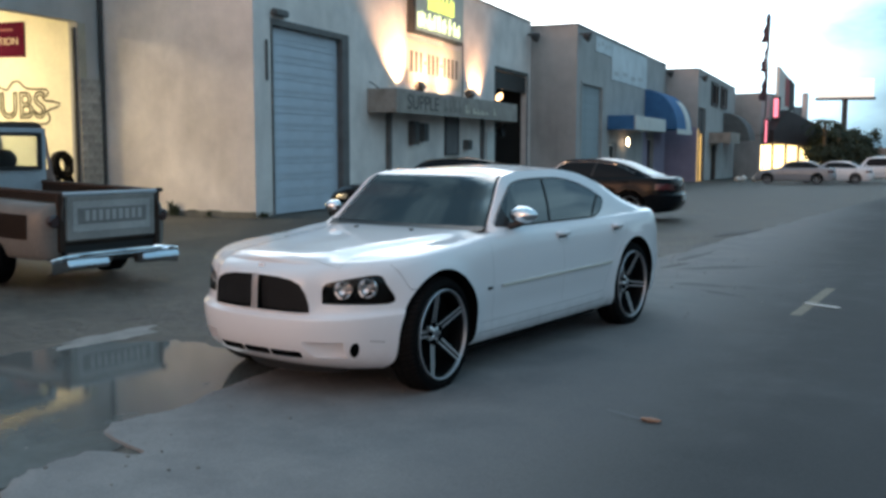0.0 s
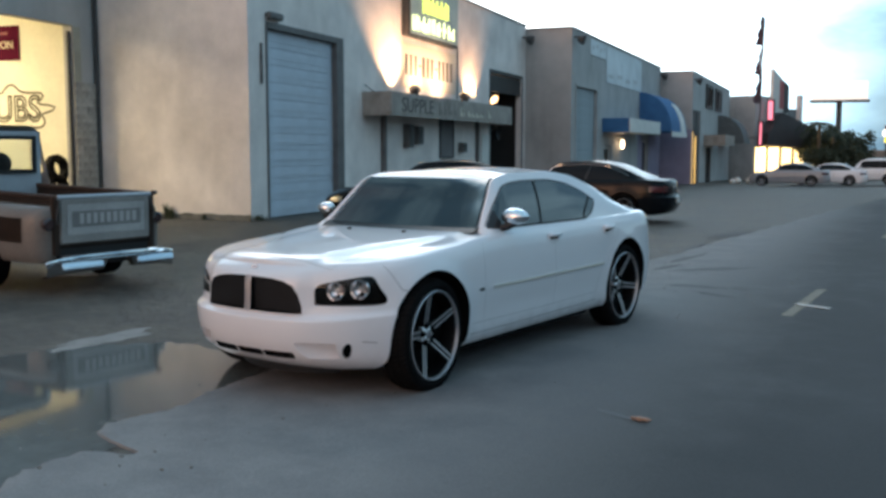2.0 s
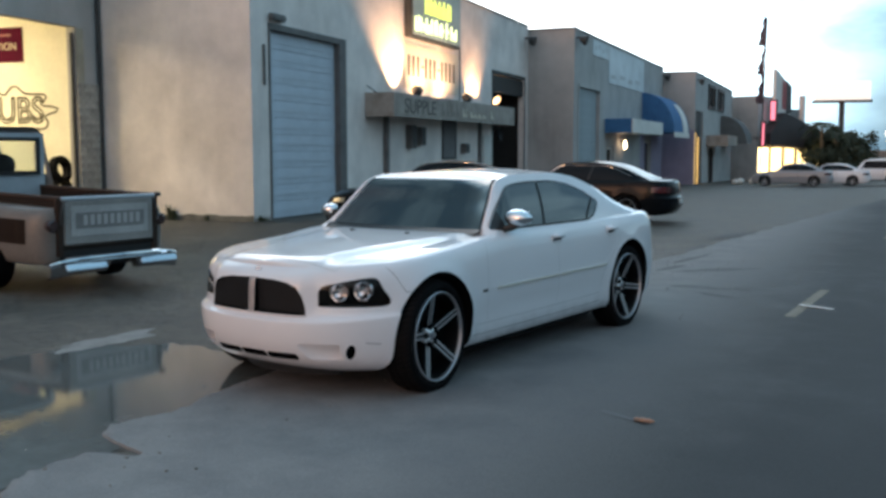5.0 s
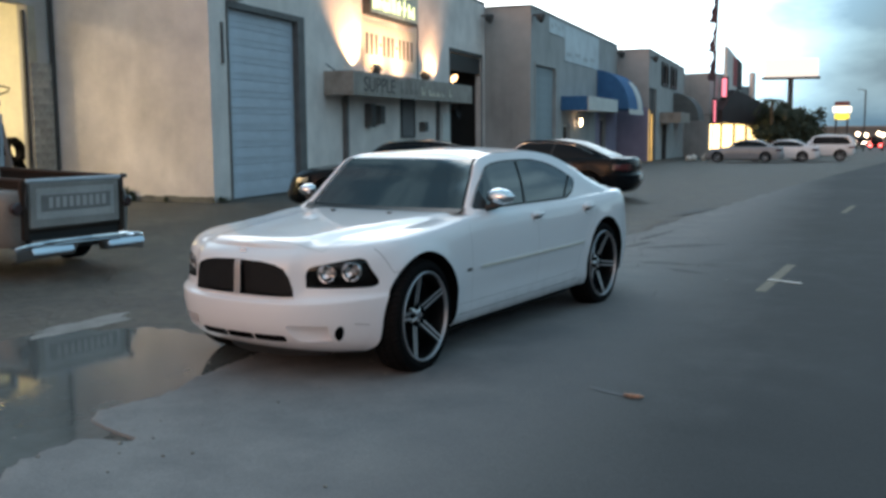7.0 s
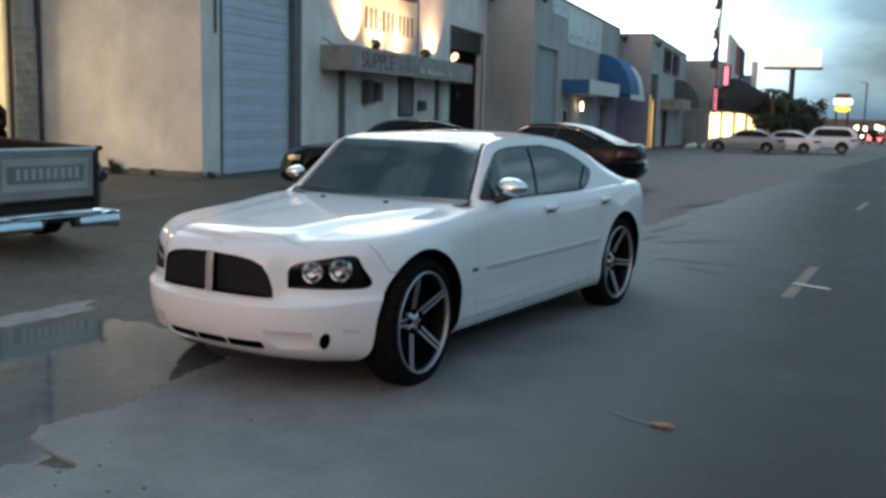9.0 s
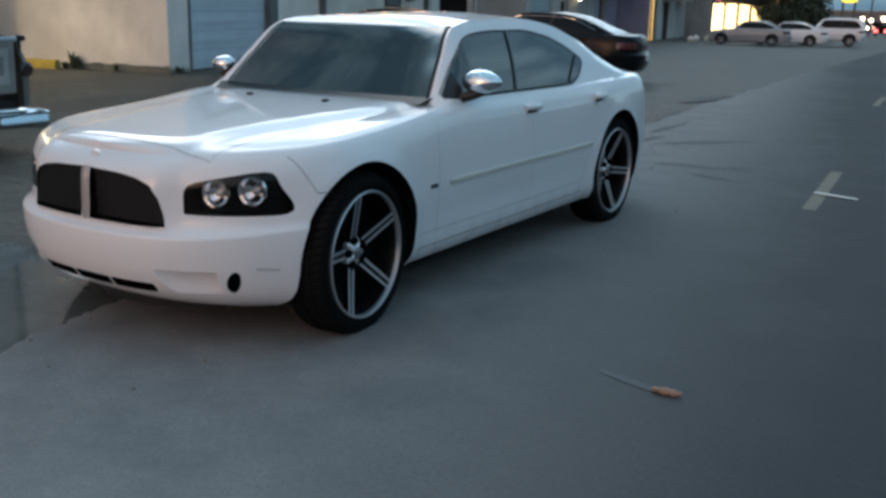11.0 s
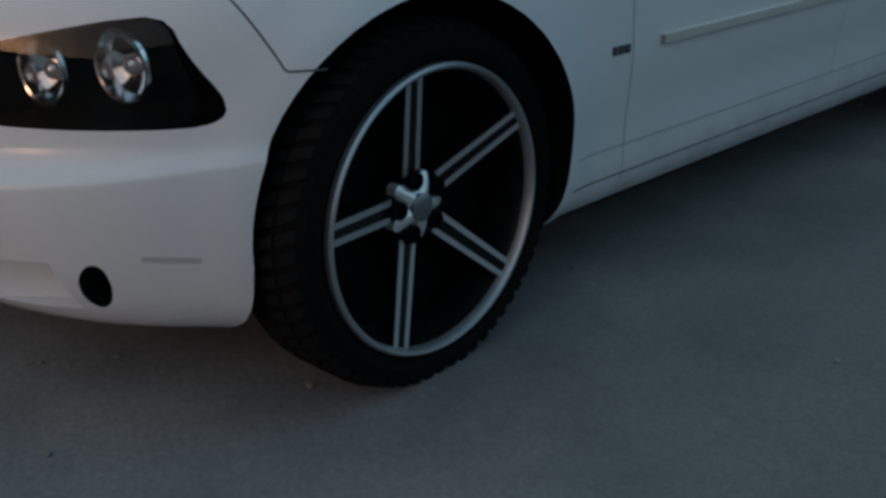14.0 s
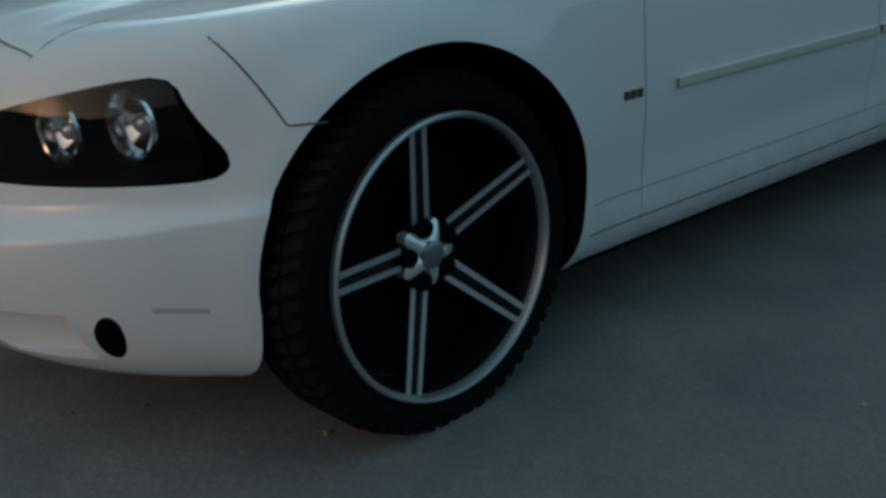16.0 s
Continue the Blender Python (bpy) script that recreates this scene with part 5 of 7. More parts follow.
def cut_away(bm, cutter, mats, more=None):
    """The body less the cutter; faces of the cut take the cutter's own materials. more: a second cutter, taken away after."""
    if more is not None:
        first = cut_away(bm, cutter, mats)
        bm, cutter = bmesh.new(), more
        bm.from_mesh(first)
    meshes = []
    for b in (bm, cutter):
        me = bpy.data.meshes.new("form")
        b.to_mesh(me)
        b.free()
        for m in mats:
            me.materials.append(m)
        meshes.append(me)
    a, c = new("form", meshes[0]), new("form", meshes[1])
    mod = a.modifiers.new("cut", "BOOLEAN")
    mod.object, mod.operation, mod.solver, mod.material_mode = c, "DIFFERENCE", "EXACT", "TRANSFER"
    bpy.context.view_layer.update()
    done = bpy.data.meshes.new_from_object(a.evaluated_get(bpy.context.evaluated_depsgraph_get()))
    bpy.data.objects.remove(a)
    bpy.data.objects.remove(c)
    return done


HUB = plain("bright_hub", (0.94, 0.94, 0.95), 0.28, metal=0.6)
TREAD = material("dusty_tread_rubber", (0.0085, 0.0085, 0.0088), 0.9, big=9, fine=80, vary=0.5, bump=0.15, depth=0.001, spec=0.1)
# near-black: the shade of wells, recesses and underside is put into the colour
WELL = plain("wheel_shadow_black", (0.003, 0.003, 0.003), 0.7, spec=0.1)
LIP = plain("brushed_rim_lip", (0.48, 0.49, 0.51), 0.38, metal=0.8)
# a little darker and warmer than the white body paint
MOULDING = plain("aged_cream_moulding", (0.63, 0.61, 0.54), 0.35, coat=0.5)


def wheel(parent, name, at, turn, r=0.351, rim=0.302, width=0.265, spokes=True, mats=(RIM_BLACK, POLISHED), tread=True):
    """A wheel: its outer face looks to +x; turn: the angle of the first spoke."""
    w = new(name)
    w.parent, w.matrix_basis = parent, at
    half = width / 2
    part("tyre", lathe(bmesh.new(), [(-half + .02, rim), (-half, rim + .03), (-half + .006, r - .03), (-half + .03, r - .010), (half - .03, r - .010), (half - .006, r - .03), (half, rim + .03), (half - .012, rim + .008), (half - .02, rim)], 72, "x", True), RUBBER, w)
    if tread:
        bm = bmesh.new()
        n = 62
        for i in range(n):
            for row, (x0, x1) in enumerate(((-half + .012, -half + .052), (-half + .060, -.008), (.004, half - .060), (half - .052, half - .012))):
                a0 = 2 * math.pi * (i + 0.5 * (row % 2)) / n
                da = 2 * math.pi / n * (0.60 + 0.05 * math.sin(i * 2.4))
                skew = 0.05 * (1 if row < 2 else -1)
                vs = []
                for x, s in ((x0, 0), (x1, skew)):
                    top = r - (0.013 if (row in (0, 3) and x in (x0 if row == 0 else x1,)) else 0.0)
                    for rr in (r - .03, top):
                        for a in (a0 + s, a0 + s + da):
                            vs.append(bm.verts.new((x, rr * math.cos(a), rr * math.sin(a))))
                for q in ((0, 1, 3, 2), (4, 6, 7, 5), (2, 3, 7, 6), (0, 2, 6, 4), (1, 5, 7, 3)):
                    bm.faces.new([vs[j] for j in q])
        bmesh.ops.recalc_face_normals(bm, faces=bm.faces)
        part("tread", bm, TREAD, w, smoothly=False)
    rm = new("rim")
    rm.parent = w
    part("barrel", lathe(bmesh.new(), [(-half + .02, rim + .002), (-half + .03, rim - .02), (half - .05, rim - .025), (half - .02, rim - .016)], 64, "x"), mats[0], rm)
    part("lip", lathe(bmesh.new(), [(half - .022, rim - .0145), (half - .008, rim - .0135), (half + .001, rim - .009), (half + .003, rim - .004), (half - .002, rim + .001), (half - .014, rim + .002)], 96, "x"), LIP, rm, "polished rim lip")
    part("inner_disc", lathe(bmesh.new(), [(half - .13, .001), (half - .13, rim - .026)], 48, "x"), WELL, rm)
    if not spokes:
        return w
    first = None
    for i in range(5):
        m = pose(0, 0, 0, turn + 72 * i)
        if first is None:
            bm = bmesh.new()
            R0, R1 = .055, rim - .014
            for a, b, za, zb, xa, xb in ((R0, R1, .026, .0235, half - .082, half - .016),):
                vs = [bm.verts.new(p) for p in ((xa - .03, a, -za), (xa - .03, a, za), (xb - .03, b, zb), (xb - .03, b, -zb), (xa, a, -za), (xa, a, za), (xb, b, zb), (xb, b, -zb))]
                for q in ((0, 1, 2, 3), (4, 7, 6, 5), (0, 4, 5, 1), (1, 5, 6, 2), (2, 6, 7, 3), (3, 7, 4, 0)):
                    bm.faces.new([vs[j] for j in q])
            bmesh.ops.recalc_face_normals(bm, faces=bm.faces)
            sp = part("spoke", bm, mats[0], rm, at=m)
            edges = []
            for sgn in (1, -1):
                bm = bmesh.new()
                vs = []
                for rr, xx, zo in ((.078, half - .0725, .0245), (R1, half - .0135, .0225)):
                    for dx in (-.006, 0.0):
                        for dz in (0.0, -.0125):
                            vs.append(bm.verts.new((xx + dx, rr, sgn * (zo + dz))))
                for q in ((0, 1, 3, 2), (4, 6, 7, 5), (2, 3, 7, 6), (0, 2, 6, 4), (1, 5, 7, 3), (0, 4, 5, 1)):
                    bm.faces.new([vs[j] for j in q])
                bmesh.ops.recalc_face_normals(bm, faces=bm.faces)
                edges.append(part("milled_edge", bm, mats[1], sp, "polished milled spoke edge"))
            first = (sp, edges)
        else:
            sp = again(first[0], rm, m)
            for e in first[1]:
                again(e, sp, Matrix())
    bm = bmesh.new()
    rings = []
    for scale, x in ((1.0, half - .105), (1.0, half - .078), (.72, half - .066), (.42, half - .060)):
        ring = []
        for i in range(60):
            w_ = 2 * math.pi * i / 60
            rr = scale * (.058 - .018 * math.cos(5 * (w_ - radians(turn))))
            ring.append((x, rr * math.cos(w_), rr * math.sin(w_)))
        rings.append(ring)
    grid_mesh(bm, rings, close=True)
    bmesh.ops.recalc_face_normals(bm, faces=bm.faces)
    part("hub_star", bm, HUB, rm, "chrome hub star")
    part("centre_cap", lathe(bmesh.new(), [(half - .074, .031), (half - .058, .030), (half - .054, .024), (half - .053, .001)], 28, "x"), plain("grey_cap", (0.30, 0.30, 0.32), 0.35, 0.8), rm, "grey centre cap")
    first = None
    for i in range(5):
        w_ = radians(turn + 72 * i)
        m = pose(0, .060 * math.cos(w_), .060 * math.sin(w_))
        if first is None:
            first = part("lug_hole", lathe(bmesh.new(), [(half - .115, .019), (half - .060, .0195), (half - .058, .017), (half - .070, .014), (half - .070, .001)], 18, "x"), WELL, rm, at=m)
        else:
            again(first, rm, m)
    return w


def add_wheels(S, car, turns, rim=0.302, spokes=True, tread=True, mats=(RIM_BLACK, POLISHED), inset=0.012, steer=0.0, lift=0.0, width=0.265):
    x = S.hw - inset - width / 2
    for name, y, sgn, turn in (("wheel", S.front_axle, 1, turns[0]), ("wheel", S.rear_axle, 1, turns[1]), ("wheel", S.front_axle, -1, turns[0] + 20), ("wheel", S.rear_axle, -1, turns[1] + 50)):
        wheel(car, name, pose(sgn * x, y, S.wheel_r + lift, 0, 0, (0 if sgn > 0 else 180) + (steer if y == S.front_axle else 0)), turn, r=S.wheel_r, rim=rim, width=width, spokes=spokes, tread=tread, mats=mats)


def arch_cutter(S, bm):
    for ya in (S.front_axle, S.rear_axle):
        for sgn in (1, -1):
            ring = [(ya + S.arch_r * math.cos(2 * math.pi * i / 64), S.arch_z + S.arch_r * math.sin(2 * math.pi * i / 64)) for i in range(64)]
            before = len(bm.faces)
            prism(bm, ring, (sgn * 0.52, sgn * 1.3), lambda a, b, c: (c, a, b))
            bm.faces.ensure_lookup_table()
            for f in bm.faces[before:]:
                f.material_index = 1


def dark_faces(bm, before, index=1):
    bm.faces.ensure_lookup_table()
    for f in bm.faces[before:]:
        f.material_index = index


def softened(ring, rounds=2):
    """A closed outline with its corners cut round."""
    for _ in range(rounds):
        ring = [(a[0] * (1 - f) + b[0] * f, a[1] * (1 - f) + b[1] * f) for a, b in zip(ring, ring[1:] + ring[:1]) for f in (.22, .78)]
    return ring


def white_sedan():
    S = Shape
    car = thing("sedan", "white four-door sedan with black grille and large black wheels", "car", pose(-0.012, 0.012, -0.013))
    shell = lower_body(S)
    tree = BVHTree.FromBMesh(shell)
    cabin = Cabin(S)
    cab_bm = cabin.mesh()
    cab_tree = BVHTree.FromBMesh(cab_bm)

    cut, holes = bmesh.new(), bmesh.new()
    arch_cutter(S, cut)
    for sgn in (1, -1):
        before = len(holes.faces)
        prism(holes, [(-.334, .02), (-.20, .02), (-.20, .372), (-.337, .372)], (sgn * .52, sgn * 1.3), lambda a, b, c: (c, a, b))
        dark_faces(holes, before)
    half_grille = [(.430, .548), (.424, .60), (.405, .67), (.370, .725), (.30, .752), (.20, .766), (.026, .772)]
    for sgn in (1, -1):
        before = len(cut.faces)
        prism(cut, [(sgn * x, z) for x, z in half_grille] + [(sgn * .026, .548)], (-1.2, -.655), lambda a, b, c: (a, c + 0.16 * a * a, b))
        dark_faces(cut, before)
        before = len(cut.faces)
        lamp = [(.500, .6035), (.490, .606), (.4895, .622), (.486, .70), (.512, .736), (.60, .758), (.752, .790), (.788, .778), (.811, .72), (.842, .655), (.848, .620), (.828, .602), (.77, .600)]
        prism(cut, [(sgn * x, z) for x, z in softened(lamp, 1)], (-.35, .085), lambda a, b, c: (a, -.665 + .27 * (abs(a) - .43) / .40 + 0.12 * max(0, abs(a) - .7) + c, b))
        dark_faces(cut, before)
        before = len(holes.faces)
        prism(holes, [(sgn * (.682 + .022 * math.cos(2 * math.pi * i / 24) + .015 * math.sin(2 * math.pi * i / 24)), .312 + .050 * math.sin(2 * math.pi * i / 24)) for i in range(24)], (-1.0, -.42), lambda a, b, c: (a, c, b))
        dark_faces(holes, before)
        before = len(cut.faces)
        prism(cut, [(sgn * .37, -.95), (sgn * .395, -.735), (sgn * .46, -.662), (sgn * .628, -.510), (sgn * .668, -.95)], (.258, .366), lambda a, b, c: (a, b, c))
        dark_faces(cut, before, 0)
    for x0, x1 in ((-.365, -.125), (-.113, .113), (.125, .365)):
        before = len(cut.faces)
        prism(cut, rounded(x0, .246, x1, .293, .014), (-1.2, -.56), lambda a, b, c: (a, c, b))
        dark_faces(cut, before)
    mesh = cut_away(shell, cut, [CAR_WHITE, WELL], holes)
    smooth(mesh, 35)
    body = new("body", mesh)
    body.parent = car
    part("roof", cab_bm, CAR_WHITE, car, sharp=40)

    # windows
    side_low = fair([.80, 2.40, 2.55, 2.65, 2.735], [1.012, 1.004, 1.035, 1.08, 1.135])
    side_high = fair([.90, 1.0, 1.15, 1.30, 1.45, 1.7, 2.0, 2.3, 2.55, 2.735], [1.02, 1.105, 1.215, 1.30, 1.325, 1.336, 1.336, 1.305, 1.235, 1.14])
    for sgn in (1, -1):
        ys = [.90 + i * (2.735 - .90) / 44 for i in range(45)]
        bm = pane(cab_tree, ys, side_low, side_high, lambda t, y, z, lift: on_side(t, y, z, sgn, lift), 12, 0.004)
        part("side_window", bm, CAR_GLASS, car, "dark tinted side window")
        bm = bmesh.new()
        seam(bm, [on_side(cab_tree, 1.66 + .19 * i / 8, 1.008 + .325 * i / 8, sgn, .006) for i in range(9)], .045, (sgn, 0, 0))
        part("door_pillar", bm, BLACK, car)
        bm = bmesh.new()
        seam(bm, [on_side(cab_tree, 2.41 + .27 * (i / 8) ** 1.2, 1.01 + .165 * i / 8, sgn, .006) for i in range(9)], .030, (sgn, 0, 0))
        part("quarter_trim", bm, BLACK, car)
        bm = bmesh.new()
        seam(bm, [on_side(cab_tree, y, side_high(y) + .004, sgn, .003) for y in ys], .016, (sgn, 0, 0))
        seam(bm, [on_side(cab_tree, y, side_low(y) - .004, sgn, .003) for y in ys], .018, (sgn, 0, 0))
        part("window_seal", bm, BLACK, car)
    for name, u0, u1, fmax, label in (("windscreen", .006, .242, .935, "dark tinted windscreen"), ("rear_window", .76, .93, .86, "dark tinted rear window")):
        bm = bmesh.new()
        rows = []
        for i in range(15):
            u = u0 + (u1 - u0) * i / 14
            row = []
            for j in range(25):
                f = fmax * (j / 12 - 1)
                p = cabin.top(u, f)
                q = cabin.top(u + .004, f) - p
                s = cabin.top(u, f + .01) - p
                nrm = s.cross(q).normalized()
                nrm = nrm if nrm.z > 0 else -nrm
                row.append(p + nrm * .004)
            rows.append(row)
        grid_mesh(bm, rows)
        bmesh.ops.recalc_face_normals(bm, faces=bm.faces)
        part(name, bm, SCREEN_GLASS if name == "windscreen" else CAR_GLASS, car, label)
    for sgn in (1, -1):
        bm = seam(bmesh.new(), [cabin.top(u / 100, sgn * .95) + Vector((sgn * .004, -.004, .006)) for u in range(0, 26)], .026, (sgn * .35, -.62, .70))
        part("screen_seal", bm, BLACK, car, "black edge of the windscreen")
    bm = bmesh.new()
    seam(bm, [cabin.top(.004, -0.97 + 1.94 * j / 24) + Vector((0, -.03, .014)) for j in range(25)], .10, (0, -.35, .93))
    part("cowl", bm, BLACK, car, "black plastic cowl below the windscreen")

    # seams between the panels
    door_gap = plain("shut_line", (0.38, 0.38, 0.39), 0.8)
    seam_mat = plain("panel_gap", (0.09, 0.09, 0.09), 0.8)
    for sgn in (1, -1):
        lines = [
            [on_side(tree, .69 - .02 * math.sin(math.pi * i / 24), .245 + (.955 - .245) * i / 24, sgn, .0012) for i in range(25)],
            [on_side(tree, 1.735, .33 + (.955 - .33) * i / 20, sgn, .0012) for i in range(21)],
            [on_side(tree, 2.52 + .40 * step(.42, .92, z) - .03 * (1 - step(.34, .42, z)), z, sgn, .0012) for z in [.33 + (.95 - .33) * i / 22 for i in range(23)]],
            [on_side(tree, .50 + i * (2.50 - .50) / 40, .356 - .006 * math.sin(i / 40 * 3), sgn, .0012) for i in range(41)],
            [on_side(tree, -.185 - .065 * i / 6, .683 + .002 * i / 6, sgn, .0012) for i in range(7)] + [on_side(tree, -.255 - .075 * (i / 12) ** 1.2, .69 + .155 * i / 12, sgn, .0012) for i in range(13)],
            [on_side(tree, .49 + i * (2.52 - .49) / 40, .280 - .004 * math.sin(i / 40 * 3), sgn, .0012) for i in range(41)],
        ]
        for i, pts in enumerate(lines):
            part("panel_gap", seam(bmesh.new(), pts, .003 if i < 3 else .004, (sgn, 0, 0)), door_gap if i < 4 else seam_mat, car)
        hood = [on_top(tree, sgn * (.56 + .17 * step(-.6, .9, y)), y, .0015) for y in [-.565 + i * 1.42 / 40 for i in range(41)]]
        part("panel_gap", seam(bmesh.new(), hood, .0035, (0, 0, 1)), seam_mat, car)
        # mouldings, handles, badge
        for y0, y1 in ((.78, 1.725), (1.745, 2.60)):
            pts = [on_side(tree, y0 + (y1 - y0) * i / 20, .597, sgn, 0.0) for i in range(21)]
            part("side_moulding", seam(bmesh.new(), pts, .020, (sgn, 0, 0), .012), MOULDING, car)
        for y in (1.735, 2.71):
            c = on_side(tree, y, .898, sgn, 0.0)
            # a flat black oval stands in for the shade inside the handle recess
            bm = bmesh.new()
            prism(bm, [(.066 * math.cos(2 * math.pi * i / 24), .032 * math.sin(2 * math.pi * i / 24)) for i in range(24)], (-.01, .006), lambda a, b, d: (c.x + sgn * d, c.y + a, c.z + b - .012))
            part("handle_cup", bm, BLACK, car, "black oval for the shade in the recess behind the door handle")
            ring = [(c.x + sgn * .003, c.y + .078 * math.cos(2 * math.pi * i / 28), c.z - .010 + .040 * math.sin(2 * math.pi * i / 28)) for i in range(29)]
            part("handle_surround", tube(bmesh.new(), ring, .010, 8, cap=False), CAR_WHITE, car)
            bm = tube(bmesh.new(), [(c.x + sgn * .004, c.y - .085, c.z + .012), (c.x + sgn * .030, c.y - .055, c.z + .014), (c.x + sgn * .034, c.y + .02, c.z + .016), (c.x + sgn * .026, c.y + .07, c.z + .013), (c.x + sgn * .004, c.y + .095, c.z + .010)], .017, 10)
            part("door_handle", bm, CAR_WHITE, car)
        c = on_side(tree, .625, .594, sgn, 0.0)
        bm = bmesh.new()
        for i in range(3):
            box(bm, (min(c.x, c.x + sgn * .004), c.y - .032 + i * .023, c.z - .010), (max(c.x, c.x + sgn * .004), c.y - .014 + i * .023, c.z + .010), .001)
        part("fender_badge", bm, plain("grey_badge", (0.12, 0.12, 0.12), 0.35, 0.6), car, "small grey badge bars on the front wing")
        # mirror
        bm = bmesh.new()
        bmesh.ops.create_uvsphere(bm, u_segments=28, v_segments=18, radius=1.0)
        for v in bm.verts:
            x, y, z = v.co
            v.co = Vector((sgn * .945 + (.118 if sgn > 0 else .085) * x, 1.085 + (.085 if sgn > 0 else .07) * (y if y < 0 else y * .35), 1.094 + (.064 if sgn > 0 else .052) * z * (1.0 - .18 * sgn * x)))
        part("mirror_shell", bm, CHROME, car, "chrome door mirror shell")
        bm = bmesh.new()
        tube(bm, [(sgn * .84, 1.04, 1.005), (sgn * .90, 1.06, 1.022), (sgn * .95, 1.085, 1.048)], .028, 10)
        part("mirror_arm", bm, BLACK, car)
        bm = pane(cab_tree, [.915 + i * .02 for i in range(8)], side_low, lambda y: min(side_high(y) - .004, 1.02 + .9 * (y - .90)), lambda t, y, z, lift: on_side(t, y, z, sgn, lift), 4, 0.007)
        part("mirror_sail", bm, BLACK, car)
    scuff = [on_side(tree, -.50 + .085 * i / 8, .374 - .012 * i / 8, 1, .001) for i in range(9)]
    part("scuff_mark", seam(bmesh.new(), scuff, .013, (1, 0, 0)), plain("grey_scuff", (0.44, 0.44, 0.45), 0.8), car, "grey scuff on the bumper")
    front_seam = [on_top(tree, -.56 + 1.12 * i / 40, -.60 + .04 * abs(-.56 + 1.12 * i / 40) ** 2 / .3, .0015) for i in range(41)]
    part("panel_gap", seam(bmesh.new(), front_seam, .006, (0, 0, 1)), seam_mat, car)

    # grille insert, bar and emblem
    for sgn in (1, -1):
        bm = bmesh.new()
        n = 44
        for i in range(-n, n):
            for slope in (1, -1):
                pts = []
                for j in range(30):
                    z = .55 + .225 * j / 29
                    x = i * .019 + slope * (z - .55)
                    top = fair([.026, .2, .3, .370, .405, .430], [.772, .766, .752, .725, .67, .548])
                    if .030 < x < .424 and .552 < z < top(x) - .004:
                        pts.append(Vector((sgn * x, -.728 + .16 * x * x, z)))
                if len(pts) > 1:
                    seam(bm, [pts[0], pts[-1]], .0050, (0, -1, 0), .003)
        part("grille_mesh", bm, plain("grille_wire", (0.032, 0.033, 0.036), 0.4, 0.6), car, "dark woven wire grille insert", smoothly=False)
    bm = bmesh.new()
    rows = []
    for z in [.545 + .232 * i / 12 for i in range(13)]:
        p = on_nose(tree, 0, z, 0)
        rows.append([(-.026, p.y + .03, z), (-.022, p.y - .002, z), (0, p.y - .010, z), (.022, p.y - .002, z), (.026, p.y + .03, z)])
    grid_mesh(bm, rows)
    part("grille_bar", bm, plain("satin_bar", (0.30, 0.31, 0.33), 0.4, 0.5), car, "silver upright grille bar")
    c = on_nose(tree, 0, .822, 0)
    part("emblem", prism(bmesh.new(), [(-.03, -.02), (.03, -.02), (.036, .012), (0, .026), (-.036, .012)], (0, .006), lambda a, b, d: (a * .8, c.y - .004 - d + .25 * b, c.z + b * .7)), plain("bright_emblem", (0.75, 0.75, 0.76), 0.2, 0.8), car, "small dull chrome hood emblem")

    # head lamps
    lamp_low = fair([.488, .77, .805, .818], [.605, .602, .607, .622])
    lamp_high = fair([.488, .512, .60, .748, .780, .802, .820], [.698, .735, .757, .786, .775, .72, .655])
    cover = clear_glass("lamp_cover", (0.92, 0.92, 0.92))
    bowl = plain("lamp_reflector", (0.85, 0.86, 0.88), 0.12, 1.0)
    for sgn in (1, -1):
        hl = new("headlamp")
        hl.parent = car
        xs = [.489 + (.818 - .489) * i / 30 for i in range(31)]
        bm = pane(tree, xs, lamp_low, lamp_high, lambda t, x, z, lift: on_nose(t, sgn * x, z, lift), 8, -0.001)
        ob = part("cover", bm, cover, hl, "clear lamp cover")
        ob.visible_shadow = False
        for x, z, rr in ((.580, .690, .067), (.708, .702, .070)):
            y = -.665 + .27 * (x - .43) / .40
            b = lathe(bmesh.new(), [(.0, rr), (-.006, rr - .004), (-.004, rr - .010), (.02, rr * .75), (.036, rr * .45), (.040, .001)], 30, "y")
            part("reflector", b, bowl, hl, "bright round reflector", at=pose(sgn * x, y + .020, z, 0, 0, sgn * 14))
            b = bmesh.new()
            bmesh.ops.create_uvsphere(b, u_segments=16, v_segments=10, radius=.020)
            part("bulb", b, plain("lamp_bulb", (0.8, 0.82, 0.85), 0.05, 0.6), hl, at=pose(sgn * x, y + .042, z))
        part("fog_lamp", lathe(bmesh.new(), [(.0, .034), (-.012, .030), (-.016, .001)], 20, "y"), DARK_GLASS, car, at=pose(sgn * .680, -.445, .312))
        # tail lamps and rear bumper detail
        b = pane(tree, [3.90 + .02 * i for i in range(14)], lambda y: .80, lambda y: .90, lambda t, y, z, lift: on_side(t, y, z, sgn, lift), 4, .003)
        part("tail_lamp", b, plain("red_lens", (0.35, 0.02, 0.02), 0.1, coat=1.0), car, "red tail lamp")
    for x in (-.30, .24):
        c = on_top(tree, x, .62, 0)
        part("washer_nozzle", block((c.x - .014, c.y - .02, c.z - .003), (c.x + .014, c.y + .02, c.z + .012), .005), BLACK, car)
    part("spoiler", tube(bmesh.new(), [on_top(tree, -.70 + 1.4 * i / 14, 4.12 - .12 * ((i - 7) / 7) ** 2, .006) for i in range(15)], .016, 8), CAR_WHITE, car)
    part("exhaust", tube(bmesh.new(), [(.45, 4.0, .24), (.45, 4.22, .235)], .04, 12), CHROME, car)
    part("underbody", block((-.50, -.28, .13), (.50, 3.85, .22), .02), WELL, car)
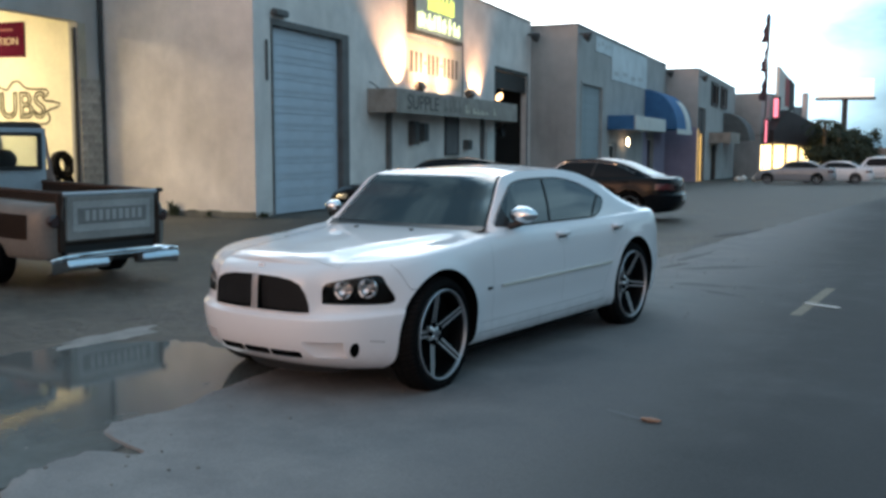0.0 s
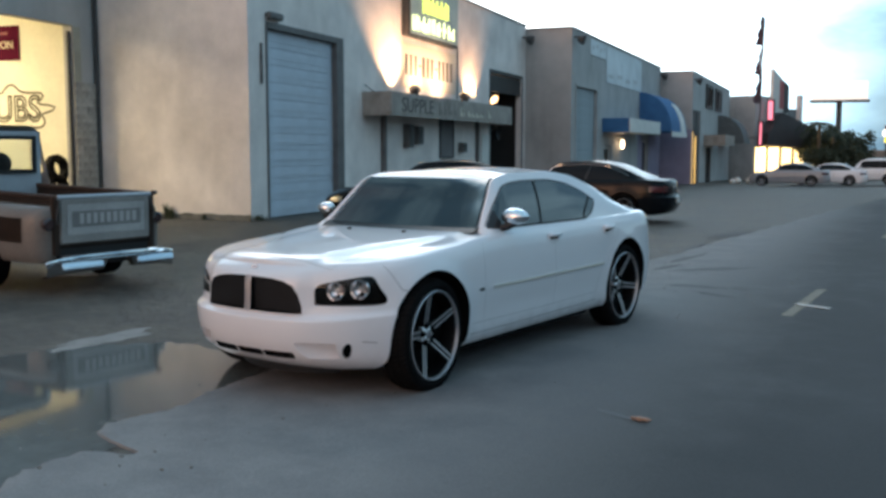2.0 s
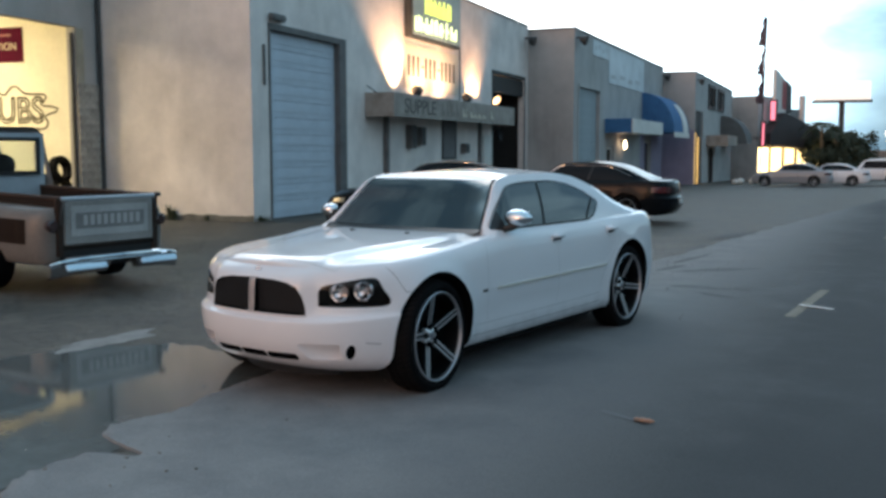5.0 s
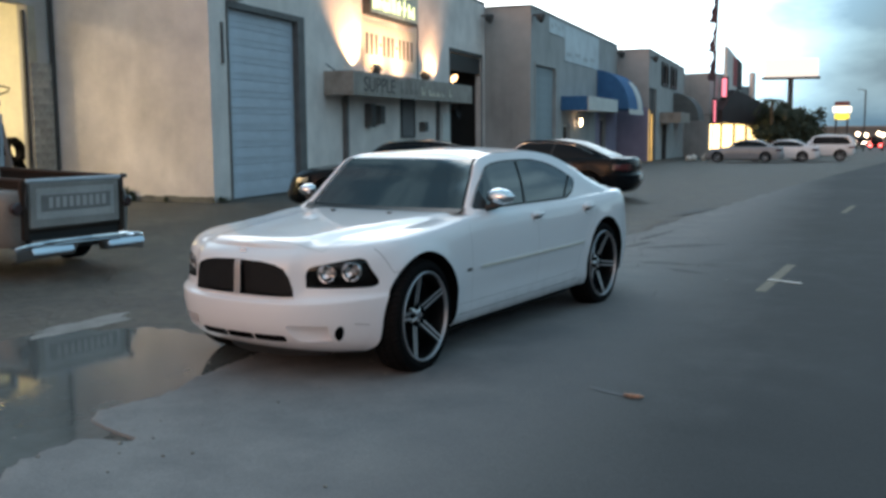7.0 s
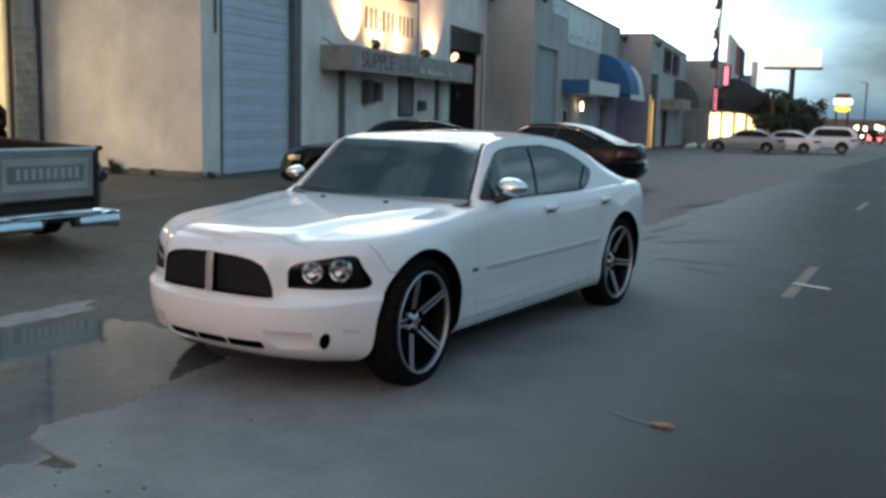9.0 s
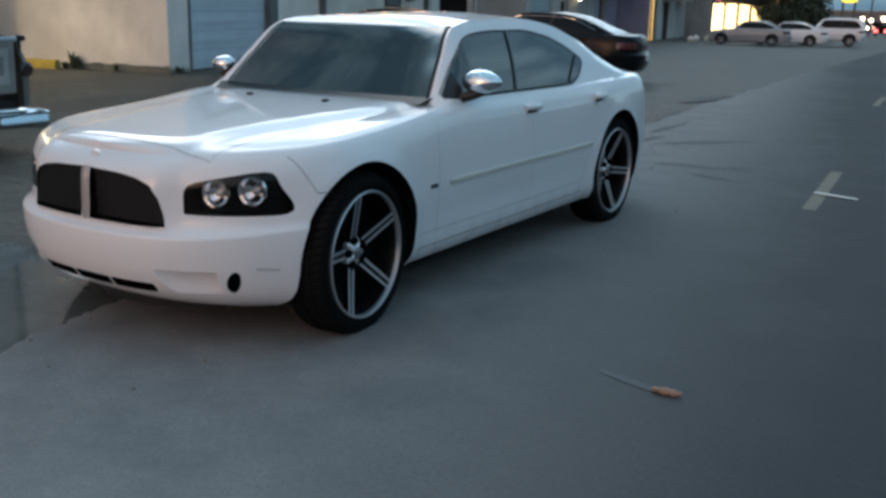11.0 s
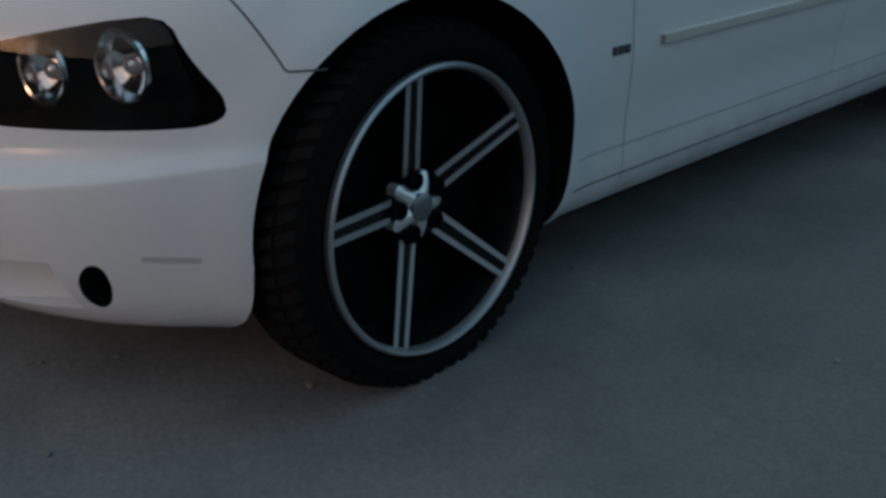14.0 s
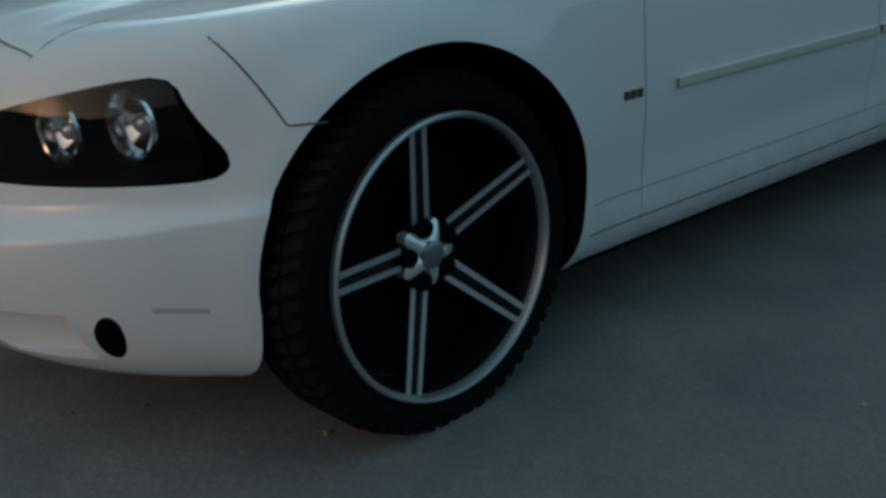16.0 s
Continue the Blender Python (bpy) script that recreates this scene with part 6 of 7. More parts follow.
    # hidden blocks behind the sills, added to deepen the shade under the car
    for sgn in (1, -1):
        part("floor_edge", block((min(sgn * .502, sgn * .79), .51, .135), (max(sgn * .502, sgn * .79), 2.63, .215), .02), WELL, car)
    bm = bmesh.new()
    rows = [[(x, -.56 + .30 * abs(x / .58) ** 2.2 + dy, z) for dy, z in ((0, .175), (.012, .105), (.05, .105), (.06, .175))] for x in [-.44 + .88 * i / 30 for i in range(31)]]
    grid_mesh(bm, rows)
    bmesh.ops.recalc_face_normals(bm, faces=bm.faces)
    part("air_dam", bm, BLACK, car, "black plastic air dam under the bumper")
    add_wheels(S, car, (101, 64), rim=0.304, steer=4.0, lift=-0.044, width=0.226)
    return car


white_sedan()
# ---------------------------------------------------------------- the other vehicles
PARKED_GLASS = plain("dark_parked_glass", (0.006, 0.008, 0.010), 0.12, spec=0.15)


class Saloon(Shape):
    """A plainer saloon, for the cars parked further off."""
    yf, yr, hw = -0.86, 3.95, 0.90
    rear_axle, wheel_r, arch_r, arch_z = 2.86, 0.325, 0.37, 0.34
    front_axle = 0.0
    nose = fair([0, .1, .3, .5, .8, .93, 1.0], [.16, .05, .0, .02, .07, .12, .26])
    shoulder = fair([-.8, -.3, .4, .8, 2.4, 3.2, 4.0], [.72, .82, .90, .95, .97, .99, .95])
    centre = fair([-.8, -.3, .2, .9, 1.2, 3.1, 3.4, 4.0], [.74, .86, .92, .96, .96, .97, 1.0, .99])
    snout, haunch, hood_raise = 0.0, 0.0, 0.0
    rail = [(.75, .62, .955), (.67, .95, 1.19), (.60, 1.25, 1.36), (.57, 1.6, 1.40), (.565, 2.0, 1.40), (.58, 2.4, 1.355), (.63, 2.75, 1.25), (.69, 3.1, 1.10), (.74, 3.4, .985)]
    ridge = [(.75, .94), (1.08, 1.17), (1.4, 1.365), (1.65, 1.415), (2.0, 1.43), (2.4, 1.395), (2.75, 1.29), (3.1, 1.12), (3.4, .985)]
    belt_x, belt_z = .835, .965


class Wagon(Saloon):
    yr, hw, wheel_r, arch_r, arch_z, rear_axle = 3.75, 0.94, 0.37, 0.42, 0.40, 2.75
    low = fair([-.8, 0, 4.0], [.33, .36, .38])
    shoulder = fair([-.8, -.3, .4, .8, 2.4, 3.2, 4.0], [.93, 1.02, 1.08, 1.11, 1.12, 1.12, 1.10])
    centre = fair([-.8, -.3, .2, .9, 1.2, 3.1, 3.4, 4.0], [.96, 1.08, 1.12, 1.14, 1.14, 1.14, 1.14, 1.12])
    rail = [(.80, .60, 1.11), (.76, .85, 1.38), (.70, 1.15, 1.66), (.68, 1.5, 1.72), (.68, 2.0, 1.74), (.68, 2.6, 1.73), (.68, 3.2, 1.70), (.70, 3.5, 1.50), (.78, 3.68, 1.12)]
    ridge = [(.72, 1.10), (1.0, 1.38), (1.28, 1.68), (1.5, 1.75), (2.0, 1.77), (2.6, 1.76), (3.3, 1.73), (3.62, 1.5), (3.74, 1.12)]
    belt_x, belt_z = .885, 1.10


def parked_car(S, name, label, at, paint, window, wheels, lamp_glow=None, detail=True, group=""):
    """window: (y0, y1, low, y of the top front, y of the top rear, high)."""
    car = thing(name, label, "car", at, group=group)
    shell = lower_body(S, 0.45)
    tree = BVHTree.FromBMesh(shell)
    cabin = Cabin(S, 33)
    cab_bm = cabin.mesh()
    cab_tree = BVHTree.FromBMesh(cab_bm)
    cut = bmesh.new()
    arch_cutter(S, cut)
    mesh = cut_away(shell, cut, [paint, BLACK])
    smooth(mesh, 35)
    new("body", mesh).parent = car
    part("roof", cab_bm, paint, car, sharp=40)
    y0, y1, low, ya, yb, high = window
    top = fair([y0, ya, (ya + yb) / 2, yb, y1], [low + .01, high - .01, high, high - .03, low + .09])
    chrome_trim = lamp_glow is None and detail
    for sgn in (1, -1):
        ys = [y0 + (y1 - y0) * i / 24 for i in range(25)]
        bm = pane(cab_tree, ys, lambda y: low + (.06 * step(y1 - .18, y1, y)), top, lambda t, y, z, lift: on_side(t, y, z, sgn, lift), 6, .004)
        part("side_window", bm, PARKED_GLASS, car, "dark side window")
        bm = seam(bmesh.new(), [on_side(cab_tree, y, top(y) + .005, sgn, .006) for y in ys], .022, (sgn, 0, 0))
        part("window_trim", bm, CHROME if chrome_trim else BLACK, car)
        ym = (y0 + y1) / 2 + .05
        part("door_pillar", seam(bmesh.new(), [on_side(cab_tree, ym + .1 * i / 6, low + (high - low) * i / 6, sgn, .007) for i in range(7)], .05, (sgn, 0, 0)), BLACK, car)
        for y in (ym - 1.0, ym, ym + .95):
            part("panel_gap", seam(bmesh.new(), [on_side(tree, y, S.low(y) + .12 + (S.shoulder(y) - S.low(y) - .17) * i / 10, sgn, .0015) for i in range(11)], .006, (sgn, 0, 0)), BLACK, car)
        for y in (ym - .08, ym + .82):
            c = on_side(tree, y, S.shoulder(y) - .10, sgn, 0)
            part("door_handle", tube(bmesh.new(), [(c.x, c.y - .09, c.z), (c.x + sgn * .03, c.y, c.z), (c.x, c.y + .09, c.z)], .013, 6), paint, car)
        bm = bmesh.new()
        bmesh.ops.create_uvsphere(bm, u_segments=14, v_segments=9, radius=1.0)
        for v in bm.verts:
            v.co = Vector((sgn * (S.belt_x + .12) + .11 * v.co.x, y0 + .16 + .06 * v.co.y, low + .06 + .06 * v.co.z))
        part("mirror", bm, paint, car)
        xs = [.56 + .02 * i for i in range(12)]
        zf = S.shoulder(-.6) - .16
        bm = pane(tree, xs, lambda x: zf, lambda x: zf + .07 + .1 * (x - .5), lambda t, x, z, lift: on_nose(t, sgn * x, z, lift), 4, .004)
        part("headlamp", bm, lamp_glow or plain("lamp_lens", (0.5, 0.5, 0.48), 0.08, 0.5), car, "pale headlamp")
        zr = S.shoulder(3.7) - .26
        bm = pane(tree, [S.yr - .50 + .03 * i for i in range(14)], lambda y: zr, lambda y: zr + .13, lambda t, y, z, lift: on_side(t, y, z, sgn, lift), 4, .004)
        part("tail_lamp", bm, plain("red_tail_lens", (0.08, 0.012, 0.014), 0.12, coat=1.0), car, "red tail lamp")
    for nm, u0, u1 in (("windscreen", .04, .235), ("rear_window", .70, .95)):
        bm = bmesh.new()
        grid_mesh(bm, [[cabin.top(u0 + (u1 - u0) * i / 10, .9 * (j / 8 - 1)) + Vector((0, -.004 if u0 < .5 else .004, .006)) for j in range(17)] for i in range(11)])
        bmesh.ops.recalc_face_normals(bm, faces=bm.faces)
        part(nm, bm, PARKED_GLASS, car, "dark " + nm.replace("_", " "))
    z = S.low(-.7) + .16
    bm = pane(tree, [-.42 + .07 * i for i in range(13)], lambda x: z, lambda x: z + .12, lambda t, x, zz, lift: on_nose(t, x, zz, lift), 3, .004)
    part("grille", bm, BLACK, car)
    bm = bmesh.new()
    p = tree.ray_cast(Vector((0, 6.0, S.low(3.8) + .30)), Vector((0, -1, 0)))[0]
    part("plate", block((-.16, p.y - .01, p.z - .05), (.16, p.y + .012, p.z + .07), .004), WHITE_PAINT, car, "plain pale number plate")
    part("underbody", block((-.6, -.5, S.low(1) - .04), (.6, S.yr - .4, S.low(1) + .02)), BLACK, car)
    add_wheels(S, car, (20, 50), rim=S.wheel_r * .70, spokes=True, tread=False, mats=wheels, inset=.02)
    return car


def heading(x, y, z, nx, ny):
    """A pose with the nose along (nx, ny) and the middle of the wheelbase at x, y."""
    turn = math.degrees(math.atan2(nx, -ny))
    return pose(x, y, z, 0, 0, turn) @ pose(0, -1.43, 0)


ALLOY = (plain("silver_alloy", (0.35, 0.35, 0.36), 0.35, 0.8), POLISHED)
DARK_ALLOY = (plain("dark_alloy", (0.05, 0.05, 0.05), 0.4, 0.5), plain("dull_alloy", (0.16, 0.16, 0.16), 0.4, 0.8))
parked_car(Saloon, "saloon", "black four-door saloon with chrome window trim, parked", heading(-6.42, 16.25, ground_z(16), -.98, -.18), CAR_BLACK, (.80, 2.95, .985, 1.28, 2.35, 1.325), DARK_ALLOY, group="parked cars")
parked_car(Saloon, "saloon", "black saloon parked by the roller door, headlamps catching light", heading(-7.35, 11.5, ground_z(11), -.79, -.62), CAR_BLACK, (.80, 2.95, .985, 1.28, 2.35, 1.325), DARK_ALLOY, lamp_glow=plain("dim_lamp", (0.45, 0.40, 0.30), 0.25, 0.3), group="parked cars")
parked_car(Saloon, "saloon", "silver four-door saloon parked outside the far shops", heading(-12.6, 56.6, ground_z(56.6), -.96, -.20), CAR_SILVER, (.80, 2.95, .985, 1.28, 2.35, 1.325), ALLOY, group="parked cars")
parked_car(Saloon, "saloon", "white four-door saloon parked outside the far shops", heading(-11.2, 60.2, ground_z(60), -.96, -.20), CAR_WHITE, (.80, 2.95, .985, 1.28, 2.35, 1.325), ALLOY, group="parked cars")
parked_car(Wagon, "off_roader", "white sport utility car parked beside the street", heading(-9.6, 64.5, ground_z(64.5), -.96, -.20), CAR_WHITE, (.85, 3.4, 1.13, 1.2, 3.1, 1.62), ALLOY, group="parked cars")


# ---- the old pickup
def pickup():
    TRUCK = material("faded_brown_truck_paint", (0.042, 0.023, 0.015), 0.5, big=2.0, fine=30, vary=0.45, bump=0.05, spec=0.3)
    CREAM = material("faded_grey_truck_paint", (0.17, 0.155, 0.14), 0.36, big=2.0, fine=30, vary=0.25, bump=0.05)
    PALE_BLUE = material("pale_blue_cab_paint", (0.40, 0.46, 0.50), 0.35, big=1.5, vary=0.15, bump=0.03)
    truck = thing("pickup_truck", "old brown and cream stepside pickup with chrome rear bumper", "truck", pose(-6.15, 1.85, -0.045, 0, 0, -89.6) @ pose(0, 0, 0.02, -1.4))
    # local: tail at +y, nose to -y, the rear axle at y = 0
    y1, y0, w, zf, zt = 1.02, -1.33, .62, .565, 1.085
    bm = bmesh.new()
    box(bm, (-w, y0, zf - .05), (w, y1, zf), .004)
    # bed floor and sides are a darker brown than the rails
    bed_paint = material("dark_worn_bed_steel", (0.022, 0.015, 0.011), 0.75, big=3.0, fine=30, vary=0.5, bump=0.1, spec=0.2)
    part("bed_floor", bm, bed_paint, truck)
    for sgn in (1, -1):
        x = sgn * w
        part("bed_side", block((min(x, x + sgn * .035), y0, zf), (max(x, x + sgn * .035), y1, zt), .006), bed_paint, truck)
        part("bed_rail", tube(bmesh.new(), [(x + sgn * .02, y0, zt + .012), (x + sgn * .02, y1, zt + .012)], .030, 10), TRUCK, truck)
        part("corner_post", block((min(x - sgn * .01, x + sgn * .075), y1 - .06, zf - .12), (max(x - sgn * .01, x + sgn * .075), y1 + .006, zt + .02), .012), TRUCK, truck)
        # the long boxed wing beside the bed, rounded at its tail
        def outer(y):
            return .285 * max(0.0, 1 - abs(y / 1.0) ** 5) ** .45

        def arch(y):
            return .30 + max(0.0, .43 ** 2 - (y + .15) ** 2) ** .5

        bm = bmesh.new()
        rows = []
        for i in range(41):
            a = math.cos(math.pi * i / 40)
            yy = math.copysign(abs(a) ** .6, a)
            e = outer(yy)
            row = []
            for b in range(9):
                s, c = math.sin(math.pi * b / 16) ** .62, math.cos(math.pi * b / 16) ** .62
                row.append((x + sgn * (.03 + e * s), yy * (.93 + .07 * s), .72 + .28 * c))
            for z, tuck in ((.62, 1.0), (.52, .985), (.44, .95), (.39, .90), (.36, .82)):
                row.append((x + sgn * (.03 + e * tuck), yy * (.90 + .10 * tuck), max(z, min(.71, arch(yy)))))
            rows.append(row)
        grid_mesh(bm, rows)
        bmesh.ops.recalc_face_normals(bm, faces=bm.faces)
        part("rear_wing", bm, CREAM, truck, "rounded rear wing")
        rows = []
        for i in range(17):
            yy = -.86 + 1.60 * i / 16
            lo = max(.585, arch(yy) + .05)
            rows.append([(x + sgn * (.036 + outer(yy) * (1.0 if z < .75 else .985)), yy, z) for z in (lo, lo + (.865 - lo) * .5, .865)])
        bm = bmesh.new()
        grid_mesh(bm, rows)
        bmesh.ops.solidify(bm, geom=bm.faces[:], thickness=.003)
        bmesh.ops.recalc_face_normals(bm, faces=bm.faces)
        part("wing_patch", bm, TRUCK, truck, "brown primer patch on the wing")
        bm = bmesh.new()
        lathe(bm, [(-.04, .001), (-.04, .065), (.02, .072), (.035, .05), (.035, .001)], 16, "y")
        part("tail_lamp", bm, plain("dark_red_lens", (0.035, 0.010, 0.010), 0.2, coat=1.0), truck, "round tail lamp", at=pose(x + sgn * .125, y1 - .02, .80))
        part("tailgate_chain", tube(bmesh.new(), [(x, y1 + .01, zt - .02), (x + sgn * .05, y1 + .03, .9), (x + sgn * .04, y1 + .03, .80)], .012, 6), DARK_FRAME, truck)
    part("latch_knob", lathe(bmesh.new(), [(-.03, .001), (-.03, .026), (.03, .030), (.03, .001)], 12, "x"), BLACK, truck, at=pose(-w - .085, y1 - .01, zt + .02))
    gate = part("tailgate", block((-w + .012, y1 - .03, zf + .01), (w - .012, y1 + .02, zt), .012), material("grey_tailgate_paint", (0.27, 0.26, 0.245), 0.5, vary=0.35), truck, "dull grey tailgate")
    part("gate_top", tube(bmesh.new(), [(-w - .02, y1 - .005, zt + .012), (w + .02, y1 - .005, zt + .012)], .026, 10), PALE_BLUE, gate)
    part("gate_panel", block((-w + .09, y1 + .018, zf + .10), (w - .09, y1 + .026, zt - .07), .006), material("dull_gate_panel", (0.40, 0.395, 0.385), 0.5, vary=0.3), gate)
    part("name_band", block((-w + .15, y1 + .027, zf + .19), (w - .15, y1 + .032, zt - .15), .004), material("grey_name_band", (0.21, 0.205, 0.20), 0.5, vary=0.3), gate)
    pale = plain("pale_bars", (0.44, 0.43, 0.42), 0.5)
    for i in range(9):
        x = -.40 + .80 * i / 8.9
        part("name_bar", block((x, y1 + .033, zf + .225), (x + .055, y1 + .037, zf + .345), .002), pale, gate)
    part("rear_apron", block((-w, y1 - .05, zf - .14), (w, y1 - .02, zf - .004)), BLACK, truck)
    # the stepped chrome bumper
    bumper = new("rear_bumper")
    bumper.parent = truck
    bm = bmesh.new()
    rows = []
    for i in range(33):
        x = -.87 + 1.74 * i / 32
        bow, fall = -.13 * (abs(x) / .87) ** 3, .06 * (abs(x) / .87) ** 4
        dip = .115 * (1 - step(.17, .22, abs(x)))
        rows.append([(x, yy + bow, z - fall) for yy, z in ((y1 + .12, .445), (y1 + .235, .435), (y1 + .262, .405), (y1 + .250, .290 + dip), (y1 + .235, .272 + dip), (y1 + .14, .265 + dip))])
    grid_mesh(bm, rows)
    bmesh.ops.recalc_face_normals(bm, faces=bm.faces)
    part("bar", bm, BUMPER_STEEL, bumper, "chromed bumper bar", sharp=25)
    part("tread_plate", block((-.66, y1 + .10, .436), (.66, y1 + .19, .447)), material("worn_step", (0.30, 0.32, 0.34), 0.4, 0.6), bumper)
    for sgn in (1, -1):
        bm = block((-.265, -.012, -.036), (.265, .012, .036), .010)
        part("step_panel", bm, CHROME, bumper, "bright chromed panel on the bumper", at=pose(sgn * .50, y1 + .258, .352, 26))
        bm = tube(bmesh.new(), [(sgn * .87, y1 + .115, .377), (sgn * .83, y1 + .14, .393), (sgn * .72, y1 + .185, .420), (sgn * .50, y1 + .222, .438), (sgn * .003, y1 + .242, .444)], .021, 8)
        part("top_edge", bm, CHROME, bumper)
    # cab
    cab = new("cab")
    cab.parent = truck
    yb = y0 - .03
    bm = bmesh.new()
    prof = [(.30, .80), (.62, .84), (1.00, .85), (1.15, .84), (1.26, .81), (1.58, .745), (1.76, .71), (1.86, .65), (1.90, .54)]
    length = 1.45
    ring_rows = []
    for yy, k in ((yb, 1.0), (yb - .1, 1.005), (yb - .6, 1.01), (yb - length + .35, 1.0), (yb - length, .995)):
        left = [(x * k, yy, z) for z, x in prof]
        ring_rows.append(left + [(-x, y, z) for x, y, z in reversed(left)])
    grid_mesh(bm, ring_rows)
    holes = [f for f in bm.faces if 1.26 < f.calc_center_median().z < 1.76 and abs(f.calc_center_median().x) > .6 and yb - length + .2 < f.calc_center_median().y < yb - .08]
    bmesh.ops.delete(bm, geom=holes, context="FACES_ONLY")
    bmesh.ops.recalc_face_normals(bm, faces=bm.faces)
    part("cab_shell", bm, PALE_BLUE, cab, sharp=30)
    part("back_panel", wall_with_holes(1.44, 0.30, 1.82, .03, [(.12, 1.30, 1.32, 1.72)]), PALE_BLUE, cab, at=pose(-.72, yb - .04, 0), smoothly=False)
    part("window_seal", wall_with_holes(1.28, 1.26, 1.76, .02, [(.05, 1.31, 1.23, 1.71)]), BLACK, cab, at=pose(-.64, yb + .004, 0), smoothly=False)
    part("rear_pane", block((-.60, yb - .02, 1.30), (.60, yb - .015, 1.72)), clear_glass("cab_glass", (0.8, 0.85, 0.85)), cab).visible_shadow = False
    part("seat_back", block((-.66, yb - .45, .6), (.66, yb - .22, 1.30), .06), material("brown_seat", (0.10, 0.05, 0.03), 0.7), cab)
    for x in (-.32, .34):
        bm = bmesh.new()
        bmesh.ops.create_uvsphere(bm, u_segments=16, v_segments=10, radius=1.0)
        for v in bm.verts:
            v.co = Vector((x + .17 * v.co.x, yb - .33 + .08 * v.co.y, 1.38 + .15 * v.co.z))
        part("headrest", bm, BLACK, cab)
    part("steering_wheel", lathe(bmesh.new(), [(math.cos(w_) * .014, .19 + math.sin(w_) * .014) for w_ in [2 * math.pi * i / 8 for i in range(8)]], 24, "y", True), BLACK, cab, at=pose(.34, yb - .95, 1.35, 25))
    # bonnet and the front, hidden from most sides
    bm = block((-.82, yb - length - 1.25, .42), (.82, yb - length + .02, 1.14), .09)
    part("bonnet", bm, TRUCK, truck)
    part("chassis", block((-.45, yb - length - 1.0, .30), (.45, y1 - .02, .42)), BLACK, truck)
    for x, y in ((.80, -.15), (-.80, -.15), (.72, yb - length - .45), (-.72, yb - length - .45)):
        wheel(truck, "wheel", pose(x, y, .32 + .0244 * y, 0, 0, 0 if x > 0 else 180), 30, r=.34, rim=.20, width=.24, spokes=False, tread=False, mats=(plain("white_steel_wheel", (0.4, 0.4, 0.4), 0.5), CHROME))
    return truck


pickup()
# ---------------------------------------------------------------- the far end of the street
def leaf_cluster(bm, centre, size, count, rng, flat=1.0):
    for _ in range(count):
        d = Vector((rng.gauss(0, 1), rng.gauss(0, 1), rng.gauss(0, 1) * flat)).normalized() * size * rng.uniform(.3, 1.0)
        a = Vector((rng.uniform(-1, 1), rng.uniform(-1, 1), rng.uniform(-1, 1))).normalized() * rng.uniform(.10, .24)
        b = a.cross(Vector((rng.uniform(-1, 1), rng.uniform(-1, 1), rng.uniform(-1, 1)))).normalized() * rng.uniform(.06, .14)
        p = Vector(centre) + d
        bm.faces.new([bm.verts.new(q) for q in (p - a, p + b, p + a, p - b)])


def broad_tree(x, y, height, spread, seed):
    rng = random.Random(seed)
    t = thing("tree", "dark bushy broadleaf tree beside the far shops", "tree", pose(x, y, ground_z(y)), group="far trees")
    bm = bmesh.new()
    tube(bm, [(0, 0, -.2), (.05, .05, height * .25), (.0, .12, height * .5)], .16, 8)
    tips = []
    for i in range(7):
        w = 2 * math.pi * i / 7 + rng.uniform(-.3, .3)
        end = Vector((math.cos(w) * spread * .55, math.sin(w) * spread * .55, height * rng.uniform(.5, .8)))
        tube(bm, [(0, .08, height * .3), tuple(end * .5 + Vector((0, 0, height * .18))), tuple(end)], .06, 6)
        tips.append(end)
    part("trunk", bm, BARK, t)
    bm = bmesh.new()
    for e in tips:
        for _ in range(7):
            leaf_cluster(bm, e + Vector((rng.gauss(0, .35), rng.gauss(0, .35), rng.gauss(0, .25))) * spread * .7, spread * .28, 60, rng)
    for _ in range(14):
        leaf_cluster(bm, (rng.gauss(0, .3) * spread, rng.gauss(0, .3) * spread, height * rng.uniform(.6, .98)), spread * .25, 60, rng)
    part("crown", bm, TREE_LEAF, t, smoothly=False)


def palm(x, y, height, seed):
    rng = random.Random(seed)
    t = thing("palm_tree", "dark palm with drooping fronds beside the far shops", "tree", pose(x, y, ground_z(y)), group="far trees")
    part("trunk", tube(bmesh.new(), [(0, 0, -.2), (.1, 0, height * .5), (.05, .1, height)], .15, 8), BARK, t)
    for i in range(11):
        w, up = 2 * math.pi * i / 11 + rng.uniform(-.2, .2), rng.uniform(.2, 1.0)
        bm = bmesh.new()
        spine = [Vector((math.cos(w) * s * 1.9, math.sin(w) * s * 1.9, height + up * 1.1 * s - 1.5 * s * s)) for s in [j / 8 for j in range(9)]]
        tube(bm, spine, .02, 4)
        for p, q in zip(spine, spine[1:]):
            side = (q - p).cross(Vector((0, 0, 1))).normalized()
            for sgn in (1, -1):
                for f in (0, .5):
                    a = p.lerp(q, f)
                    bm.faces.new([bm.verts.new(v) for v in (a, a + (q - p) * .3, a + side * sgn * .5 + (q - p) * .5 - Vector((0, 0, .22)))])
        part("frond", bm, TREE_LEAF, t, smoothly=False)


for args in ((-18.9, 97.5, 3.8, 2.6, 1), (-18.9, 99.5, 4.7, 2.4, 2), (-19.6, 101.5, 4.6, 2.6, 3), (-21.4, 100.5, 4.4, 2.4, 5), (-17.0, 83.6, 2.8, 1.8, 6), (-15.9, 85.0, 2.8, 1.5, 7)):
    broad_tree(*args)
broad_tree(-18.3, 88.0, 4.7, 2.1, 9)
palm(-17.74, 84.0, 5.0, 11)
palm(-16.9, 85.5, 4.2, 12)


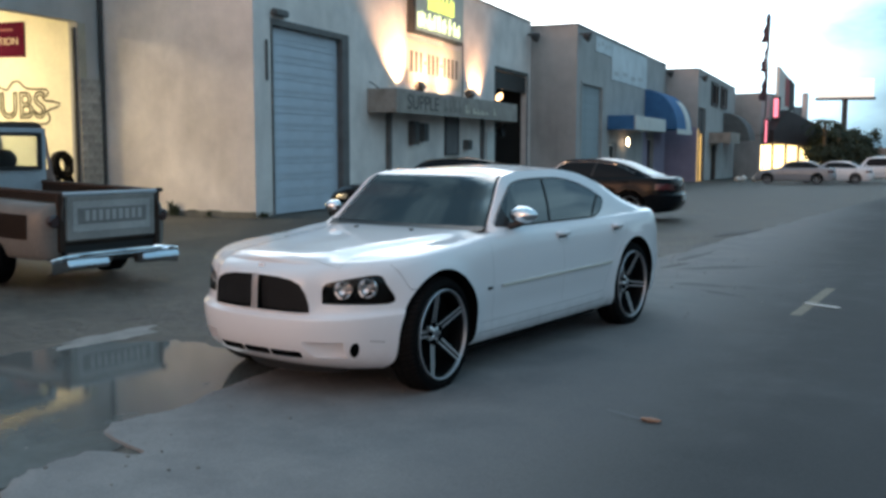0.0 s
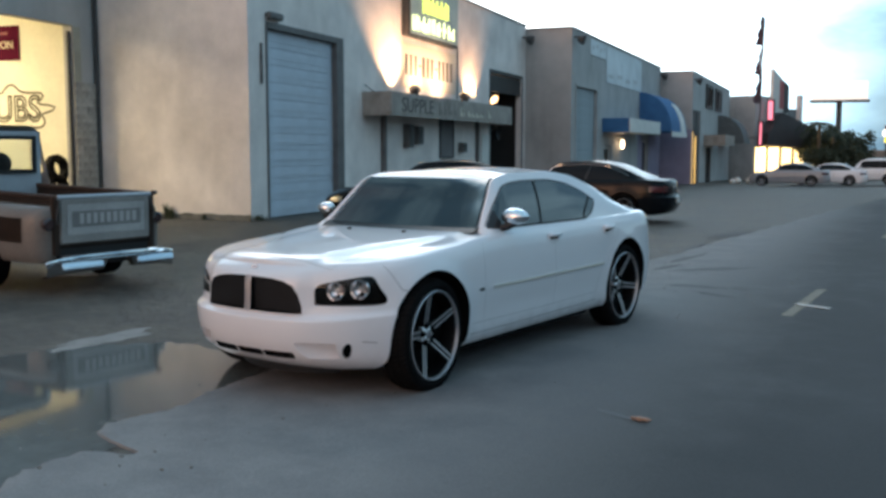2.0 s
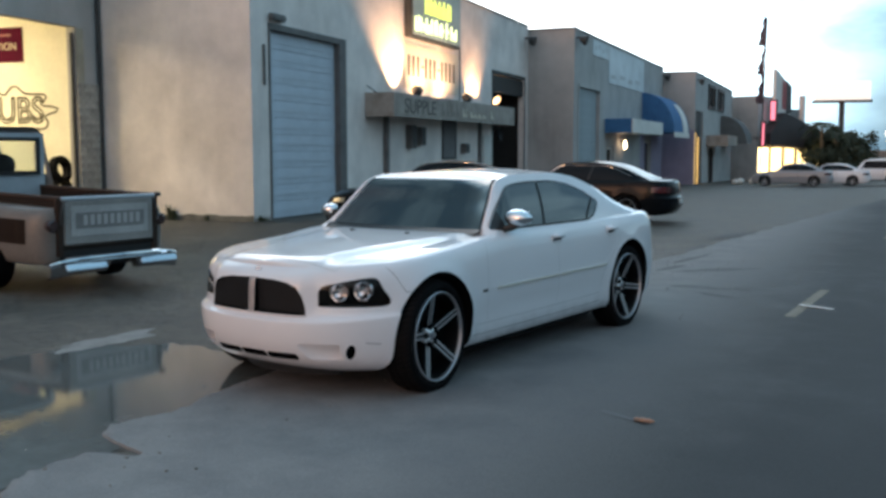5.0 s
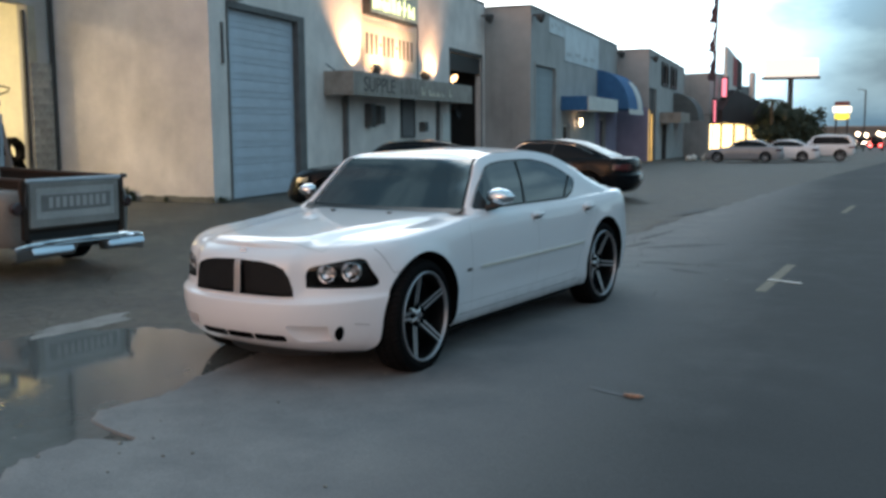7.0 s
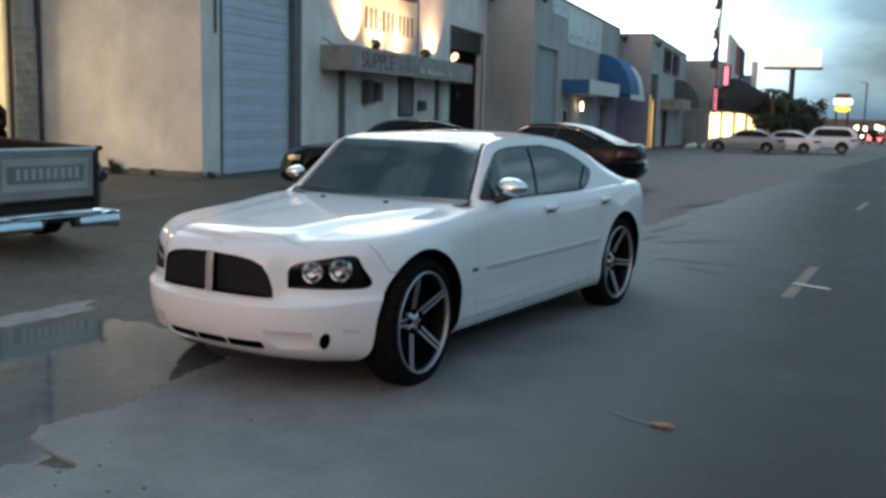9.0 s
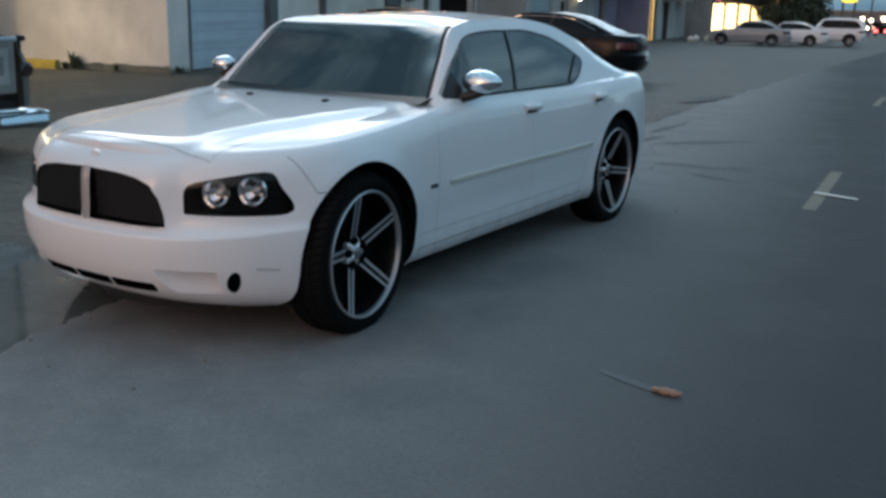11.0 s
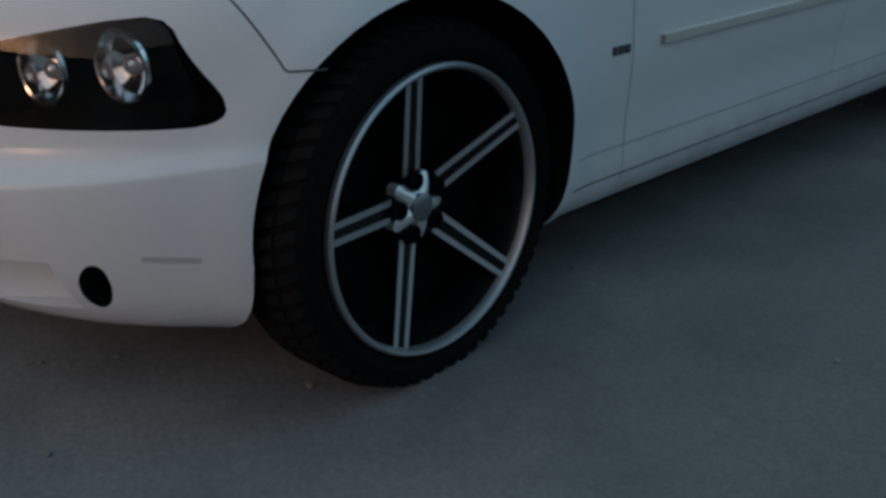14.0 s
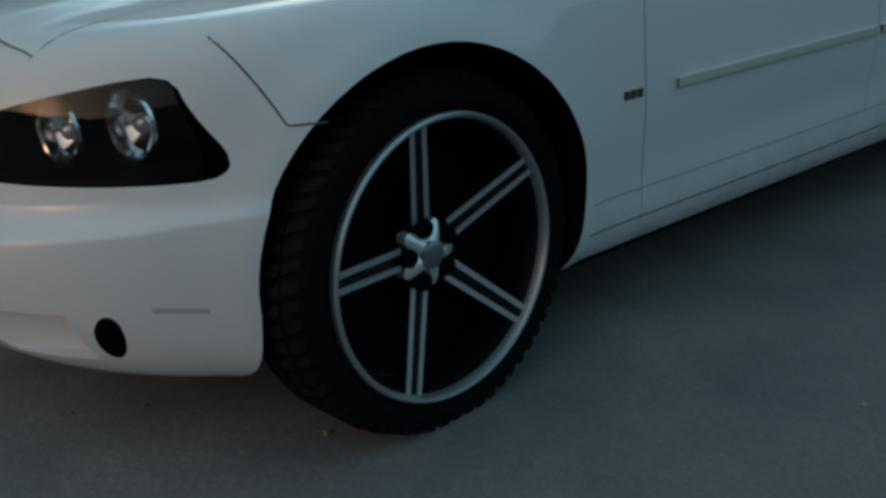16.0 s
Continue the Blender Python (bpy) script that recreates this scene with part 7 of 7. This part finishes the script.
DARK_WALL = material("dark_weathered_wall", (0.16, 0.17, 0.17), 0.9, big=0.4, vary=0.35)


def far_signs():
    z = ground_z(102)
    b = thing("billboard", "large white billboard on a single dark post", "billboard", pose(-20.2, 101.6, z + 0.22, 0, 0, 12))
    part("post", tube(bmesh.new(), [(0, 0, -0.3), (0, 0, 8.0)], .28, 12), DARK_FRAME, b)
    part("walkway", block((-2.9, -.5, 7.75), (2.9, .5, 8.0), .02), DARK_FRAME, b)
    part("face", block((-2.7, -.18, 8.02), (2.7, .18, 9.9), .03), glowing("lit_billboard", (1.0, 1.0, 0.98), 1.15), b, "lit white face")
    s = thing("pole_sign", "tall roadside sign glowing white, red and yellow", "sign", pose(-17.0, 112.6, ground_z(112), 0, 0, 10))
    for x in (-.6, .6):
        part("post", tube(bmesh.new(), [(x, 0, 0), (x, 0, 4.7)], .11, 8), DARK_FRAME, s)
    part("white_panel", block((-1.0, -.2, 4.62), (1.0, .2, 5.38), .12), glowing("white_sign_glow", (1.0, 0.97, 0.85), 2.2), s)
    part("yellow_panel", block((-.80, -.2, 3.86), (.80, .2, 4.59), .12), glowing("yellow_sign_glow", (1.0, 0.85, 0.12), 1.6), s)
    part("red_panel", block((-.82, -.2, 5.41), (.82, .2, 5.9), .1), plain("dull_red_sign", (0.25, 0.07, 0.06), 0.5), s)
    for i, (x, y, h) in enumerate(((-16.6, 125, 7.5), (-6.5, 150, 9.0), (6.0, 95, 8.5))):
        p = thing("street_lamp", "thin street pole against the evening sky", "street lamp", pose(x, y, ground_z(y)), group="street poles")
        part("pole", tube(bmesh.new(), [(0, 0, 0), (0, 0, h)], .09, 8), DARK_FRAME, p)
        part("arm", tube(bmesh.new(), [(0, 0, h), (-.9, 0, h + .15)], .05, 6), DARK_FRAME, p)
    rng = random.Random(4)
    glow_w, glow_r, glow_a = glowing("headlight_glow", (1.0, 0.92, 0.75), 16), glowing("taillight_glow", (1.0, 0.10, 0.10), 9), glowing("far_lamp_glow", (1.0, 0.85, 0.65), 12)
    for i in range(16):
        y = 128 + rng.uniform(0, 60)
        x = -21.5 - (y - 135) * .10 + rng.uniform(0, 13)
        red = i % 2 == 0
        c = thing("far_car", "distant dark car with its lights on", "car", pose(x, y, ground_z(y)), group="distant traffic")
        bm = block((-.85, -2.1, .35), (.85, 2.1, .85), .12)
        box(bm, (-.68, -.9, .80), (.68, 1.2, 1.35), .15)
        part("body", bm, CAR_BLACK, c)
        for sx in (-.6, .6):
            part("lamp", block((sx - .20, -2.16, .50), (sx + .20, -2.08, .80), .02), glow_r if red else glow_w, c)
            part("wheel", lathe(bmesh.new(), [(-.1, .001), (-.1, .30), (.1, .30), (.1, .001)], 14, "x"), RUBBER, c, at=pose(sx * 1.2, -1.3, .30))
    for i, (x, y, z) in enumerate(((-18.2, 118, 1.5), (-26.5, 180, 1.5), (-24.8, 178, 1.3), (-23.4, 182, 1.6), (-21.8, 176, 1.4), (-20.0, 180, 1.5), (-18.3, 178, 1.2), (-16.0, 182, 1.5), (-13.5, 178, 1.4))):
        p = thing("shop_lamp", "small bright lamp at the far end of the street", "lamp", pose(x, y, ground_z(y)), group="far lamps")
        part("post", tube(bmesh.new(), [(0, 0, 0), (0, 0, z)], .06, 6), DARK_FRAME, p)
        part("globe", lathe(bmesh.new(), [(-.34, .001), (-.24, .26), (0, .36), (.24, .26), (.34, .001)], 12, "z"), glow_a, p, at=pose(0, 0, z + .2))
    # low dark buildings and trees closing the street
    for i, (x, y, w, h) in enumerate(((-60, 215, 36, 3.2), (-23, 240, 36, 2.8), (14, 230, 30, 3.6), (45, 220, 30, 4.5))):
        k = thing("far_building", "low dark building closing the far end of the street", "building", pose(x, y, ground_z(y) - .5), kind="structure")
        part("wall", block((0, 0, 0), (w, 12, h)), DARK_WALL, k, smoothly=False)
        part("roof_cap", block((-.2, -.2, h + .004), (w + .2, 12.2, h + .4)), ROOF_CAP, k, smoothly=False)
    # unseen buildings across the street, behind and beside the camera, added to darken reflections
    for i, (x, y, l, h) in enumerate(((24, -45, 45, 6.0), (25, 0.3, 49, 6.5), (24, 50, 44.7, 5.5), (27, 95, 60, 6.0))):
        k = thing("opposite_building", "unseen dark building added across the street for reflections", "building", pose(x, y, ground_z(y) - .4), kind="structure")
        part("wall", block((0, 0, 0), (14, l, h)), DARK_WALL, k, smoothly=False)
        part("roof_cap", block((-.2, -.2, h + .004), (14.2, l + .2, h + .3)), ROOF_CAP, k, smoothly=False)


far_signs()


# low block out of view behind the camera, added only for what reflects it
def end_building():
    k = thing("end_building", "unseen dark block added at the near end of the street for reflections", "building", pose(-32, -46, -0.5), kind="structure")
    part("wall", block((0, 0, 0), (80, 12, 2.6)), DARK_WALL, k, smoothly=False)
    part("roof_cap", block((-.2, -.2, 2.604), (80.2, 12.2, 2.8)), ROOF_CAP, k, smoothly=False)


end_building()


# ---------------------------------------------------------------- small things on the ground
def litter():
    scrap = thing("litter", "crushed orange-brown wrapper lying on the road", "litter", pose(2.39, .13, -.036, 0, 0, 5))
    bm = bmesh.new()
    rows = []
    for i in range(9):
        x = -.062 + .124 * i / 8
        r = .020 * (1 - .5 * abs(i / 4 - 1) ** 2) + .004 * math.sin(i * 2.3)
        rows.append([(x, r * math.cos(w), .016 + r * .7 * math.sin(w)) for w in [2 * math.pi * j / 8 for j in range(8)]])
    grid_mesh(bm, rows, close=True)
    bmesh.ops.recalc_face_normals(bm, faces=bm.faces)
    part("wrapper", bm, material("orange_wrapper", (0.34, 0.20, 0.135), 0.7, big=20, fine=90, vary=0.5), scrap)
    bm = bmesh.new()
    grid_mesh(bm, [[(2.06 + .30 * t, .228 - .09 * t + side * .026 * math.sin(math.pi * (.06 + .88 * t)) ** .5, -.0345) for side in (-1, 1)] for t in [i / 20 for i in range(21)]])
    tagged(part("spill_streak", bm, SHEEN, smoothly=False), "thin pale streak on the road beside the wrapper", "stain", kind="structure")
    rng = random.Random(8)
    bm = bmesh.new()
    for _ in range(260):
        y = rng.uniform(-4, 9)
        x = edge_x(y) + abs(rng.gauss(0, .9)) - (.5 if rng.random() < .4 else 0)
        s = rng.uniform(.004, .013)
        z = ground_z(y) if x > edge_x(y) + .03 else -.054
        bmesh.ops.create_icosphere(bm, subdivisions=1, radius=s, matrix=Matrix.Translation((x, y, z + s * .4)) @ Matrix.Diagonal((1, rng.uniform(.6, 1.2), .6, 1)))
    tagged(part("gravel", bm, material("gravel_stone", (0.22, 0.21, 0.19), 0.9, big=30, vary=0.5), None), "scattered small stones along the road edge", "gravel", kind="stuff")
    for x, y, a, l, w in ((1.94, 5.48, 5, 2.1, .11), (0.90, 15.4, 4, 2.4, .11)):
        bm = bmesh.new()
        rows = []
        for i in range(41):
            t = i / 40
            jag = .02 * noise.noise(Vector((t * 30, 0, 0)))
            rows.append([(-w / 2 + jag, -l / 2 + l * t, 0), (w / 2 + jag * .5, -l / 2 + l * t, 0)])
        grid_mesh(bm, rows)
        tagged(part("lane_mark", bm, LANE_PAINT, at=pose(x, y, ground_z(y) + .005, 0, 0, a), smoothly=False), "faded yellow lane stripe on the road", "lane mark", kind="structure")
    bm = prism(bmesh.new(), [(0, 0), (.36, -.11), (.38, -.06), (.02, .05)], (0, .004), lambda a, b, c: (a, b, c))
    tagged(part("paper_strip", bm, WHITE_PAINT, at=pose(1.91, 5.17, ground_z(5.2) + .012), smoothly=False), "white strip of paper lying across the lane stripe", "litter")


litter()
